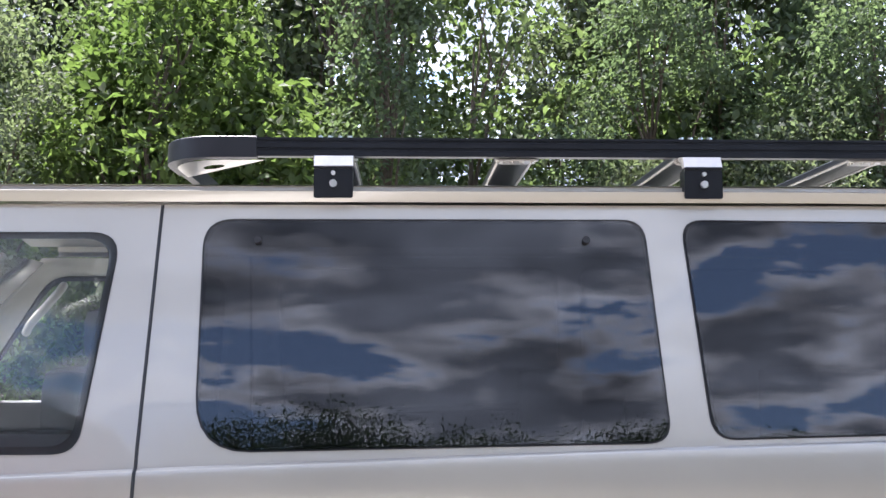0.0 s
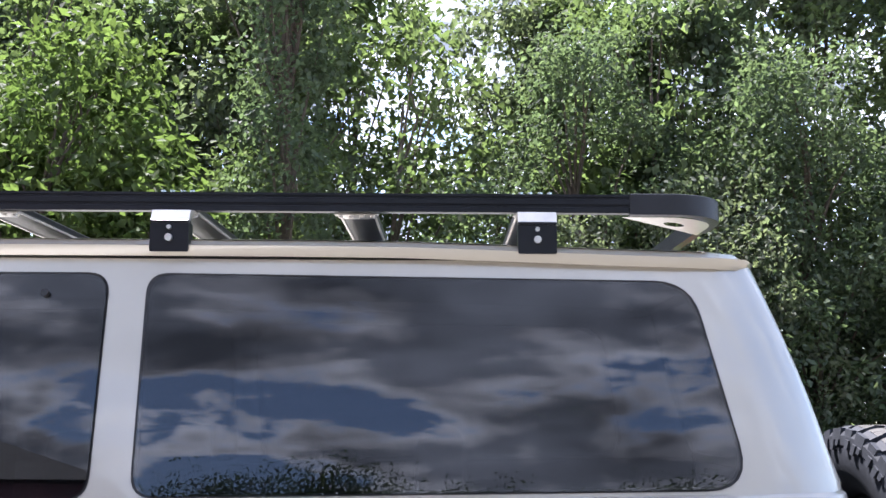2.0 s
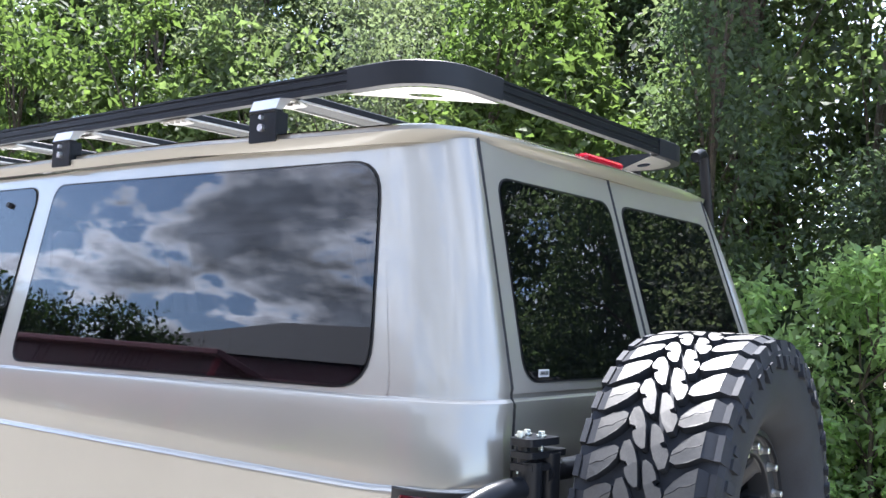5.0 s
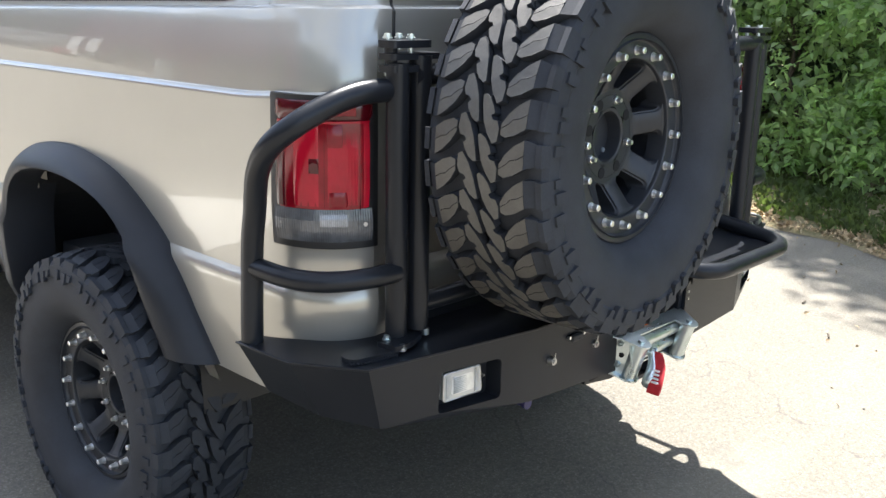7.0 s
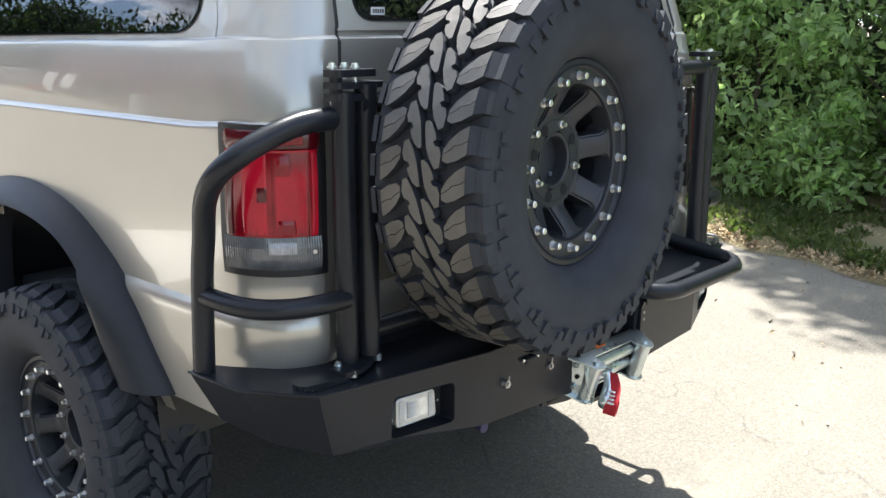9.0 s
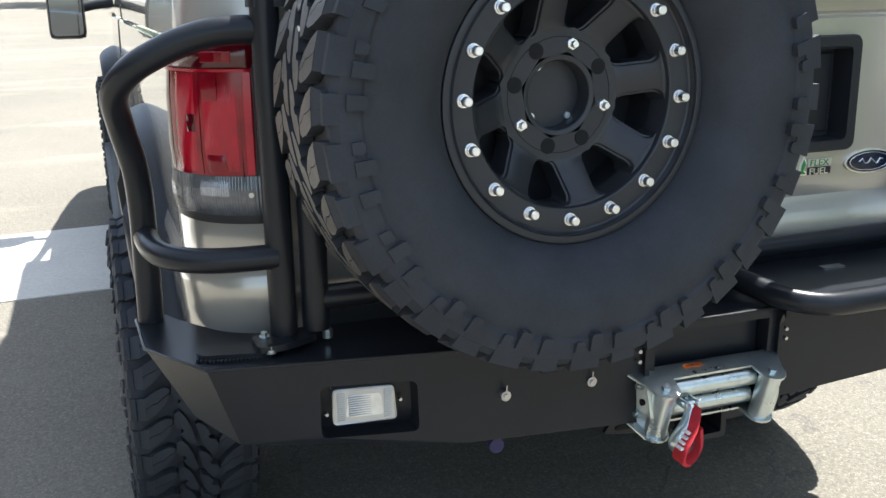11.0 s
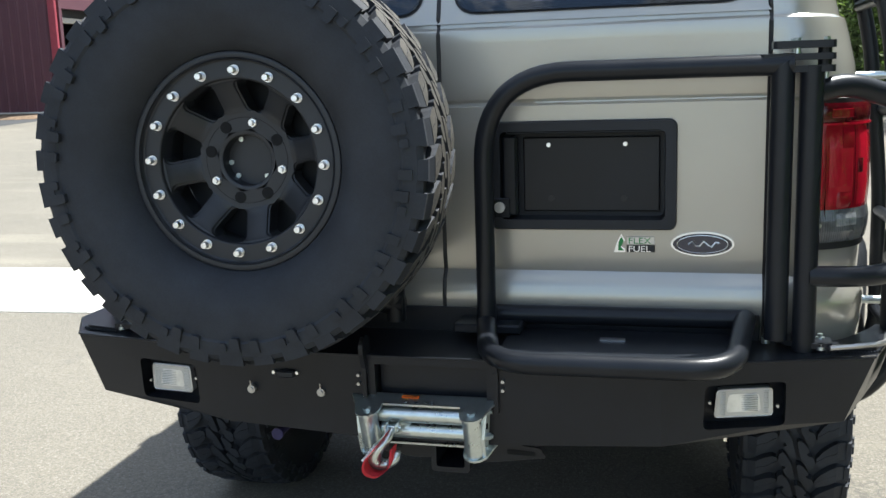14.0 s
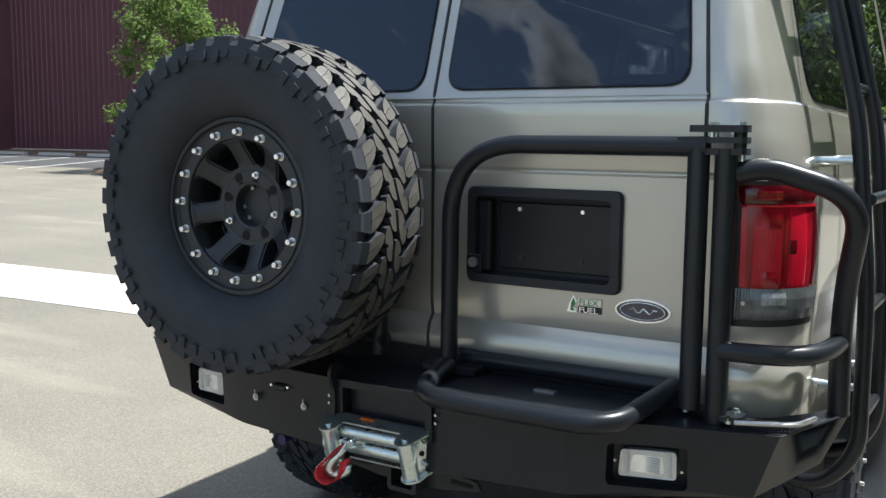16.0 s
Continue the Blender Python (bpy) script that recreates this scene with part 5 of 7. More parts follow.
for x in (-0.433, -0.260):
    bm = bmesh.new()
    cyl(bm, (x, -0.285, 0.724), (x, -0.299, 0.724), 0.0115, 20, 0.0095)
    cyl(bm, (x, -0.298, 0.724), (x, -0.303, 0.724), 0.005, 12)
    cyl(bm, (x, -0.300, 0.733), (x, -0.302, 0.746), 0.0016, 6)
    part("panel_bolt", bm, STEEL, bumper, smooth=SOFT)
bm = bmesh.new()
box(bm, (-0.345, -0.297, 0.764), (0.045, 0.012, 0.018), 0.004)
part("number_lamp", bm, PLASTIC, bumper)
for x in (-0.374, -0.316):
    bm = bmesh.new()
    cyl(bm, (x, -0.292, 0.768), (x, -0.300, 0.768), 0.004, 10)
    part("lamp_screw", bm, CHROME, bumper, smooth=SOFT)
for x in (-0.150, 0.150):
    bm = bmesh.new()
    o = [(-0.308, 0.70), (-0.310, 0.79), (-0.326, 0.826)] + [(-0.300 + 0.026 * math.cos(q), (0.838 if x < 0 else 0.800) + 0.026 * math.sin(q)) for q in (math.pi - math.pi * k / 8 for k in range(9))] + [(-0.262, 0.79), (-0.20, 0.76), (-0.20, 0.70)]
    prism(bm, o, lambda y, z, w, x=x: (x + w, y, z), -0.005, 0.005)
    part("winch_cheek", bm, BLACK, bumper)
    for y, z in ((-0.316, 0.772), (-0.316, 0.752)):
        bm = bmesh.new()
        xb = x * 1.10
        cyl(bm, (xb, y + 0.02, z), (xb, y + 0.008, z), 0.0038, 10)
        part("cheek_bolt", bm, STEEL, bumper, smooth=SOFT)
bm = bmesh.new()
box(bm, (0, -0.262, 0.757), (0.252, 0.006, 0.080), 0.002)
part("winch_cover", bm, BLACK, bumper, smooth=SOFT)
bm = bmesh.new()
o = rounded([(-0.045, 0.534), (0.045, 0.534), (0.045, 0.612), (-0.045, 0.612)], 0.010, 3)
i2 = rounded([(-0.033, 0.546), (0.033, 0.546), (0.033, 0.600), (-0.033, 0.600)], 0.006, 3)
LL = [[bm.verts.new((x + 0.03, w, z)) for x, z in lp] for lp, w in ((o, 0.1), (o, -0.255), (i2, -0.255), (i2, 0.05))]
for A, Bq in zip(LL, LL[1:]):
    for k in range(len(A)):
        bm.faces.new((A[k], A[(k + 1) % len(A)], Bq[(k + 1) % len(A)], Bq[k]))
part("tow_receiver", bm, BLACK, bumper)
# slotted shackle plates welded to both sides of the receiver
for e in (-1, 1):
    bm = bmesh.new()
    prism(bm, [(0.03 + e * x, z) for x, z in rounded([(0.215, 0.566), (0.20, 0.588), (0.05, 0.606), (0.05, 0.552), (0.09, 0.548)], 0.006, 3)], lambda x, z, w: (x, w, z), -0.215, -0.205)
    plate = part("shackle_plate", bm, BLACK, bumper)
    # the slot is a black patch coloured like its shaded inside
    bm = bmesh.new()
    prism(bm, [(0.03 + e * x, z) for x, z in rounded([(0.19, 0.569), (0.19, 0.579), (0.125, 0.583), (0.125, 0.571)], 0.004, 3)], lambda x, z, w: (x, w, z), -0.2165, -0.204)
    part("plate_slot", bm, VOID, plate)
bm = bmesh.new()
cyl(bm, (-0.415, -0.12, 0.585), (-0.415, -0.205, 0.582), 0.012, 16)
cyl(bm, (-0.415, -0.203, 0.582), (-0.415, -0.212, 0.582), 0.015, 16)
part("breather_plug", bm, PURPLE, bumper, "purple plastic hose plug", smooth=SOFT)
bm = bmesh.new()
tube(bm, [(0.20, -0.10, 0.60), (0.85, -0.02, 0.655)], 0.026, 12)
part("exhaust_pipe", bm, STEEL, van, "dull steel tailpipe under the bumper", smooth=SOFT)

# guard hoops round the tail lights, and the fixed posts
for s in (-1, 1):
    bm = bmesh.new()
    if s < 0:
        hoop = spline([(-0.795, -0.125, 1.370), (-0.86, -0.120, 1.370), (-0.91, -0.108, 1.360), (-0.962, -0.093, 1.339), (-1.012, -0.070, 1.308), (-1.040, -0.028, 1.266), (-1.034, 0.024, 1.208), (-1.016, 0.064, 1.12), (-1.011, 0.086, 1.02), (-1.014, 0.092, 0.818)], 5)
    else:
        hoop = smoothpath([(0.795, -0.125, 1.370), (0.87, -0.090, 1.388), (1.060, -0.020, 1.325), (1.010, 0.084, 1.08), (1.014, 0.092, 0.818)], 0.13, 8)
    tube(bm, hoop, 0.0245, 18)
    part("guard_hoop", bm, BLACK, bumper, "bent black steel tail light guard", smooth=SOFT)
    bm = bmesh.new()
    tube(bm, spline([(s * 0.800, -0.142, 0.985), (s * 0.870, -0.136, 0.984), (s * 0.932, -0.112, 0.983), (s * 0.978, -0.066, 0.983), (s * 1.002, 0.000, 0.985), (s * 1.010, 0.086, 0.990)], 5), 0.0225, 18)
    part("guard_bar", bm, BLACK, bumper, smooth=SOFT)
    bm = bmesh.new()
    cyl(bm, (s * 0.795, -0.135, 0.820), (s * 0.795, -0.135, 1.425), 0.0245, 20)
    part("fixed_post", bm, BLACK, bumper, smooth=SOFT)
    bm = bmesh.new()
    out, up = (0.0, 0.0) if s < 0 else (0.018, 0.006)
    for x0, x1, z0, z1 in ((0.690, 0.822, 1.432, 1.445), (0.716, 0.822, 1.456, 1.471), (0.735, 0.822, 1.407, 1.421)):
        o = rounded([(s * x0, -0.160), (s * (x1 + out), -0.152), (s * (x1 + out), -0.098), (s * x0, -0.092)], 0.014, 4)
        prism(bm, o, lambda x, y, w: (x, y, w), z0 + up, z1 + up)
    for z0, z1 in ((1.421, 1.432), (1.445, 1.456)):
        cyl(bm, (s * (0.802 + out), -0.122, z0 + up), (s * (0.802 + out), -0.122, z1 + up), 0.014, 14)
    hinge = part("hinge_plate", bm, BLACK, bumper)
    for x, y, z0, z1 in ((0.806 + out, -0.116, 1.399, 1.486), (0.762, -0.104, 1.45, 1.485), (0.764, -0.140, 1.44, 1.485)):
        bm = bmesh.new()
        cyl(bm, (s * x, y, z0), (s * x, y, z1 - 0.008), 0.006, 10)
        cyl(bm, (s * x, y, z1 - 0.012), (s * x, y, z1 - 0.009), 0.0105, 14)
        cyl(bm, (s * x, y, z1 - 0.009), (s * x, y, z1 - 0.002), 0.0075, 6)
        part("hinge_bolt", bm, ZINC, hinge, smooth=SOFT)

bm = bmesh.new()
tube(bm, smoothpath([(0.845, -0.165, 0.834), (0.90, -0.150, 0.836), (0.965, -0.110, 0.834), (0.985, -0.02, 0.83)], 0.03, 5), 0.006, 8)
part("release_cable", bm, STEEL, bumper, "braided steel cable", smooth=SOFT)

# swing arm with the folding step, and the spare wheel's carrier
arm = thing("swing_arm", "black tubular swing-out arm with a step tray on the bumper", "swing arm", (0.4, -0.14, 0.83))
bm = bmesh.new()
tube(bm, smoothpath([(0.737, -0.142, 0.845), (0.737, -0.142, 1.432), (0.736, -0.142, 1.4325)], 0.001, 1)[:-1], 0.0245, 18)
part("arm_post", bm, BLACK, arm, smooth=SOFT)
bm = bmesh.new()
tube(bm, smoothpath([(0.757, -0.142, 1.430), (0.10, -0.142, 1.430), (0.10, -0.142, 0.860)], 0.20, 12), 0.0225, 18)
part("arm_hoop", bm, BLACK, arm, "bent black steel tube", smooth=SOFT)
bm = bmesh.new()
tube(bm, smoothpath([(0.085, -0.075, 0.868), (0.150, -0.378, 0.838), (0.640, -0.372, 0.838), (0.678, -0.070, 0.868)], 0.10, 8), 0.0235, 18)
tube(bm, [(0.085, -0.078, 0.868), (0.678, -0.070, 0.868)], 0.0225, 18)
part("step_rail", bm, BLACK, arm, "black tubular step rail", smooth=SOFT)
bm = bmesh.new()
box(bm, (0.40, -0.20, 0.832), (0.50, 0.24, 0.006), 0.002)
box(bm, (0.10, -0.10, 0.846), (0.16, 0.10, 0.022), 0.004)
part("step_tray", bm, BLACK, arm)
bm = bmesh.new()
box(bm, (0.390, -0.165, 0.8365), (0.055, 0.020, 0.004))
part("tray_tag", bm, STEEL, arm)

# added black plate that darkens the gap between bumper and body
bm = bmesh.new()
box(bm, (0.0, -0.062, 0.846), (1.42, 0.006, 0.062), 0.002)
part("splash_plate", bm, BLACK, bumper)

carrier = thing("wheel_carrier", "black tubular swing-out carrier behind the spare wheel", "wheel carrier", (-0.4, -0.14, 0.83))
bm = bmesh.new()
cyl(bm, (-0.737, -0.142, 0.845), (-0.737, -0.142, 1.440), 0.0245, 18)
part("carrier_post", bm, BLACK, carrier, smooth=SOFT)
bm = bmesh.new()
tube(bm, smoothpath([(-0.757, -0.142, 1.400), (-0.12, -0.142, 1.400), (-0.12, -0.142, 0.860)], 0.20, 12), 0.0225, 16)
tube(bm, [(-0.737, -0.142, 0.90), (-0.10, -0.142, 0.90)], 0.0225, 16)
tube(bm, [(-0.737, -0.142, 1.262), (-0.10, -0.142, 1.262)], 0.0225, 16)
box(bm, (-0.383, -0.20, 1.262), (0.19, 0.14, 0.19), 0.01)
part("carrier_frame", bm, BLACK, carrier, smooth=SOFT)

# winch fairlead, hook and strap
FY = 0.026
lead = thing("winch_fairlead", "zinc-plated four-roller fairlead bolted to the black bumper", "fairlead", (0, -0.33, 0.60))
bm = bmesh.new()
def ears(y0):
    out = [(-0.172, -0.298), (0.162, -0.298)]
    for cx in (0.113, -0.123):
        out += [(cx + 0.027 * math.cos(q), y0 + 0.027 * math.sin(q)) for q in (-math.pi * k / 8 for k in range(9))]
        out += [(0.083, -0.338), (-0.093, -0.338)] if cx > 0 else []
    return out


prism(bm, ears(-0.362), lambda x, y, w: (x, y, w), 0.692, 0.697)
prism(bm, ears(-0.362), lambda x, y, w: (x, y, w), 0.590, 0.595)
for e in (-1, 1):
    # flared side cheek, from the wall plate forward past the roller
    quad = [(-0.300, 0.6965, 0.170), (-0.345, 0.6965, 0.148), (-0.372, 0.640, 0.142), (-0.372, 0.588, 0.142), (-0.300, 0.604, 0.176)]
    cy, cz = sum(p[0] for p in quad) / 5, sum(p[1] for p in quad) / 5
    loops = [[bm.verts.new((-0.005 + e * (x + dx), cy + (y - cy) * k, cz + (z - cz) * k)) for y, z, x in quad] for dx, k in ((-0.0205, 1.0), (0.002, 1.0), (0.002, 0.93), (-0.016, 0.93))]
    bm.faces.new(loops[0]), bm.faces.new(loops[3])
    for A, Bq in zip(loops, loops[1:]):
        for k in range(5):
            bm.faces.new((A[k], A[(k + 1) % 5], Bq[(k + 1) % 5], Bq[k]))
box(bm, (-0.005, -0.301, 0.690), (0.28, 0.004, 0.014))
box(bm, (-0.005, -0.301, 0.600), (0.28, 0.004, 0.016))
part("fairlead_frame", bm, ZINC, lead)
for x in (-0.123, 0.113):
    bm = bmesh.new()
    cyl(bm, (x, -0.362, 0.588), (x, -0.362, 0.692), 0.0215, 28)
    part("upright_roller", bm, ZINC, lead, smooth=SOFT)
    bm = bmesh.new()
    cyl(bm, (x, -0.362, 0.697), (x, -0.362, 0.703), 0.009, 6)
    part("roller_bolt", bm, ZINC, lead, smooth=SOFT)
for z in (0.668, 0.626):
    bm = bmesh.new()
    cyl(bm, (-0.104, -0.334, z), (0.094, -0.334, z), 0.0175, 28)
    part("level_roller", bm, ZINC, lead, smooth=SOFT)
bm = bmesh.new()
box(bm, (-0.035, -0.312, 0.6986), (0.040, 0.010, 0.001))
part("warning_label", bm, ORANGE, lead, "orange warning label")
note = words("WARNING", 0.0068, 0.0002, Matrix.Translation((-0.050, -0.3145, 0.6994)), SEAL, lead, "label_word", 1.0)
note.matrix_parent_inverse = Matrix.Translation(lead.location).inverted()
for e in (-1, 1):
    # a black disc painted for the dark of the hole
    bm = bmesh.new()
    cyl(bm, (-0.005 + e * 0.130, -0.334, 0.648), (-0.005 + e * 0.1445, -0.334, 0.648), 0.0065, 14)
    part("cheek_hole", bm, VOID, lead, smooth=SOFT)
    for y, z in ((-0.322, 0.678), (-0.334, 0.622)):
        bm = bmesh.new()
        cyl(bm, (-0.005 + e * 0.125, y, z), (-0.005 + e * 0.150, y, z), 0.0085, 6)
        cyl(bm, (-0.005 + e * 0.150, y, z), (-0.005 + e * 0.155, y, z), 0.0045, 10)
        part("cheek_nut", bm, ZINC, lead, smooth=SOFT)

hook = thing("winch_hook", "zinc-plated hook with a red pull strap hanging from the fairlead", "hook", (-0.09, -0.39, 0.55))
bm = bmesh.new()
tube(bm, [(-0.02, -0.300, 0.647), (-0.055, -0.355, 0.650), (-0.070, -0.372, 0.655)], 0.006, 10)
for s in (-1, 1):
    box(bm, (-0.078 + s * 0.012, -0.385, 0.655), (0.006, 0.036, 0.024), 0.002)
cyl(bm, (-0.098, -0.392, 0.657), (-0.058, -0.392, 0.657), 0.006, 10)
part("clevis", bm, ZINC, hook, smooth=SOFT)
bm = bmesh.new()
pts = smoothpath([(-0.078, -0.392, 0.655), (-0.086, -0.405, 0.622), (-0.108, -0.415, 0.592), (-0.118, -0.412, 0.558), (-0.098, -0.404, 0.538), (-0.072, -0.398, 0.550), (-0.068, -0.396, 0.578)], 0.03, 5)
tube(bm, pts, [0.0100 + 0.007 * math.sin(math.pi * k / (len(pts) - 1)) for k in range(len(pts))], 12)
part("hook_body", bm, ZINC, hook, smooth=3.14)
bm = bmesh.new()
pts = smoothpath([(-0.078, -0.404, 0.655), (-0.096, -0.428, 0.620), (-0.126, -0.440, 0.575), (-0.128, -0.432, 0.532), (-0.102, -0.420, 0.512), (-0.074, -0.412, 0.545), (-0.072, -0.404, 0.600)], 0.025, 5)
ring = []
for p in pts:
    ring.append([bm.verts.new(p + Vector(d)) for d in ((-0.0025, -0.020, -0.003), (0.0030, -0.020, 0.003), (0.0030, 0.016, 0.003), (-0.0025, 0.016, -0.003))])
for A, Bq in zip(ring, ring[1:]):
    for k in range(4):
        bm.faces.new((A[k], A[(k + 1) % 4], Bq[(k + 1) % 4], Bq[k]))
strap = part("pull_strap", bm, STRAP, hook, "red webbing pull strap", smooth=SOFT)
for k in range(4):
    bm = bmesh.new()
    box(bm, (-0.1085 - 0.0065 * k, -0.430 - 0.003 * k, 0.606 - 0.011 * k), (0.0072, 0.018, 0.005))
    part("strap_bar", bm, WHITE, strap)

tip = Matrix.Translation((0, -0.272 - FY, 0.678)) @ Matrix.Rotation(radians(17), 4, "X") @ Matrix.Diagonal((1, 1, 1.03, 1)) @ Matrix.Translation((0, 0.272 + FY, -0.646))
for o in lead.children:
    o.data.transform(Matrix.Translation((-0.010, FY, 0)) @ tip)
for o in hook.children:
    o.data.transform(Matrix.Translation((0, 0.045, 0.67)) @ Matrix.Diagonal((1, 1, 0.72, 1)) @ Matrix.Translation((0, 0, -0.655)))
for o in strap.children:
    o.data.transform(Matrix.Translation((0, 0.045, 0.67)) @ Matrix.Diagonal((1, 1, 0.72, 1)) @ Matrix.Translation((0, 0, -0.655)))

# ---- roof rack ----
rack = thing("roof_rack", "long black aluminium roof rack on bolted gutter brackets", "roof rack", (0, 1.7, 2.16))
RY0, RY1, RX = 0.205, 3.215, 0.735


def rail(bm, pts, closed=False):
    """Flat black extrusion with two grooves, along a level line of (x, y)."""
    prof = [(0.000, 2.268), (0.000, 2.283), (-0.004, 2.285), (-0.004, 2.290), (0.000, 2.292), (0.000, 2.306), (-0.004, 2.308), (-0.004, 2.312), (0.0, 2.314), (0.0, 2.320), (-0.026, 2.320), (-0.026, 2.268)]
    rows = []
    for i, p in enumerate(pts):
        a, b = Vector(pts[max(0, i - 1)]), Vector(pts[min(len(pts) - 1, i + 1)])
        t = (b - a).normalized()
        n = Vector((t.y, -t.x))
        rows.append([bm.verts.new((p[0] + n.x * d, p[1] + n.y * d, z)) for d, z in prof])
    for A, Bq in zip(rows, rows[1:]):
        for k in range(len(prof)):
            bm.faces.new((A[k], A[(k + 1) % len(prof)], Bq[(k + 1) % len(prof)], Bq[k]))
    bm.faces.new(rows[0]), bm.faces.new(rows[-1][::-1])


for pts, nm in (([(-RX, RY1 - 0.26), (-RX, RY0 + 0.27)], "side_rail"), ([(RX, RY0 + 0.27), (RX, RY1 - 0.26)], "side_rail"), ([(-RX + 0.27, RY0), (RX - 0.27, RY0)], "end_rail"), ([(RX - 0.27, RY1), (-RX + 0.27, RY1)], "end_rail")):
    bm = bmesh.new()
    a, b = Vector(pts[0]), Vector(pts[1])
    rail(bm, [tuple(a.lerp(b, k / 6)) for k in range(7)])
    part(nm, bm, BLACK, rack, smooth=radians(20))
for sx, sy in ((-1, 0), (1, 0), (-1, 1), (1, 1)):
    cx, cy = sx * (RX - 0.16), (RY0 + 0.16 if not sy else RY1 - 0.16)
    arc = []
    for k in range(9):
        q = math.pi / 2 * k / 8
        arc.append((cx + sx * 0.16 * math.cos(q), cy + (-1 if not sy else 1) * 0.16 * math.sin(q)))
    line = [(sx * RX, RY0 + 0.28 if not sy else RY1 - 0.27)] + arc + [(sx * (RX - 0.28), RY0 if not sy else RY1)]
    flip = (sx > 0) == (sy == 0)
    bm = bmesh.new()
    rows = []
    seq = line[::-1] if flip else line
    for i, p in enumerate(seq):
        a, b = Vector(seq[max(0, i - 1)]), Vector(seq[min(len(seq) - 1, i + 1)])
        t = (b - a).normalized()
        n = Vector((t.y, -t.x)) * 1.0
        rows.append([bm.verts.new((p[0] + n.x * d, p[1] + n.y * d, z)) for d, z in ((0.003, 2.264), (0.003, 2.321), (0.001, 2.323), (-0.028, 2.323), (-0.028, 2.264))])
    for A, Bq in zip(rows, rows[1:]):
        for k in range(5):
            bm.faces.new((A[k], A[(k + 1) % 5], Bq[(k + 1) % 5], Bq[k]))
    bm.faces.new(rows[0]), bm.faces.new(rows[-1][::-1])
    cap = part("corner_cap", bm, PLASTIC, rack, "moulded black corner cap", smooth=radians(40))
    # pale gusset plate under the corner, with a long slot
    bm = bmesh.new()
    out = [(p[0] * 0.965, p[1] + (0.02 if not sy else -0.02)) for p in line]
    m = Vector((cx - sx * 0.02, cy + (0.02 if not sy else -0.02)))
    slot = [(m.x + sx * (0.045 * math.cos(q) * 0.7 + 0.02 * math.sin(q) * 0.7) + sx * 0.05, m.y + (1 if sy else -1) * (-0.045 * math.cos(q) * 0.7 + 0.02 * math.sin(q) * 0.7 + 0.05)) for q in (2 * math.pi * k / 16 for k in range(16))]
    sheet(bm, out, [slot], lambda x, y: (x, y, 2.262))
    part("corner_gusset", bm, ALU, rack, "pale bare aluminium gusset plate")
SLATS = [0.744, 1.238, 1.733, 2.233, 2.733]
for y in SLATS:
    bm = bmesh.new()
    box(bm, (0, y, 2.281), (1.41, 0.105, 0.022), 0.004)
    bar = part("cross_slat", bm, BLACK, rack)
    bm = bmesh.new()
    for d in (-0.048, 0.048):
        box(bm, (0, y + d, 2.2695), (1.40, 0.006, 0.005))
    part("slat_lip", bm, ALU, bar, "bare aluminium underside")
    for s in (-1, 1):
        bm = bmesh.new()
        o = rounded([(s * 0.715, y - 0.065), (s * 0.715, y + 0.065), (s * 0.655, y + 0.035), (s * 0.655, y - 0.035)], 0.012, 3)
        prism(bm, o, lambda x, yy, w: (x, yy, w), 2.262, 2.266)
        for d in (-0.045, -0.015, 0.015, 0.045):
            cyl(bm, (s * 0.703, y + d, 2.266), (s * 0.703, y + d, 2.256), 0.007, 8)
        part("slat_bracket", bm, ALU, rack, "pale aluminium joining plate")
for y in (0.744, 1.733, 2.733):
    for s in (-1, 1):
        bm = bmesh.new()
        o = rounded([(y - 0.052, 2.146), (y + 0.052, 2.146), (y + 0.052, 2.226), (y - 0.052, 2.226)], 0.006, 3)
        prism(bm, o, lambda yy, z, w: (s * w, yy, z), 0.776, 0.783)
        box(bm, (s * 0.758, y - 0.049, 2.196), (0.036, 0.006, 0.06), 0.001)
        box(bm, (s * 0.758, y + 0.049, 2.196), (0.036, 0.006, 0.06), 0.001)
        box(bm, (s * 0.772, y, 2.229), (0.03, 0.104, 0.008), 0.002)
        foot = part("gutter_bracket", bm, BLACK, rack, "black folded steel gutter bracket")
        bm = bmesh.new()
        prism(bm, [(0.765, 2.232), (0.785, 2.232), (0.772, 2.262), (0.735, 2.268), (0.700, 2.268), (0.700, 2.262), (0.733, 2.262)], lambda x, z, w: (s * x, y + w, z), -0.052, 0.052)
        part("rail_tab", bm, ALU, foot, "bright bent aluminium tab")
        for z in (2.184, 2.212):
            bm = bmesh.new()
            r = 0.010 if z < 2.2 else 0.006
            cyl(bm, (s * 0.782, y, z), (s * 0.793, y, z), r, 16)
            part("bracket_bolt", bm, CHROME, foot, smooth=SOFT)
        bm = bmesh.new()
        for d in (-0.04, -0.014, 0.014, 0.04):
            cyl(bm, (s * 0.722, y + d, 2.320), (s * 0.722, y + d, 2.327), 0.007, 8)
        part("rail_bolts", bm, ZINC, foot)

# ---- side ladder ----
ladder = thing("side_ladder", "black tubular ladder on the van's flank up to the roof rack", "ladder", (1.03, 0.33, 0.62))


def ladder_x(z):
    return side_x(max(0.66, min(z, 2.10))) + 0.10


for y in (0.20, 0.47):
    bm = bmesh.new()
    tube(bm, smoothpath([(0.735, y, 2.30), (0.80, y, 2.33), (ladder_x(2.1), y, 2.12), (ladder_x(1.49), y, 1.49), (ladder_x(1.1), y, 1.1), (1.048, y, 0.70), (0.96, y, 0.60), (0.84, y, 0.62)], 0.07, 6), 0.019, 14)
    part("ladder_rail", bm, BLACK, ladder, smooth=SOFT)
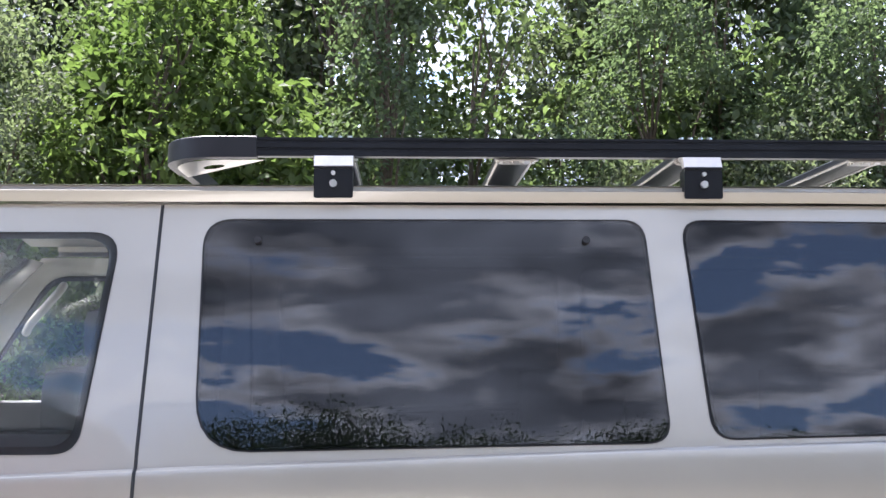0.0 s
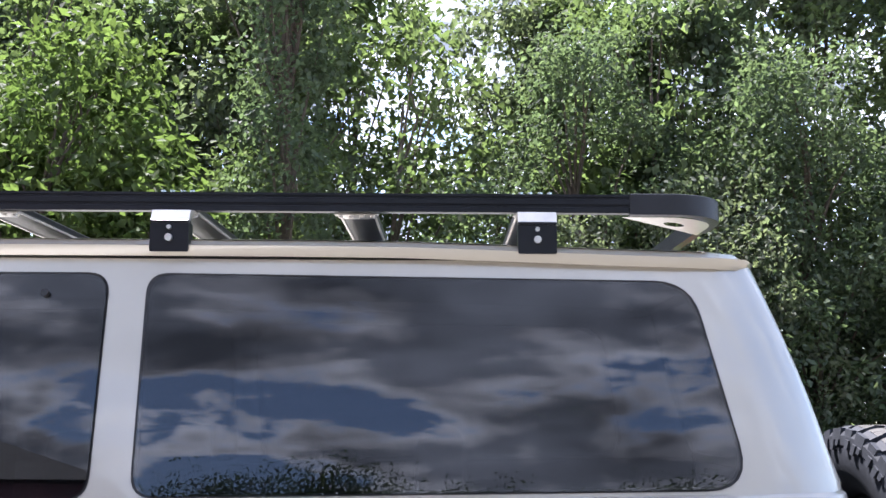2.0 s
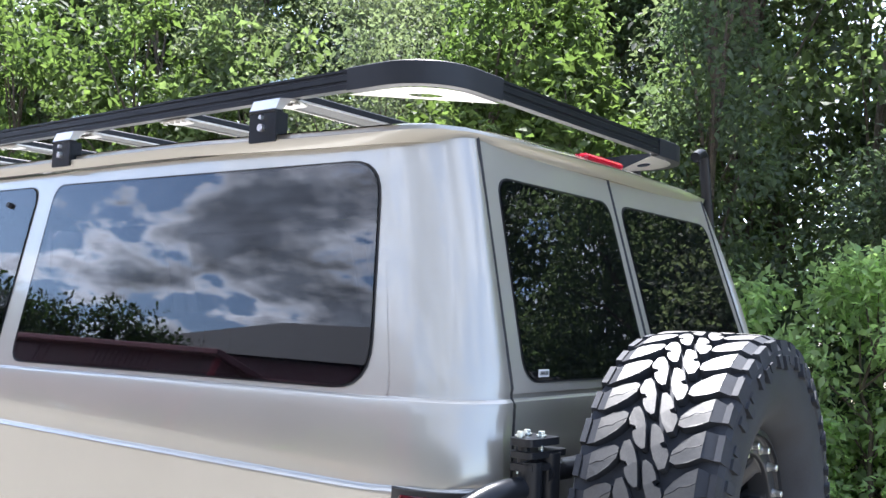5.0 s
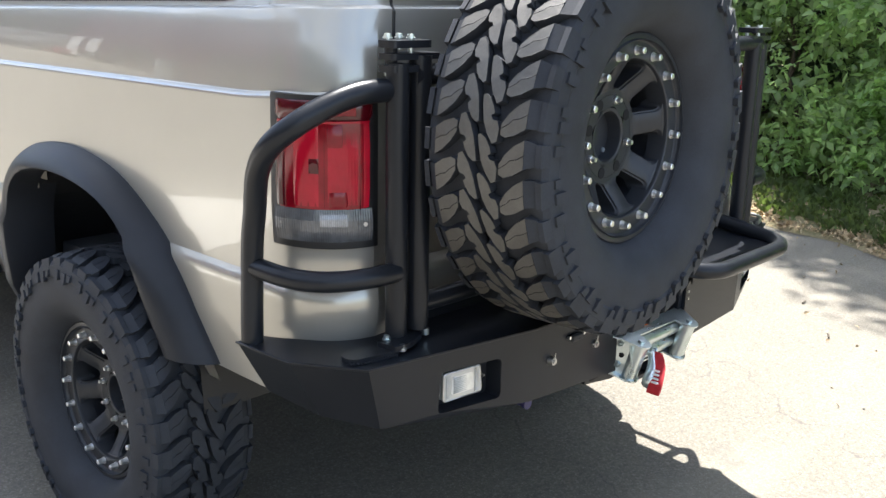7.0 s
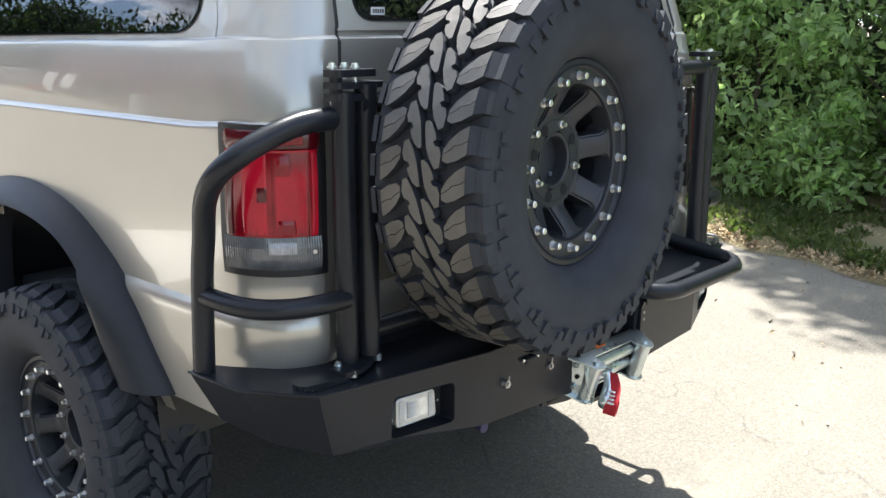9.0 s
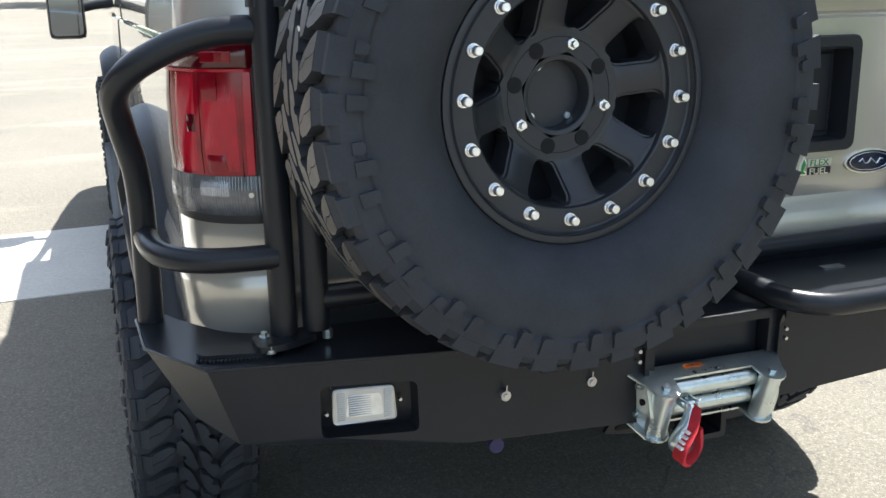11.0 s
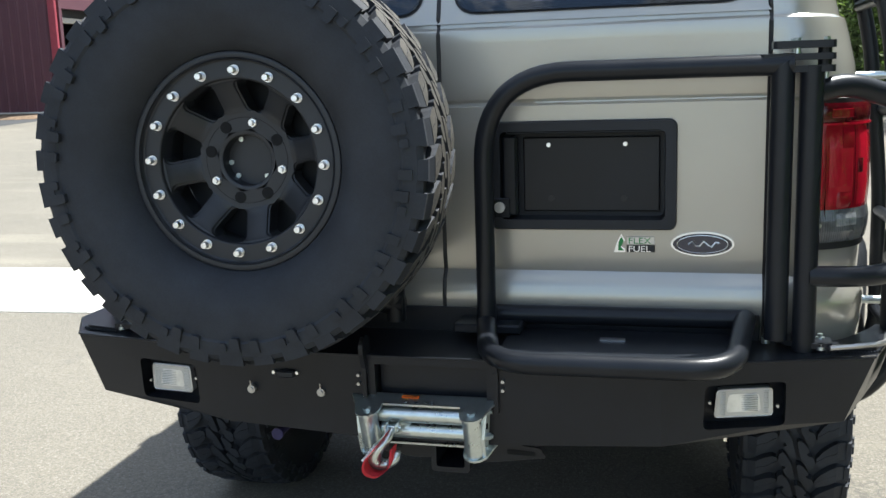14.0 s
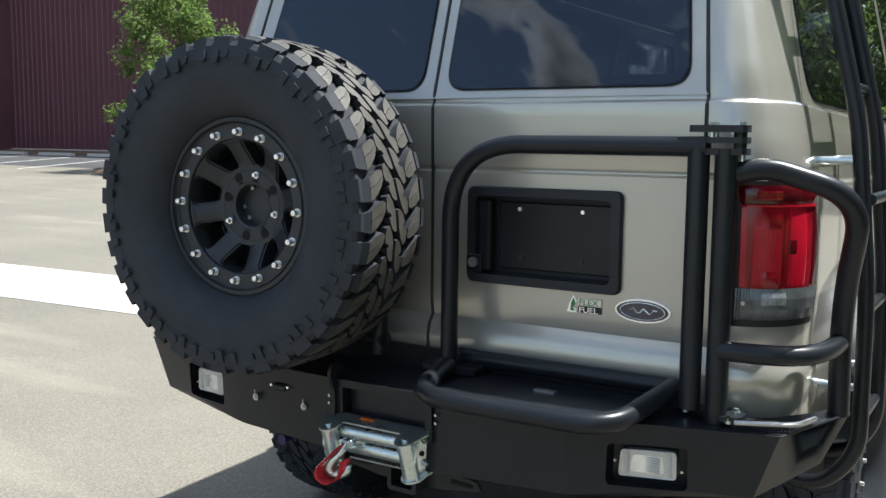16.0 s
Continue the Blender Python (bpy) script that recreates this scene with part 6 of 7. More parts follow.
for k in range(6):
    z = 0.78 + 0.265 * k
    bm = bmesh.new()
    tube(bm, [(ladder_x(z), 0.20, z), (ladder_x(z), 0.47, z)], 0.014, 12)
    part("ladder_rung", bm, BLACK, ladder, smooth=SOFT)
for z in (0.86, 1.40, 1.98):
    for y in (0.20, 0.47):
        bm = bmesh.new()
        tube(bm, [(ladder_x(z), y, z), (side_x(z) - 0.002, y, z)], 0.010, 10)
        part("ladder_standoff", bm, ZINC, ladder, smooth=SOFT)


# ---- trees and verge ----
def leaf_mesh(name, centres, radii, per, size, rng, droop=0.5, flat=1.0):
    """Leaves in clumps: each a folded blade of two triangles pairs, joined in one mesh."""
    n = len(centres) * per
    c = np.repeat(np.asarray(centres), per, axis=0)
    r = np.repeat(np.asarray(radii), per)[:, None]
    d = rng.normal(size=(n, 3))
    d /= np.linalg.norm(d, axis=1)[:, None]
    pos = c + d * r * rng.random((n, 1)) ** 0.45 * np.array([1, 1, flat])
    ax = rng.normal(size=(n, 3)) + d * 0.6
    ax[:, 2] -= droop
    ax /= np.linalg.norm(ax, axis=1)[:, None]
    up = rng.normal(size=(n, 3)) * 0.6 + np.array([0, 0, 1.0])
    sd = np.cross(ax, up)
    sd /= np.linalg.norm(sd, axis=1)[:, None] + 1e-9
    nm = np.cross(sd, ax)
    L = size * (0.6 + 0.8 * rng.random((n, 1)))
    W = L * 0.28
    v = np.stack([pos, pos + ax * L * 0.45 + sd * W + nm * L * 0.10, pos + ax * L - nm * L * 0.08, pos + ax * L * 0.45 - sd * W + nm * L * 0.10], 1).reshape(-1, 3)
    i = np.arange(n) * 4
    f = np.stack([i, i + 1, i + 2, i, i + 2, i + 3], 1).reshape(-1)
    me = bpy.data.meshes.new(name)
    me.vertices.add(len(v)), me.loops.add(len(f)), me.polygons.add(len(f) // 3)
    me.vertices.foreach_set("co", v.ravel())
    me.loops.foreach_set("vertex_index", f)
    me.polygons.foreach_set("loop_start", np.arange(0, len(f), 3))
    me.update(calc_edges=True)
    return me


def tree(name, label, category, x, y, h, spread, material, seed, clumps, per, leaf, low=0.25, trunk=0.09, clump=0.34, lean=0.0, group="trees beside the lot"):
    rng = np.random.default_rng(seed)
    z0 = ground_z(x, y)
    top = thing(name, label, category, (x, y, z0), group)
    bm = bmesh.new()
    stem = [Vector((0, 0, -0.1))]
    for k in range(1, 8):
        stem.append(Vector((lean * k / 7 + rng.normal() * 0.05 * spread, rng.normal() * 0.05 * spread, h * 0.92 * k / 7)))
    tube(bm, stem, [trunk * (1 - 0.125 * k) for k in range(8)], 8)
    cs, rs = [], []
    for k in range(clumps):
        u = low + (1 - low) * rng.random() ** 0.85
        a = rng.random() * 2 * math.pi
        rad = spread * (0.30 + 0.70 * rng.random() ** 0.6) * (1.0 - 0.62 * max(0, u - 0.45) / 0.55) * (0.72 + 0.28 * min(1, (u - low) / 0.2 + 0.3))
        i = min(6, int(u * 7))
        base = stem[i].lerp(stem[i + 1], 0.5)
        p = Vector((base.x + rad * math.cos(a), base.y + rad * math.sin(a), h * u))
        cs.append(p), rs.append(clump * (0.6 + 0.8 * rng.random()))
        if k % 4 == 0:
            j = max(0, i - 1)
            mid = stem[j].lerp(p, 0.55) + Vector((0, 0, 0.08 * h * rng.random()))
            tube(bm, [stem[j], mid, p], [trunk * 0.35, trunk * 0.2, trunk * 0.07], 5)
    wood = part("trunk", bm, BARK, top, smooth=SOFT)
    wood.matrix_parent_inverse = Matrix.Identity(4)
    me = leaf_mesh("crown", [tuple(c) for c in cs], rs, per, leaf, rng)
    me.materials.append(material)
    crown = new("crown", me)
    crown.parent = top
    return top


BROAD = ("broadleaf_tree", "sunlit bright green broadleaf tree behind the verge", "tree")
SHRUB = ("olive_shrub", "tall dense olive-green shrub with small leaves", "shrub")
DARK = ("evergreen_tree", "dark evergreen tree with dense small leaves", "tree")
IVY = ("ivy_covered_tree", "tall trunk thickly covered in dark ivy", "tree")
PLANTS = [
    (*SHRUB, 6.6, 8.3, 4.6, 1.7, LEAF_OLIVE, 70, 150, 0.075, 0.04),
    (*SHRUB, 6.2, 6.6, 4.9, 1.5, LEAF_OLIVE, 70, 150, 0.070, 0.04),
    (*BROAD, 6.5, 5.0, 5.6, 1.6, LEAF_BRIGHT, 85, 100, 0.120, 0.10),
    (*BROAD, 6.0, 3.9, 4.3, 1.1, LEAF_BRIGHT, 55, 90, 0.130, 0.08),
    (*IVY, 6.9, 2.75, 7.5, 0.75, LEAF_DARK, 90, 130, 0.085, 0.02),
    (*BROAD, 9.0, 1.6, 7.0, 1.9, LEAF_MID, 30, 45, 0.140, 0.40),
    (*SHRUB, 7.9, 1.2, 3.3, 1.3, LEAF_DARK, 60, 150, 0.075, 0.02),
    (*SHRUB, 7.7, -0.4, 3.9, 1.3, LEAF_OLIVE, 70, 160, 0.070, 0.02),
    (*DARK, 8.9, -0.9, 6.6, 1.6, LEAF_DARK, 90, 150, 0.085, 0.05),
    (*SHRUB, 7.9, -2.2, 4.4, 1.4, LEAF_OLIVE, 80, 160, 0.075, 0.02),
    (*DARK, 8.6, -3.6, 6.4, 1.8, LEAF_DARK, 110, 150, 0.085, 0.02),
    (*DARK, 8.0, -5.6, 5.6, 1.7, LEAF_DARK, 90, 150, 0.090, 0.02),
    (*BROAD, 7.4, -9.2, 10.5, 2.6, LEAF_MID, 70, 110, 0.105, 0.05),
    (*SHRUB, 8.3, 0.4, 4.2, 1.6, LEAF_DARK, 80, 150, 0.085, 0.02),
    (*SHRUB, 8.8, -2.8, 5.2, 1.8, LEAF_DARK, 90, 150, 0.090, 0.02),
    (*SHRUB, 8.4, -5.0, 5.0, 1.8, LEAF_DARK, 90, 150, 0.090, 0.02),
    (*DARK, 8.4, -7.0, 10.0, 2.4, LEAF_DARK, 90, 140, 0.100, 0.02),
    (*SHRUB, 8.0, 3.2, 4.4, 1.6, LEAF_MID, 70, 110, 0.090, 0.03),
    (*SHRUB, 7.9, 5.6, 5.6, 1.9, LEAF_MID, 80, 110, 0.095, 0.03),
    (*SHRUB, 8.2, 8.4, 6.2, 2.0, LEAF_OLIVE, 90, 120, 0.085, 0.03),
    (*BROAD, 9.8, 6.8, 8.0, 2.4, LEAF_MID, 60, 60, 0.150, 0.15),
    (*BROAD, 9.6, 3.6, 8.6, 2.3, LEAF_MID, 60, 60, 0.150, 0.2),
    (*BROAD, 10.0, -2.0, 8.2, 2.3, LEAF_MID, 60, 60, 0.150, 0.15),
    (*BROAD, 7.2, 10.4, 5.6, 1.9, LEAF_MID, 80, 60, 0.150, 0.04),
    (*BROAD, 7.0, 13.0, 6.4, 2.1, LEAF_BRIGHT, 90, 60, 0.160, 0.04),
    (*BROAD, 6.4, 16.0, 6.6, 2.3, LEAF_BRIGHT, 90, 60, 0.180, 0.04),
    (*DARK, 8.2, 11.6, 7.5, 1.9, LEAF_OLIVE, 80, 110, 0.110, 0.04),
    (*BROAD, 6.2, 19.5, 7.4, 2.6, LEAF_BRIGHT, 90, 60, 0.200, 0.04),
    (*BROAD, 5.6, 23.5, 7.8, 2.8, LEAF_MID, 90, 60, 0.220, 0.04),
    (*BROAD, 4.2, 28.0, 8.5, 3.2, LEAF_BRIGHT, 90, 60, 0.240, 0.04),
    (*DARK, 9.0, 15.2, 8.5, 2.4, LEAF_MID, 80, 80, 0.160, 0.06),
    (*DARK, 9.2, 20.0, 9.0, 2.6, LEAF_MID, 80, 80, 0.180, 0.06),
    (*BROAD, 1.0, 34.0, 9.5, 3.6, LEAF_MID, 90, 60, 0.280, 0.04),
]
for k, (nm, lb, ct, x, y, h, sp, m, cl, per, leaf, low) in enumerate(PLANTS):
    tree(nm, lb, ct, x, y, h, sp, m, 100 + k, cl, per, leaf, low=low, trunk=0.02 + 0.008 * h, clump=0.30 + 0.05 * sp)

# an added tree, its crown out of view, leans over to shade the asphalt's edge
tree("leaning_tree", "added tree with its crown out of view, shading the verge", "tree", 11.65, 3.3, 11.0, 1.6, LEAF_MID, 133, 66, 90, 0.125, low=0.74, trunk=0.11, clump=0.42, lean=-4.4)

# a dense far belt that closes the view behind them
for k in range(30):
    rng = np.random.default_rng(300 + k)
    y = -10.5 + 1.3 * k
    gap = abs(y - 0.9) < 0.9
    tree("belt_tree", "dense dark green tree deep in the wooded belt", "tree", 10.8 + 2.0 * rng.random() - 0.10 * max(0, k - 12), y, 3.6 if gap else ((7.9 + 1.8 * rng.random()) if 0 < y < 9 else (10.5 if y < -3 else 7.2) + 2.6 * rng.random()), 2.0, (LEAF_DARK, LEAF_MID, LEAF_OLIVE)[k % 3], 340 + k, 50 if gap else 120, 110, 0.150, low=0.02, trunk=0.07, clump=0.52, group="wooded belt")

for k in range(9):
    rng = np.random.default_rng(420 + k)
    tree("belt_tree", "dense dark green tree deep in the wooded belt", "tree", 7.5 - 0.55 * k + 3.0 * (k % 2), 28.5 + 1.9 * k, 9.5 + 2.0 * rng.random(), 2.4, (LEAF_MID, LEAF_OLIVE)[k % 2], 440 + k, 90, 70, 0.26, low=0.02, trunk=0.09, clump=0.65, group="wooded belt")

# the low hedge where the verge meets the trees
for k in range(28):
    rng = np.random.default_rng(500 + k)
    y = -6.5 + k * 1.25
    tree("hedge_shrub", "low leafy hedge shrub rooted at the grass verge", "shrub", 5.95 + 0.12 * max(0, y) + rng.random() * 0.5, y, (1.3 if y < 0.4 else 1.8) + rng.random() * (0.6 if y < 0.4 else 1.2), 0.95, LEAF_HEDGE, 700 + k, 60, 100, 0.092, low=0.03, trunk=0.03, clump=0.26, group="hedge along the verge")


def verge_x(y):
    return 3.95 + 0.30 * (y - 0.4) + 0.06 * math.sin(3.1 * y) + 0.04 * math.sin(8.3 * y + 1)


bm = bmesh.new()
ys = [-6 + 0.2 * k for k in range(190)]
rows = [[bm.verts.new((x, y, ground_z(x, y) + dz)) for x, dz in ((verge_x(y), 0.003), (verge_x(y) + 0.08, 0.022), (verge_x(y) + 0.8, 0.035), (verge_x(y) + 2.0, 0.05), (verge_x(y) + 14, 0.05))] for y in ys]
for A, Bq in zip(rows, rows[1:]):
    for k in range(4):
        bm.faces.new((A[k], A[k + 1], Bq[k + 1], Bq[k]))
tagged(part("verge", bm, GRASSY), "rough grass verge with dry leaf litter along the asphalt", "verge", kind="structure")
rng = np.random.default_rng(9)
cs = []
for k in range(2600):
    y = -5 + rng.random() * (9 if k % 3 else 22)
    x = verge_x(y) + 0.14 + abs(rng.normal()) * 0.85
    if math.sin(2.1 * x + 1.3 * y) + math.sin(3.7 * y - 1.9 * x) + 0.9 * rng.normal() > -0.35:
        cs.append((x, y, ground_z(x, y) + 0.045))
me = leaf_mesh("grass", cs, [0.07] * len(cs), 13, 0.062, rng, droop=-1.6, flat=0.4)
me.materials.append(LEAF_GRASS)
tagged(new("grass", me), "short patchy green grass on the verge", "grass", kind="stuff")
cs = []
for k in range(1500):
    y = -5 + rng.random() * (9 if k % 3 else 22)
    x = verge_x(y) + 0.02 + abs(rng.normal()) * (0.12 if k % 2 else 0.8)
    cs.append((x, y, ground_z(x, y) + 0.034))
me = leaf_mesh("leaf_litter", cs, [0.06] * len(cs), 9, 0.032, rng, droop=0.0, flat=0.25)
me.materials.append(STRAW)
tagged(new("leaf_litter", me), "dry straw and brown leaves along the edge of the asphalt", "leaf litter", kind="stuff")
cs = []
for k in range(260):
    y = -3.5 + rng.random() * 7
    x = 1.3 + rng.random() ** 0.6 * (verge_x(y) - 1.3)
    cs.append((x, y, ground_z(x, y) + 0.004))
me = leaf_mesh("fallen_leaf", cs, [0.03] * len(cs), 1, 0.026, rng, droop=0.0, flat=0.05)
me.materials.append(STRAW)
tagged(new("fallen_leaf", me), "small dry leaves and seed husks scattered over the asphalt", "fallen leaf", kind="stuff")
for x, y, a in ((2.35, 0.12, 0.5), (2.52, -0.42, -0.6), (2.75, 0.42, 0.2)):
    bm = bmesh.new()
    z = ground_z(x, y) + 0.006
    tube(bm, [(x - 0.03 * math.cos(a), y - 0.03 * math.sin(a), z), (x + 0.004, y - 0.003, z + 0.003), (x + 0.03 * math.cos(a), y + 0.03 * math.sin(a), z)], [0.005, 0.0045, 0.003], 6)
    tagged(part("twig", bm, BARK, smooth=SOFT), "short dark broken twig lying on the asphalt", "twig", "twigs on the asphalt")

# far trees across the lot, seen in the van's glass
for k in range(19):
    rng = np.random.default_rng(900 + k)
    y = -34 + k * 2.5
    x = -37 - 2 * rng.random()
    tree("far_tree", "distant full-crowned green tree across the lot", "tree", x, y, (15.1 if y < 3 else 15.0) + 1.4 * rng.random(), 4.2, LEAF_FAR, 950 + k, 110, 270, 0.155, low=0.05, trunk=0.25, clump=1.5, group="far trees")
for k in range(9):
    rng = np.random.default_rng(980 + k)
    tree("far_tree", "distant full-crowned green tree beyond the lot", "tree", -14 + k * 4.6, 62 + 5 * rng.random(), 8 + 3 * rng.random(), 3.4, LEAF_MID, 990 + k, 40, 55, 0.5, low=0.05, trunk=0.2, clump=1.0, group="far trees")

for k in range(18):
    rng = np.random.default_rng(1010 + k)
    x = -15.5 - 3.4 * k
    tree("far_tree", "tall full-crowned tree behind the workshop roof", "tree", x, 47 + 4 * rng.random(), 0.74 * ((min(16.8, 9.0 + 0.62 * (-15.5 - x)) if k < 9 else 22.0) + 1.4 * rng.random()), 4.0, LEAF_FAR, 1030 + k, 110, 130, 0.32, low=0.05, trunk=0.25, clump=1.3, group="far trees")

# ---- maroon workshop across the lot ----
BX, BY, BH = -16.6, 21.8, 7.0
gz = ground_z(0, BY)
shop = thing("workshop_building", "long workshop clad in maroon ribbed steel with shaded front wall", "building", (BX - 20, BY, gz))
bm = bmesh.new()
box(bm, (BX - 23, BY + 0.1, gz + BH / 2 - 0.2), (46.0, 0.2, BH + 0.4))
part("front_wall", bm, MAROON, shop)
SIDE_END = 34.8
OPENINGS = [(22.05, 24.75, 3.75), (28.45, 30.75, 3.75)]
cuts = [BY + 0.2] + [v for a, b, _ in OPENINGS for v in (a, b)] + [SIDE_END]
bm = bmesh.new()
for a, b in zip(cuts[::2], cuts[1::2]):
    box(bm, (BX - 0.1, (a + b) / 2, gz + BH / 2 - 0.2), (0.2, b - a, BH + 0.4))
for a, b, h in OPENINGS:
    box(bm, (BX - 0.1, (a + b) / 2, (gz + h - 0.75 + gz + BH) / 2), (0.2, b - a, BH - h + 0.75))
part("side_wall", bm, MAROON, shop)
bm = bmesh.new()
box(bm, (BX - 23, SIDE_END - 0.1, gz + BH / 2), (46.0, 0.2, BH))
box(bm, (BX - 7.0, (BY + SIDE_END) / 2, gz + BH / 2), (0.2, SIDE_END - BY, BH))
part("inner_wall", bm, LINING, shop)
bm = bmesh.new()
box(bm, (BX - 3.6, (BY + SIDE_END) / 2, gz + 0.35), (6.6, SIDE_END - BY - 0.4, 0.06))
part("workshop_floor", bm, LINING, shop)
for a, b, h in OPENINGS:
    for y in (a - 0.05, b + 0.05):
        bm = bmesh.new(); box(bm, (BX + 0.03, y, gz + 1.6), (0.10, 0.14, h - 0.4), 0.01); part("door_jamb", bm, MAROON, shop)
    bm = bmesh.new(); box(bm, (BX - 0.3, (a + b) / 2, gz + h - 1.05), (0.12, b - a, 0.16), 0.02); part("roller_door_edge", bm, CONCRETE, shop, "pale raised roller door edge")
    bm = bmesh.new(); box(bm, (BX - 0.34, (a + b) / 2, gz + h - 0.85), (0.06, b - a, 0.30), 0.01); part("roller_door", bm, SEAL, shop)
bm = bmesh.new()
box(bm, (BX - 23, (BY + SIDE_END) / 2, gz + BH + 0.1), (46.6, SIDE_END - BY + 0.6, 0.2), 0.03)
part("roof", bm, MAROON, shop)
bm = bmesh.new()
prism(bm, [(-0.055, 0.0), (-0.025, -0.035), (0.025, -0.035), (0.055, 0.0)], lambda x, y, w: (x, y, w), 0.12, BH)
ribmesh = bpy.data.meshes.new("cladding_rib")
bm.to_mesh(ribmesh); bm.free(); ribmesh.materials.append(MAROON)
for k in range(150):
    o = new("cladding_rib", ribmesh)
    o.parent = shop
    o.matrix_parent_inverse = Matrix.Translation(shop.location).inverted()
    o.location = (BX - 0.25 - 0.305 * k, BY, gz)
for k in range(41):
    if any(a - 0.2 < BY + 0.45 + 0.305 * k < b + 0.2 for a, b, _ in OPENINGS) or 31.85 < BY + 0.45 + 0.305 * k < 32.95 or 33.4 < BY + 0.45 + 0.305 * k < 34.3:
        continue
    o = new("cladding_rib", ribmesh)
    o.parent = shop
    o.matrix_parent_inverse = Matrix.Translation(shop.location).inverted()
    o.matrix_basis = pose(BX, BY + 0.45 + 0.305 * k, gz, 0, 0, 90)
bm = bmesh.new()
box(bm, (BX - 0.02, BY - 0.03, gz + BH / 2), (0.22, 0.10, BH), 0.01)
part("corner_trim", bm, mat("red_trim", (0.30, 0.05, 0.07), 0.5), shop, "brighter red corner flashing")
bm = bmesh.new()
box(bm, (BX - 23, BY - 0.06, gz + 0.02), (46.0, 0.12, 0.22), 0.02)
part("plinth", bm, CONCRETE, shop)
for y in (32.40, 33.85):
    bm = bmesh.new()
    box(bm, (BX + 0.03, y, ground_z(0, y) + 1.05 + 0.55), (0.06, 0.86, 3.1), 0.01)
    door = part("side_door", bm, WHITE, shop, "sunlit white side door")
    bm = bmesh.new()
    box(bm, (BX + 0.07, y + 0.33, ground_z(0, y) + 1.0), (0.05, 0.06, 0.20), 0.01)
    part("door_handle", bm, SEAL, door)

# planting along the workshop, kerb stops and bay lines
bm = bmesh.new()
rows = [[bm.verts.new((x, BY - 0.1 - d, ground_z(x, BY - d) + dz)) for d, dz in ((0, 0.09), (0.9, 0.07), (1.15, 0.006))] for x in [BX - 46 + k for k in range(47)]]
for A, Bq in zip(rows, rows[1:]):
    for k in range(2):
        bm.faces.new((A[k], A[k + 1], Bq[k + 1], Bq[k]))
MULCH = mat("bark_mulch", (0.155, 0.105, 0.068), 0.95, 0.0, 0.3, 6.0, fine=0.5, bump=0.5, bscale=30)
tagged(part("planting_bed", bm, MULCH), "pale bark mulch bed along the workshop wall", "planting bed", kind="structure")
for k, x in enumerate((-21.3, -23.4, -37.0)):
    tree("bed_shrub", "small green shrub in the mulch bed by the wall", "shrub", x, BY - 0.75, 1.3, 0.6, LEAF_OLIVE, 1200 + k, 26, 60, 0.13, low=0.05, trunk=0.03, clump=0.26, group="shrubs by the workshop")
# the shade before the workshop, laid on the asphalt as a dark-coloured strip
bm = bmesh.new()
rows = [[bm.verts.new((x, y, ground_z(x, y) + 0.005)) for y in (15.3, 17.0, 18.8, 20.64)] for x in [-62 + k for k in range(47)]]
for A, Bq in zip(rows, rows[1:]):
    for k in range(3):
        bm.faces.new((A[k], A[k + 1], Bq[k + 1], Bq[k]))
SHADED = mat("painted_shade_asphalt", (0.052, 0.053, 0.056), 0.9, 0.0, 0.18, 0.6, fine=0.25, bump=0.3, bscale=60, rvary=0.05)
tagged(part("asphalt_lane", bm, SHADED), "dark strip painting the shade before the workshop", "road", kind="structure")
# planting island in the lot: mulch, one young tree and two low bushes
bm = bmesh.new()
isle = rounded([(-15.0, 12.9), (-14.1, 13.7), (-14.3, 15.0), (-15.7, 16.8), (-17.2, 17.9), (-18.7, 17.9), (-20.2, 16.8), (-20.4, 14.6), (-18.6, 13.5), (-16.2, 12.7)], 0.5, 4)
cx, cy = sum(x for x, _ in isle) / len(isle), sum(y for _, y in isle) / len(isle)
rings = [[bm.verts.new((cx + (x - cx) * k, cy + (y - cy) * k, ground_z(x, cy + (y - cy) * k) + dz)) for x, y in isle] for k, dz in ((1.0, 0.012), (0.93, 0.09), (0.6, 0.13))]
for A, Bq in zip(rings, rings[1:]):
    for k in range(len(A)):
        bm.faces.new((A[k], A[(k + 1) % len(A)], Bq[(k + 1) % len(A)], Bq[k]))
bm.faces.new(rings[-1])
tagged(part("planting_island", bm, MULCH), "brown bark mulch island in the parking lot", "planting bed", kind="structure")
tree("young_tree", "slender young tree with dense bright leaves in a mulch island", "tree", -18.1, 15.9, 4.9, 1.95, LEAF_YOUNG, 1300, 120, 130, 0.105, low=0.19, trunk=0.05, clump=0.32, lean=-0.35, group="young trees")
for k, (x, y, m) in enumerate(((-18.1, 16.9, LEAF_YOUNG), (-16.7, 17.0, LEAF_HEDGE))):
    tree("low_bush", "low rounded bush in the mulch island", "shrub", x, y, 0.85, 0.55, m, 1320 + k, 30, 110, 0.07, low=0.08, trunk=0.02, clump=0.20, group="bushes in the island")
bm = bmesh.new()
prism(bm, [(-0.09, 0.0), (0.09, 0.0), (0.065, 0.11), (-0.065, 0.11)], lambda y, z, w: (w, y, z), -0.95, 0.95)
stop = tagged(part("kerb_stop", bm, CONCRETE), "pale concrete parking kerb stop on the asphalt", "kerb stop", "parking stops")
stop.location = (-29.2, 20.0, ground_z(0, 20.0))
for k in range(1, 6):
    copy_thing(stop, Matrix.Translation((-29.2 + (-2.75 * k if k < 4 else 2.75 * (k - 3)), 20.0, ground_z(0, 20.0))))
LINE = mat("worn_white_paint", (0.72, 0.72, 0.70), 0.8, 0.0, 0.15, 3.0, fine=0.2, bscale=30)
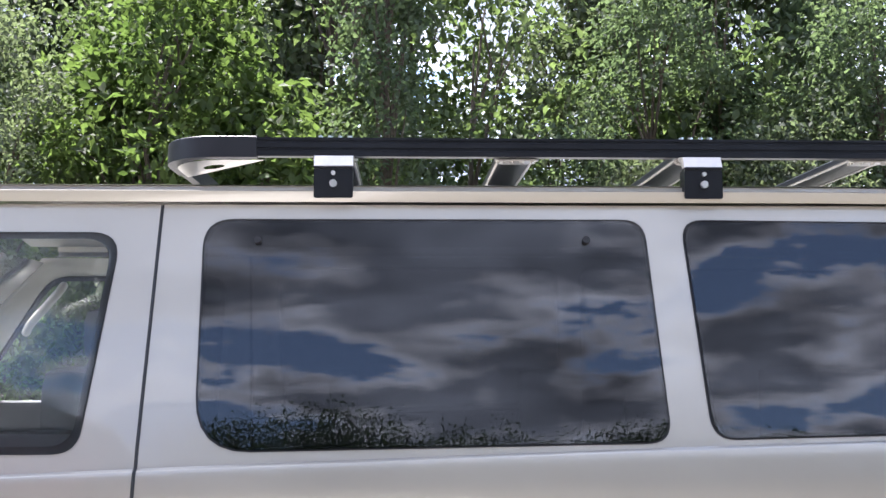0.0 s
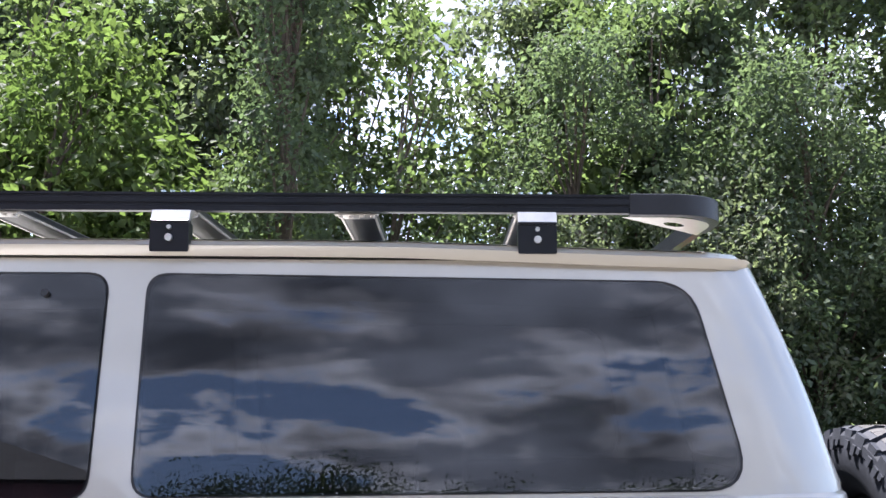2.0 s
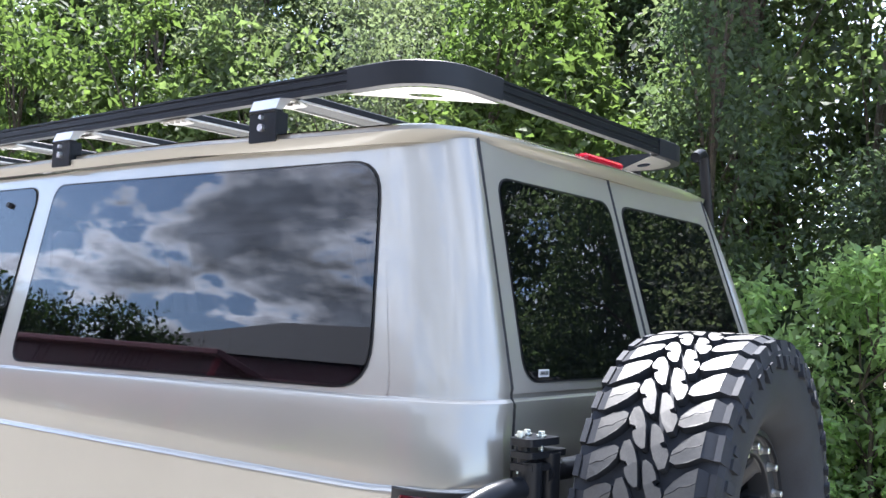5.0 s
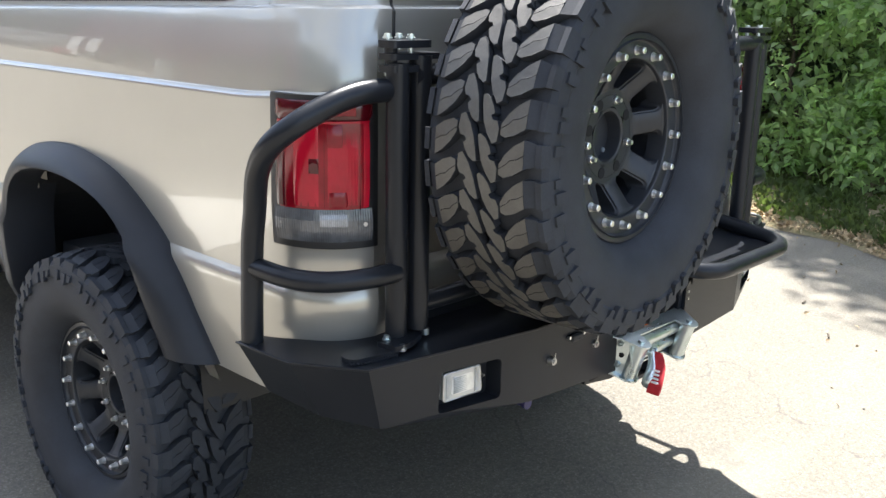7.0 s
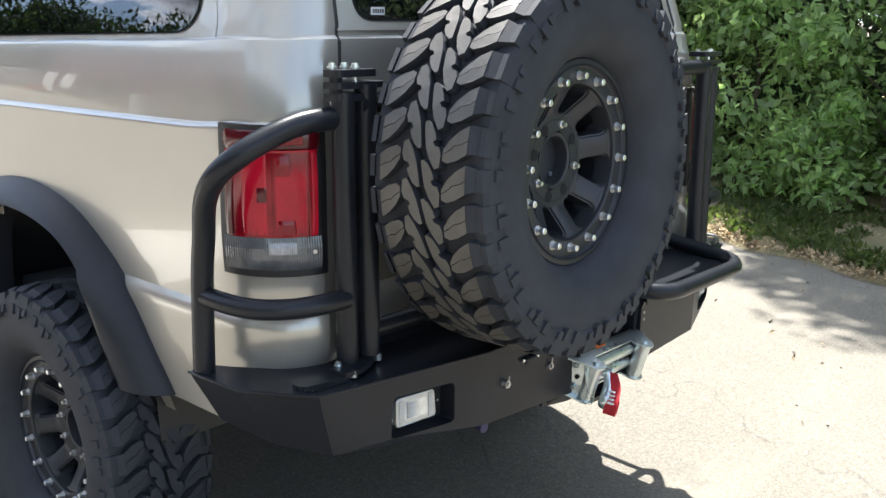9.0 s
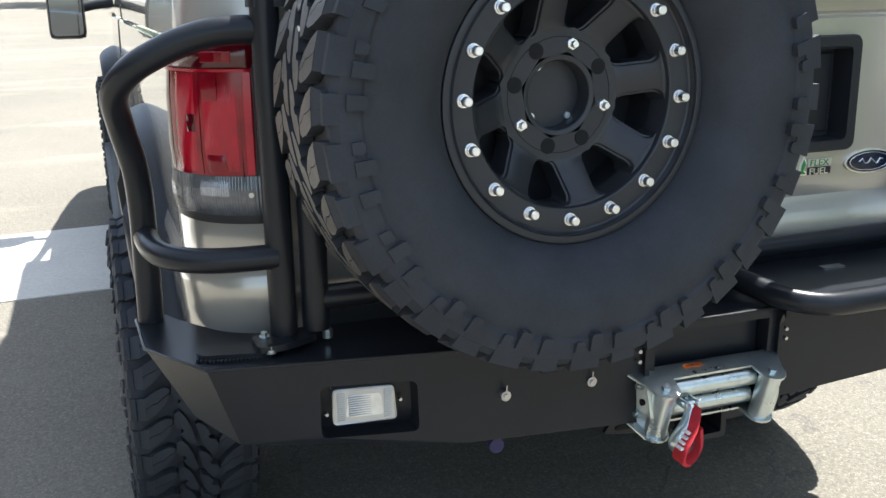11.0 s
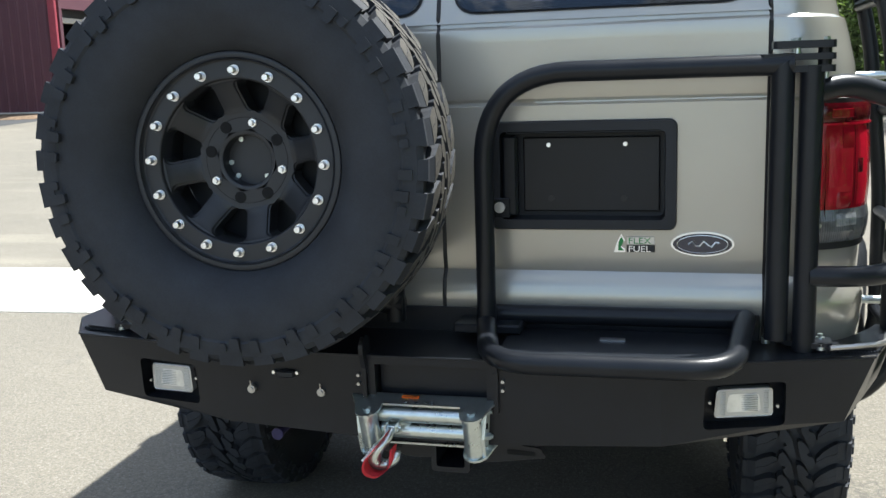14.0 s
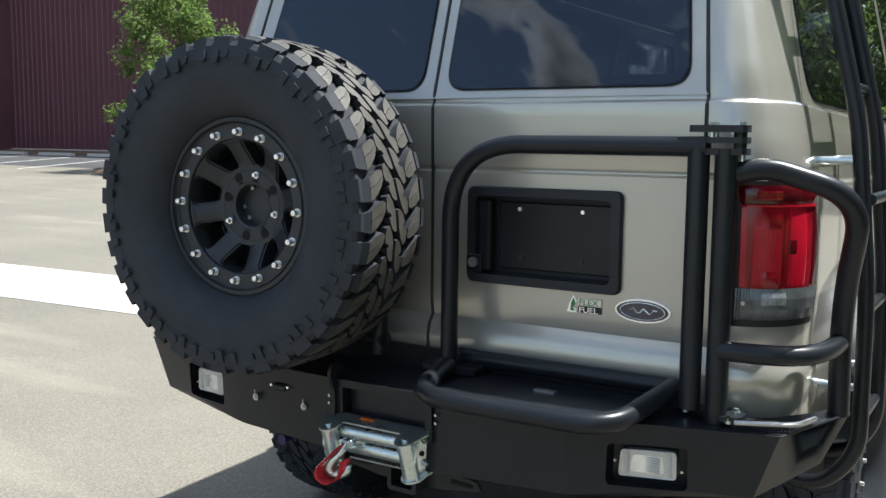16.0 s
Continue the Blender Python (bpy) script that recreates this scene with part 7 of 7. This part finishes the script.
for k in range(7):
    bm = bmesh.new()
    x = -30.6 + 2.75 * (k - 3)
    vs = [bm.verts.new((a, b, ground_z(a, b) + 0.010)) for a, b in ((x, 20.3), (x + 0.1, 20.3), (x + 2.2, 14.2), (x + 2.1, 14.2))]
    bm.faces.new(vs)
    tagged(part("bay_line", bm, LINE), "worn white painted parking bay line", "road marking", "bay lines", "structure")

# tall hall across the lot with a hipped dark roof and a dish on its ridge
hall = thing("hall_building", "tall maroon building with a dark hipped roof across the lot", "building", (-40, 34, ground_z(-40, 34)))
HX, HY0, HY1, EAVE, RIDGE = 6.0, 13.8, 58.0, 15.0, 20.0
at = lambda x, y, z: Vector((x, y - 34, z - ground_z(-40, 34)))
bm = bmesh.new()
box(bm, at(0, (HY0 + HY1) / 2, EAVE / 2 + 0.4), (2 * HX - 0.8, HY1 - HY0 - 0.8, EAVE - 0.8))
part("wall", bm, MAROON, hall).matrix_parent_inverse = Matrix.Identity(4)
bm = bmesh.new()
low = [bm.verts.new(at(x, y, EAVE)) for x, y in ((-HX, HY0), (HX, HY0), (HX, HY1), (-HX, HY1))]
rid = [bm.verts.new(at(0, y, RIDGE)) for y in (HY0 + 10.0, HY1 - 10.0)]
for f in ((low[0], low[1], rid[0]), (low[1], low[2], rid[1], rid[0]), (low[2], low[3], rid[1]), (low[3], low[0], rid[0], rid[1]), (low[3], low[2], low[1], low[0])):
    bm.faces.new(f)
part("roof", bm, SEAL, hall, "dark hipped roof").matrix_parent_inverse = Matrix.Identity(4)
bm = bmesh.new()
tube(bm, [at(0, 24.9, 19.9), at(0, 24.4, 20.4), at(0, 24.3, 20.7)], 0.05, 8)
tube(bm, [at(0, 23.9, 19.9), at(0, 24.4, 20.4)], 0.04, 8)
cyl(bm, at(0.1, 24.35, 20.7), at(0.2, 24.25, 20.85), 0.12, 20, 0.36)
part("satellite_dish", bm, SEAL, hall).matrix_parent_inverse = Matrix.Identity(4)
for k in range(12):
    for z in (4.0, 8.0, 12.0):
        bm = bmesh.new()
        box(bm, at(HX - 0.4, 16.5 + 3.4 * k, z), (0.12, 1.4, 1.8))
        part("window", bm, TINT, hall).matrix_parent_inverse = Matrix.Identity(4)

# ---- things standing in the yard beyond ----
def yard(name, label, category, x, y, group=""):
    return thing(name, label, category, (x, y, ground_z(x, y)), group)


def local(o):
    o.matrix_parent_inverse = Matrix.Identity(4)
    return o


truck = yard("box_van", "white box van with a ladder on its flank", "van", -17.6, 39.2)
bm = bmesh.new(); box(bm, (0, 0, 2.0), (6.6, 2.4, 2.7), 0.08); local(part("box_body", bm, WHITE, truck))
bm = bmesh.new(); box(bm, (-3.9, 0, 1.5), (1.4, 2.2, 1.7), 0.15); local(part("cab", bm, WHITE, truck))
bm = bmesh.new(); box(bm, (-2.9, -1.21, 2.6), (1.1, 0.03, 0.6), 0.01); local(part("side_window", bm, TINT, truck))
for x in (-2.6, 1.9):
    bm = bmesh.new(); cyl(bm, (x, -1.25, 0.58), (x, -0.9, 0.58), 0.60, 28); cyl(bm, (x, -1.27, 0.58), (x, -1.24, 0.58), 0.28, 16); local(part("wheel", bm, RUBBER, truck, smooth=SOFT))
bm = bmesh.new()
for x in (2.2, 2.65):
    tube(bm, smoothpath([(x, -1.22, 3.3), (x, -1.30, 3.1), (x, -1.30, 0.95), (x, -1.22, 0.8)], 0.08), 0.025, 8)
for k in range(7):
    tube(bm, [(2.2, -1.30, 1.1 + 0.3 * k), (2.65, -1.30, 1.1 + 0.3 * k)], 0.018, 8)
local(part("side_ladder", bm, BLACK, truck))
bm = bmesh.new(); box(bm, (0.3, -1.1, 0.55), (3.4, 0.2, 0.18), 0.02); local(part("side_skirt", bm, SEAL, truck))
pick = yard("pickup_truck", "dark parked pickup truck with a black grille", "truck", -14.2, 46.0)
bm = bmesh.new(); box(bm, (0, 0, 1.1), (2.1, 5.2, 0.8), 0.15); box(bm, (0, 0.3, 1.75), (1.8, 2.0, 0.7), 0.2); local(part("cab_body", bm, BLUE, pick))
bm = bmesh.new(); box(bm, (0, -2.62, 1.0), (1.9, 0.1, 0.6), 0.03); local(part("grille", bm, SEAL, pick))
for x in (-0.9, 0.9):
    bm = bmesh.new(); cyl(bm, (x - 0.14, -1.7, 0.45), (x + 0.14, -1.7, 0.45), 0.45, 20); local(part("wheel", bm, RUBBER, pick, smooth=SOFT))
drum = yard("oil_drum", "red steel oil drum standing on the asphalt", "drum", -15.85, 33.1)
bm = bmesh.new()
for z0, z1, r in ((0, 0.29, 0.285), (0.29, 0.31, 0.295), (0.31, 0.58, 0.285), (0.58, 0.60, 0.295), (0.60, 0.87, 0.285), (0.87, 0.89, 0.293)):
    cyl(bm, (0, 0, z0), (0, 0, z1), r, 28)
local(part("drum_shell", bm, mat("red_drum_paint", (0.42, 0.03, 0.035), 0.45, 0, 0.2, 4.0), drum, smooth=SOFT))
bm = bmesh.new(); cyl(bm, (0.1, 0.1, 0.885), (0.1, 0.1, 0.91), 0.035, 12); local(part("bung", bm, STEEL, drum))
grill = yard("gas_grill", "stainless gas grill on a wheeled cart", "grill", -15.05, 34.0)
bm = bmesh.new()
for x in (-0.3, 0.3):
    for y in (-0.25, 0.25):
        cyl(bm, (x, y, 0), (x, y, 0.85), 0.02, 8)
box(bm, (0, 0, 0.25), (0.62, 0.5, 0.03)); local(part("cart", bm, STEEL, grill))
bm = bmesh.new(); box(bm, (0, 0, 0.95), (0.75, 0.5, 0.2), 0.03); local(part("firebox", bm, SEAL, grill))
bm = bmesh.new(); cyl(bm, (-0.37, 0, 1.06), (0.37, 0, 1.06), 0.24, 20); local(part("hood", bm, ZINC, grill, smooth=SOFT))
for x in (-0.55, 0.55):
    bm = bmesh.new(); box(bm, (x, 0, 0.97), (0.34, 0.45, 0.03)); local(part("side_shelf", bm, ZINC, grill))
gas = yard("gas_bottle", "small white propane bottle under the grill", "gas bottle", -14.85, 33.85)
bm = bmesh.new()
lathe_pts = [(0.0, 0.0), (0.13, 0.0), (0.15, 0.05), (0.15, 0.28), (0.10, 0.36), (0.05, 0.38), (0.07, 0.38), (0.07, 0.45), (0.0, 0.45)]
rings = [[bm.verts.new((r * math.cos(q), r * math.sin(q), z)) for q in (2 * math.pi * k / 16 for k in range(16))] for r, z in lathe_pts]
for A, Bq in zip(rings, rings[1:]):
    for k in range(16):
        bm.faces.new((A[k], A[(k + 1) % 16], Bq[(k + 1) % 16], Bq[k]))
local(part("bottle", bm, WHITE, gas, smooth=SOFT))
trolley = yard("hand_trolley", "low black equipment trolley on four rubber wheels", "trolley", -14.6, 28.6)
bm = bmesh.new(); box(bm, (0, 0, 0.28), (1.5, 0.7, 0.06), 0.01); box(bm, (-0.3, 0, 0.5), (0.7, 0.5, 0.4), 0.04); local(part("deck", bm, SEAL, trolley))
for x in (-0.6, 0.65):
    for y in (-0.36, 0.36):
        bm = bmesh.new(); cyl(bm, (x, y - 0.04, 0.16), (x, y + 0.04, 0.16), 0.16, 18); local(part("wheel", bm, RUBBER, trolley, smooth=SOFT))

# more of the yard beside the workshop
tank = yard("steel_drum", "tall pale grey steel drum beside the workshop wall", "drum", -16.15, 26.5)
bm = bmesh.new()
for z0, z1, r in ((0, 0.40, 0.33), (0.40, 0.43, 0.342), (0.43, 0.80, 0.33), (0.80, 0.83, 0.342), (0.83, 1.20, 0.33), (1.20, 1.23, 0.340)):
    cyl(bm, (0, 0, z0), (0, 0, z1), r, 28)
local(part("drum_shell", bm, mat("pale_grey_drum_paint", (0.45, 0.48, 0.48), 0.5, 0, 0.15, 4.0), tank, smooth=SOFT))
bm = bmesh.new(); cyl(bm, (0.12, 0.1, 1.225), (0.12, 0.1, 1.25), 0.035, 12); local(part("bung", bm, STEEL, tank))
post = yard("standpipe", "grey standpipe with a teal cap by the workshop wall", "standpipe", -16.35, 27.75)
bm = bmesh.new(); cyl(bm, (0, 0, 0), (0, 0, 1.15), 0.055, 14); local(part("pipe", bm, STEEL, post, smooth=SOFT))
bm = bmesh.new(); cyl(bm, (0, 0, 1.15), (0, 0, 1.30), 0.14, 18, 0.09); local(part("cap", bm, mat("teal_enamel", (0.05, 0.32, 0.28), 0.5), post, "teal cap", smooth=SOFT))
reel = yard("hose_coil", "loose coil of dark grey hose on the asphalt", "hose", -16.0, 29.2)
bm = bmesh.new()
rng = np.random.default_rng(77)
for k in range(7):
    t0, r0 = rng.random() * 6, 0.34 + 0.10 * rng.random()
    tilt = Matrix.Rotation(0.5 * rng.normal(), 4, "X") @ Matrix.Rotation(math.pi / 2 + 0.35 * rng.normal(), 4, "Y")
    tube(bm, [tuple((tilt @ Vector((r0 * math.cos(q), r0 * math.sin(q), 0.03 * math.sin(3 * q + t0)))) + Vector((0, 0.06 * k - 0.2, 0.46))) for q in (2 * math.pi * j / 28 for j in range(28))], 0.025, 8, True)
local(part("hose", bm, PLASTIC, reel, smooth=SOFT))
crate = yard("tool_box", "small dark red tool box beside the hose coil", "tool box", -16.1, 28.65)
bm = bmesh.new(); box(bm, (0, 0, 0.16), (0.26, 0.42, 0.30), 0.02); local(part("box_body", bm, MAROON, crate))
bm = bmesh.new(); tube(bm, smoothpath([(0, -0.12, 0.31), (0, -0.10, 0.37), (0, 0.10, 0.37), (0, 0.12, 0.31)], 0.02), 0.012, 8); local(part("handle", bm, STEEL, crate))
stand = yard("slatted_rack", "pale slatted storage rack beside the red drum", "rack", -15.62, 33.9)
bm = bmesh.new()
for x in (-0.15, 0.15):
    box(bm, (x, 0, 0.5), (0.03, 0.03, 1.0))
local(part("upright", bm, STEEL, stand))
for k in range(7):
    bm = bmesh.new(); box(bm, (0, 0, 0.12 + 0.13 * k), (0.34, 0.30, 0.03)); local(part("slat", bm, ALU, stand))
for x, y in ((-14.2, 41.0), (-10.4, 37.6)):
    pil = yard("concrete_pillar", "square pale concrete pillar standing in the yard", "pillar", x, y, "yard pillars")
    bm = bmesh.new(); box(bm, (0, 0, 2.2), (0.80, 0.5, 4.6), 0.02); local(part("shaft", bm, CONCRETE, pil))
engine = yard("machine_block", "dark engine block strapped on the trolley", "engine", -14.75, 28.6)
bm = bmesh.new(); box(bm, (0, 0, 0.55), (0.5, 0.45, 0.46), 0.04); box(bm, (0.05, 0, 0.86), (0.4, 0.34, 0.18), 0.03); local(part("block", bm, SEAL, engine))
bm = bmesh.new(); cyl(bm, (0.12, -0.26, 0.62), (0.12, -0.20, 0.62), 0.17, 22); local(part("flywheel", bm, STEEL, engine, smooth=SOFT))
bm = bmesh.new(); cyl(bm, (-0.2, -0.05, 0.95), (-0.2, -0.05, 1.25), 0.04, 12); local(part("exhaust_stub", bm, STEEL, engine, smooth=SOFT))
for x in (-12.9, -10.6):
    car = yard("parked_car", "dark parked car at the back of the yard", "car", x, 47.5, "cars at the back")
    bm = bmesh.new()
    prism(bm, [(-2.2, 0.35), (2.2, 0.35), (2.2, 0.85), (1.4, 0.98), (0.8, 1.45), (-1.0, 1.45), (-1.7, 0.98), (-2.2, 0.9)], lambda a, z, w: (w, a, z), -0.85, 0.85)
    local(part("car_body", bm, BLUE, car, smooth=radians(25)))
    for a in (-1.35, 1.35):
        for sx in (-0.8, 0.8):
            bm = bmesh.new(); cyl(bm, (sx - 0.1, a, 0.33), (sx + 0.1, a, 0.33), 0.33, 18); local(part("wheel", bm, RUBBER, car, smooth=SOFT))
    for sx in (-0.6, 0.6):
        bm = bmesh.new(); box(bm, (sx, -2.2, 0.72), (0.3, 0.06, 0.14), 0.02); local(part("headlight", bm, LAMPLENS, car))
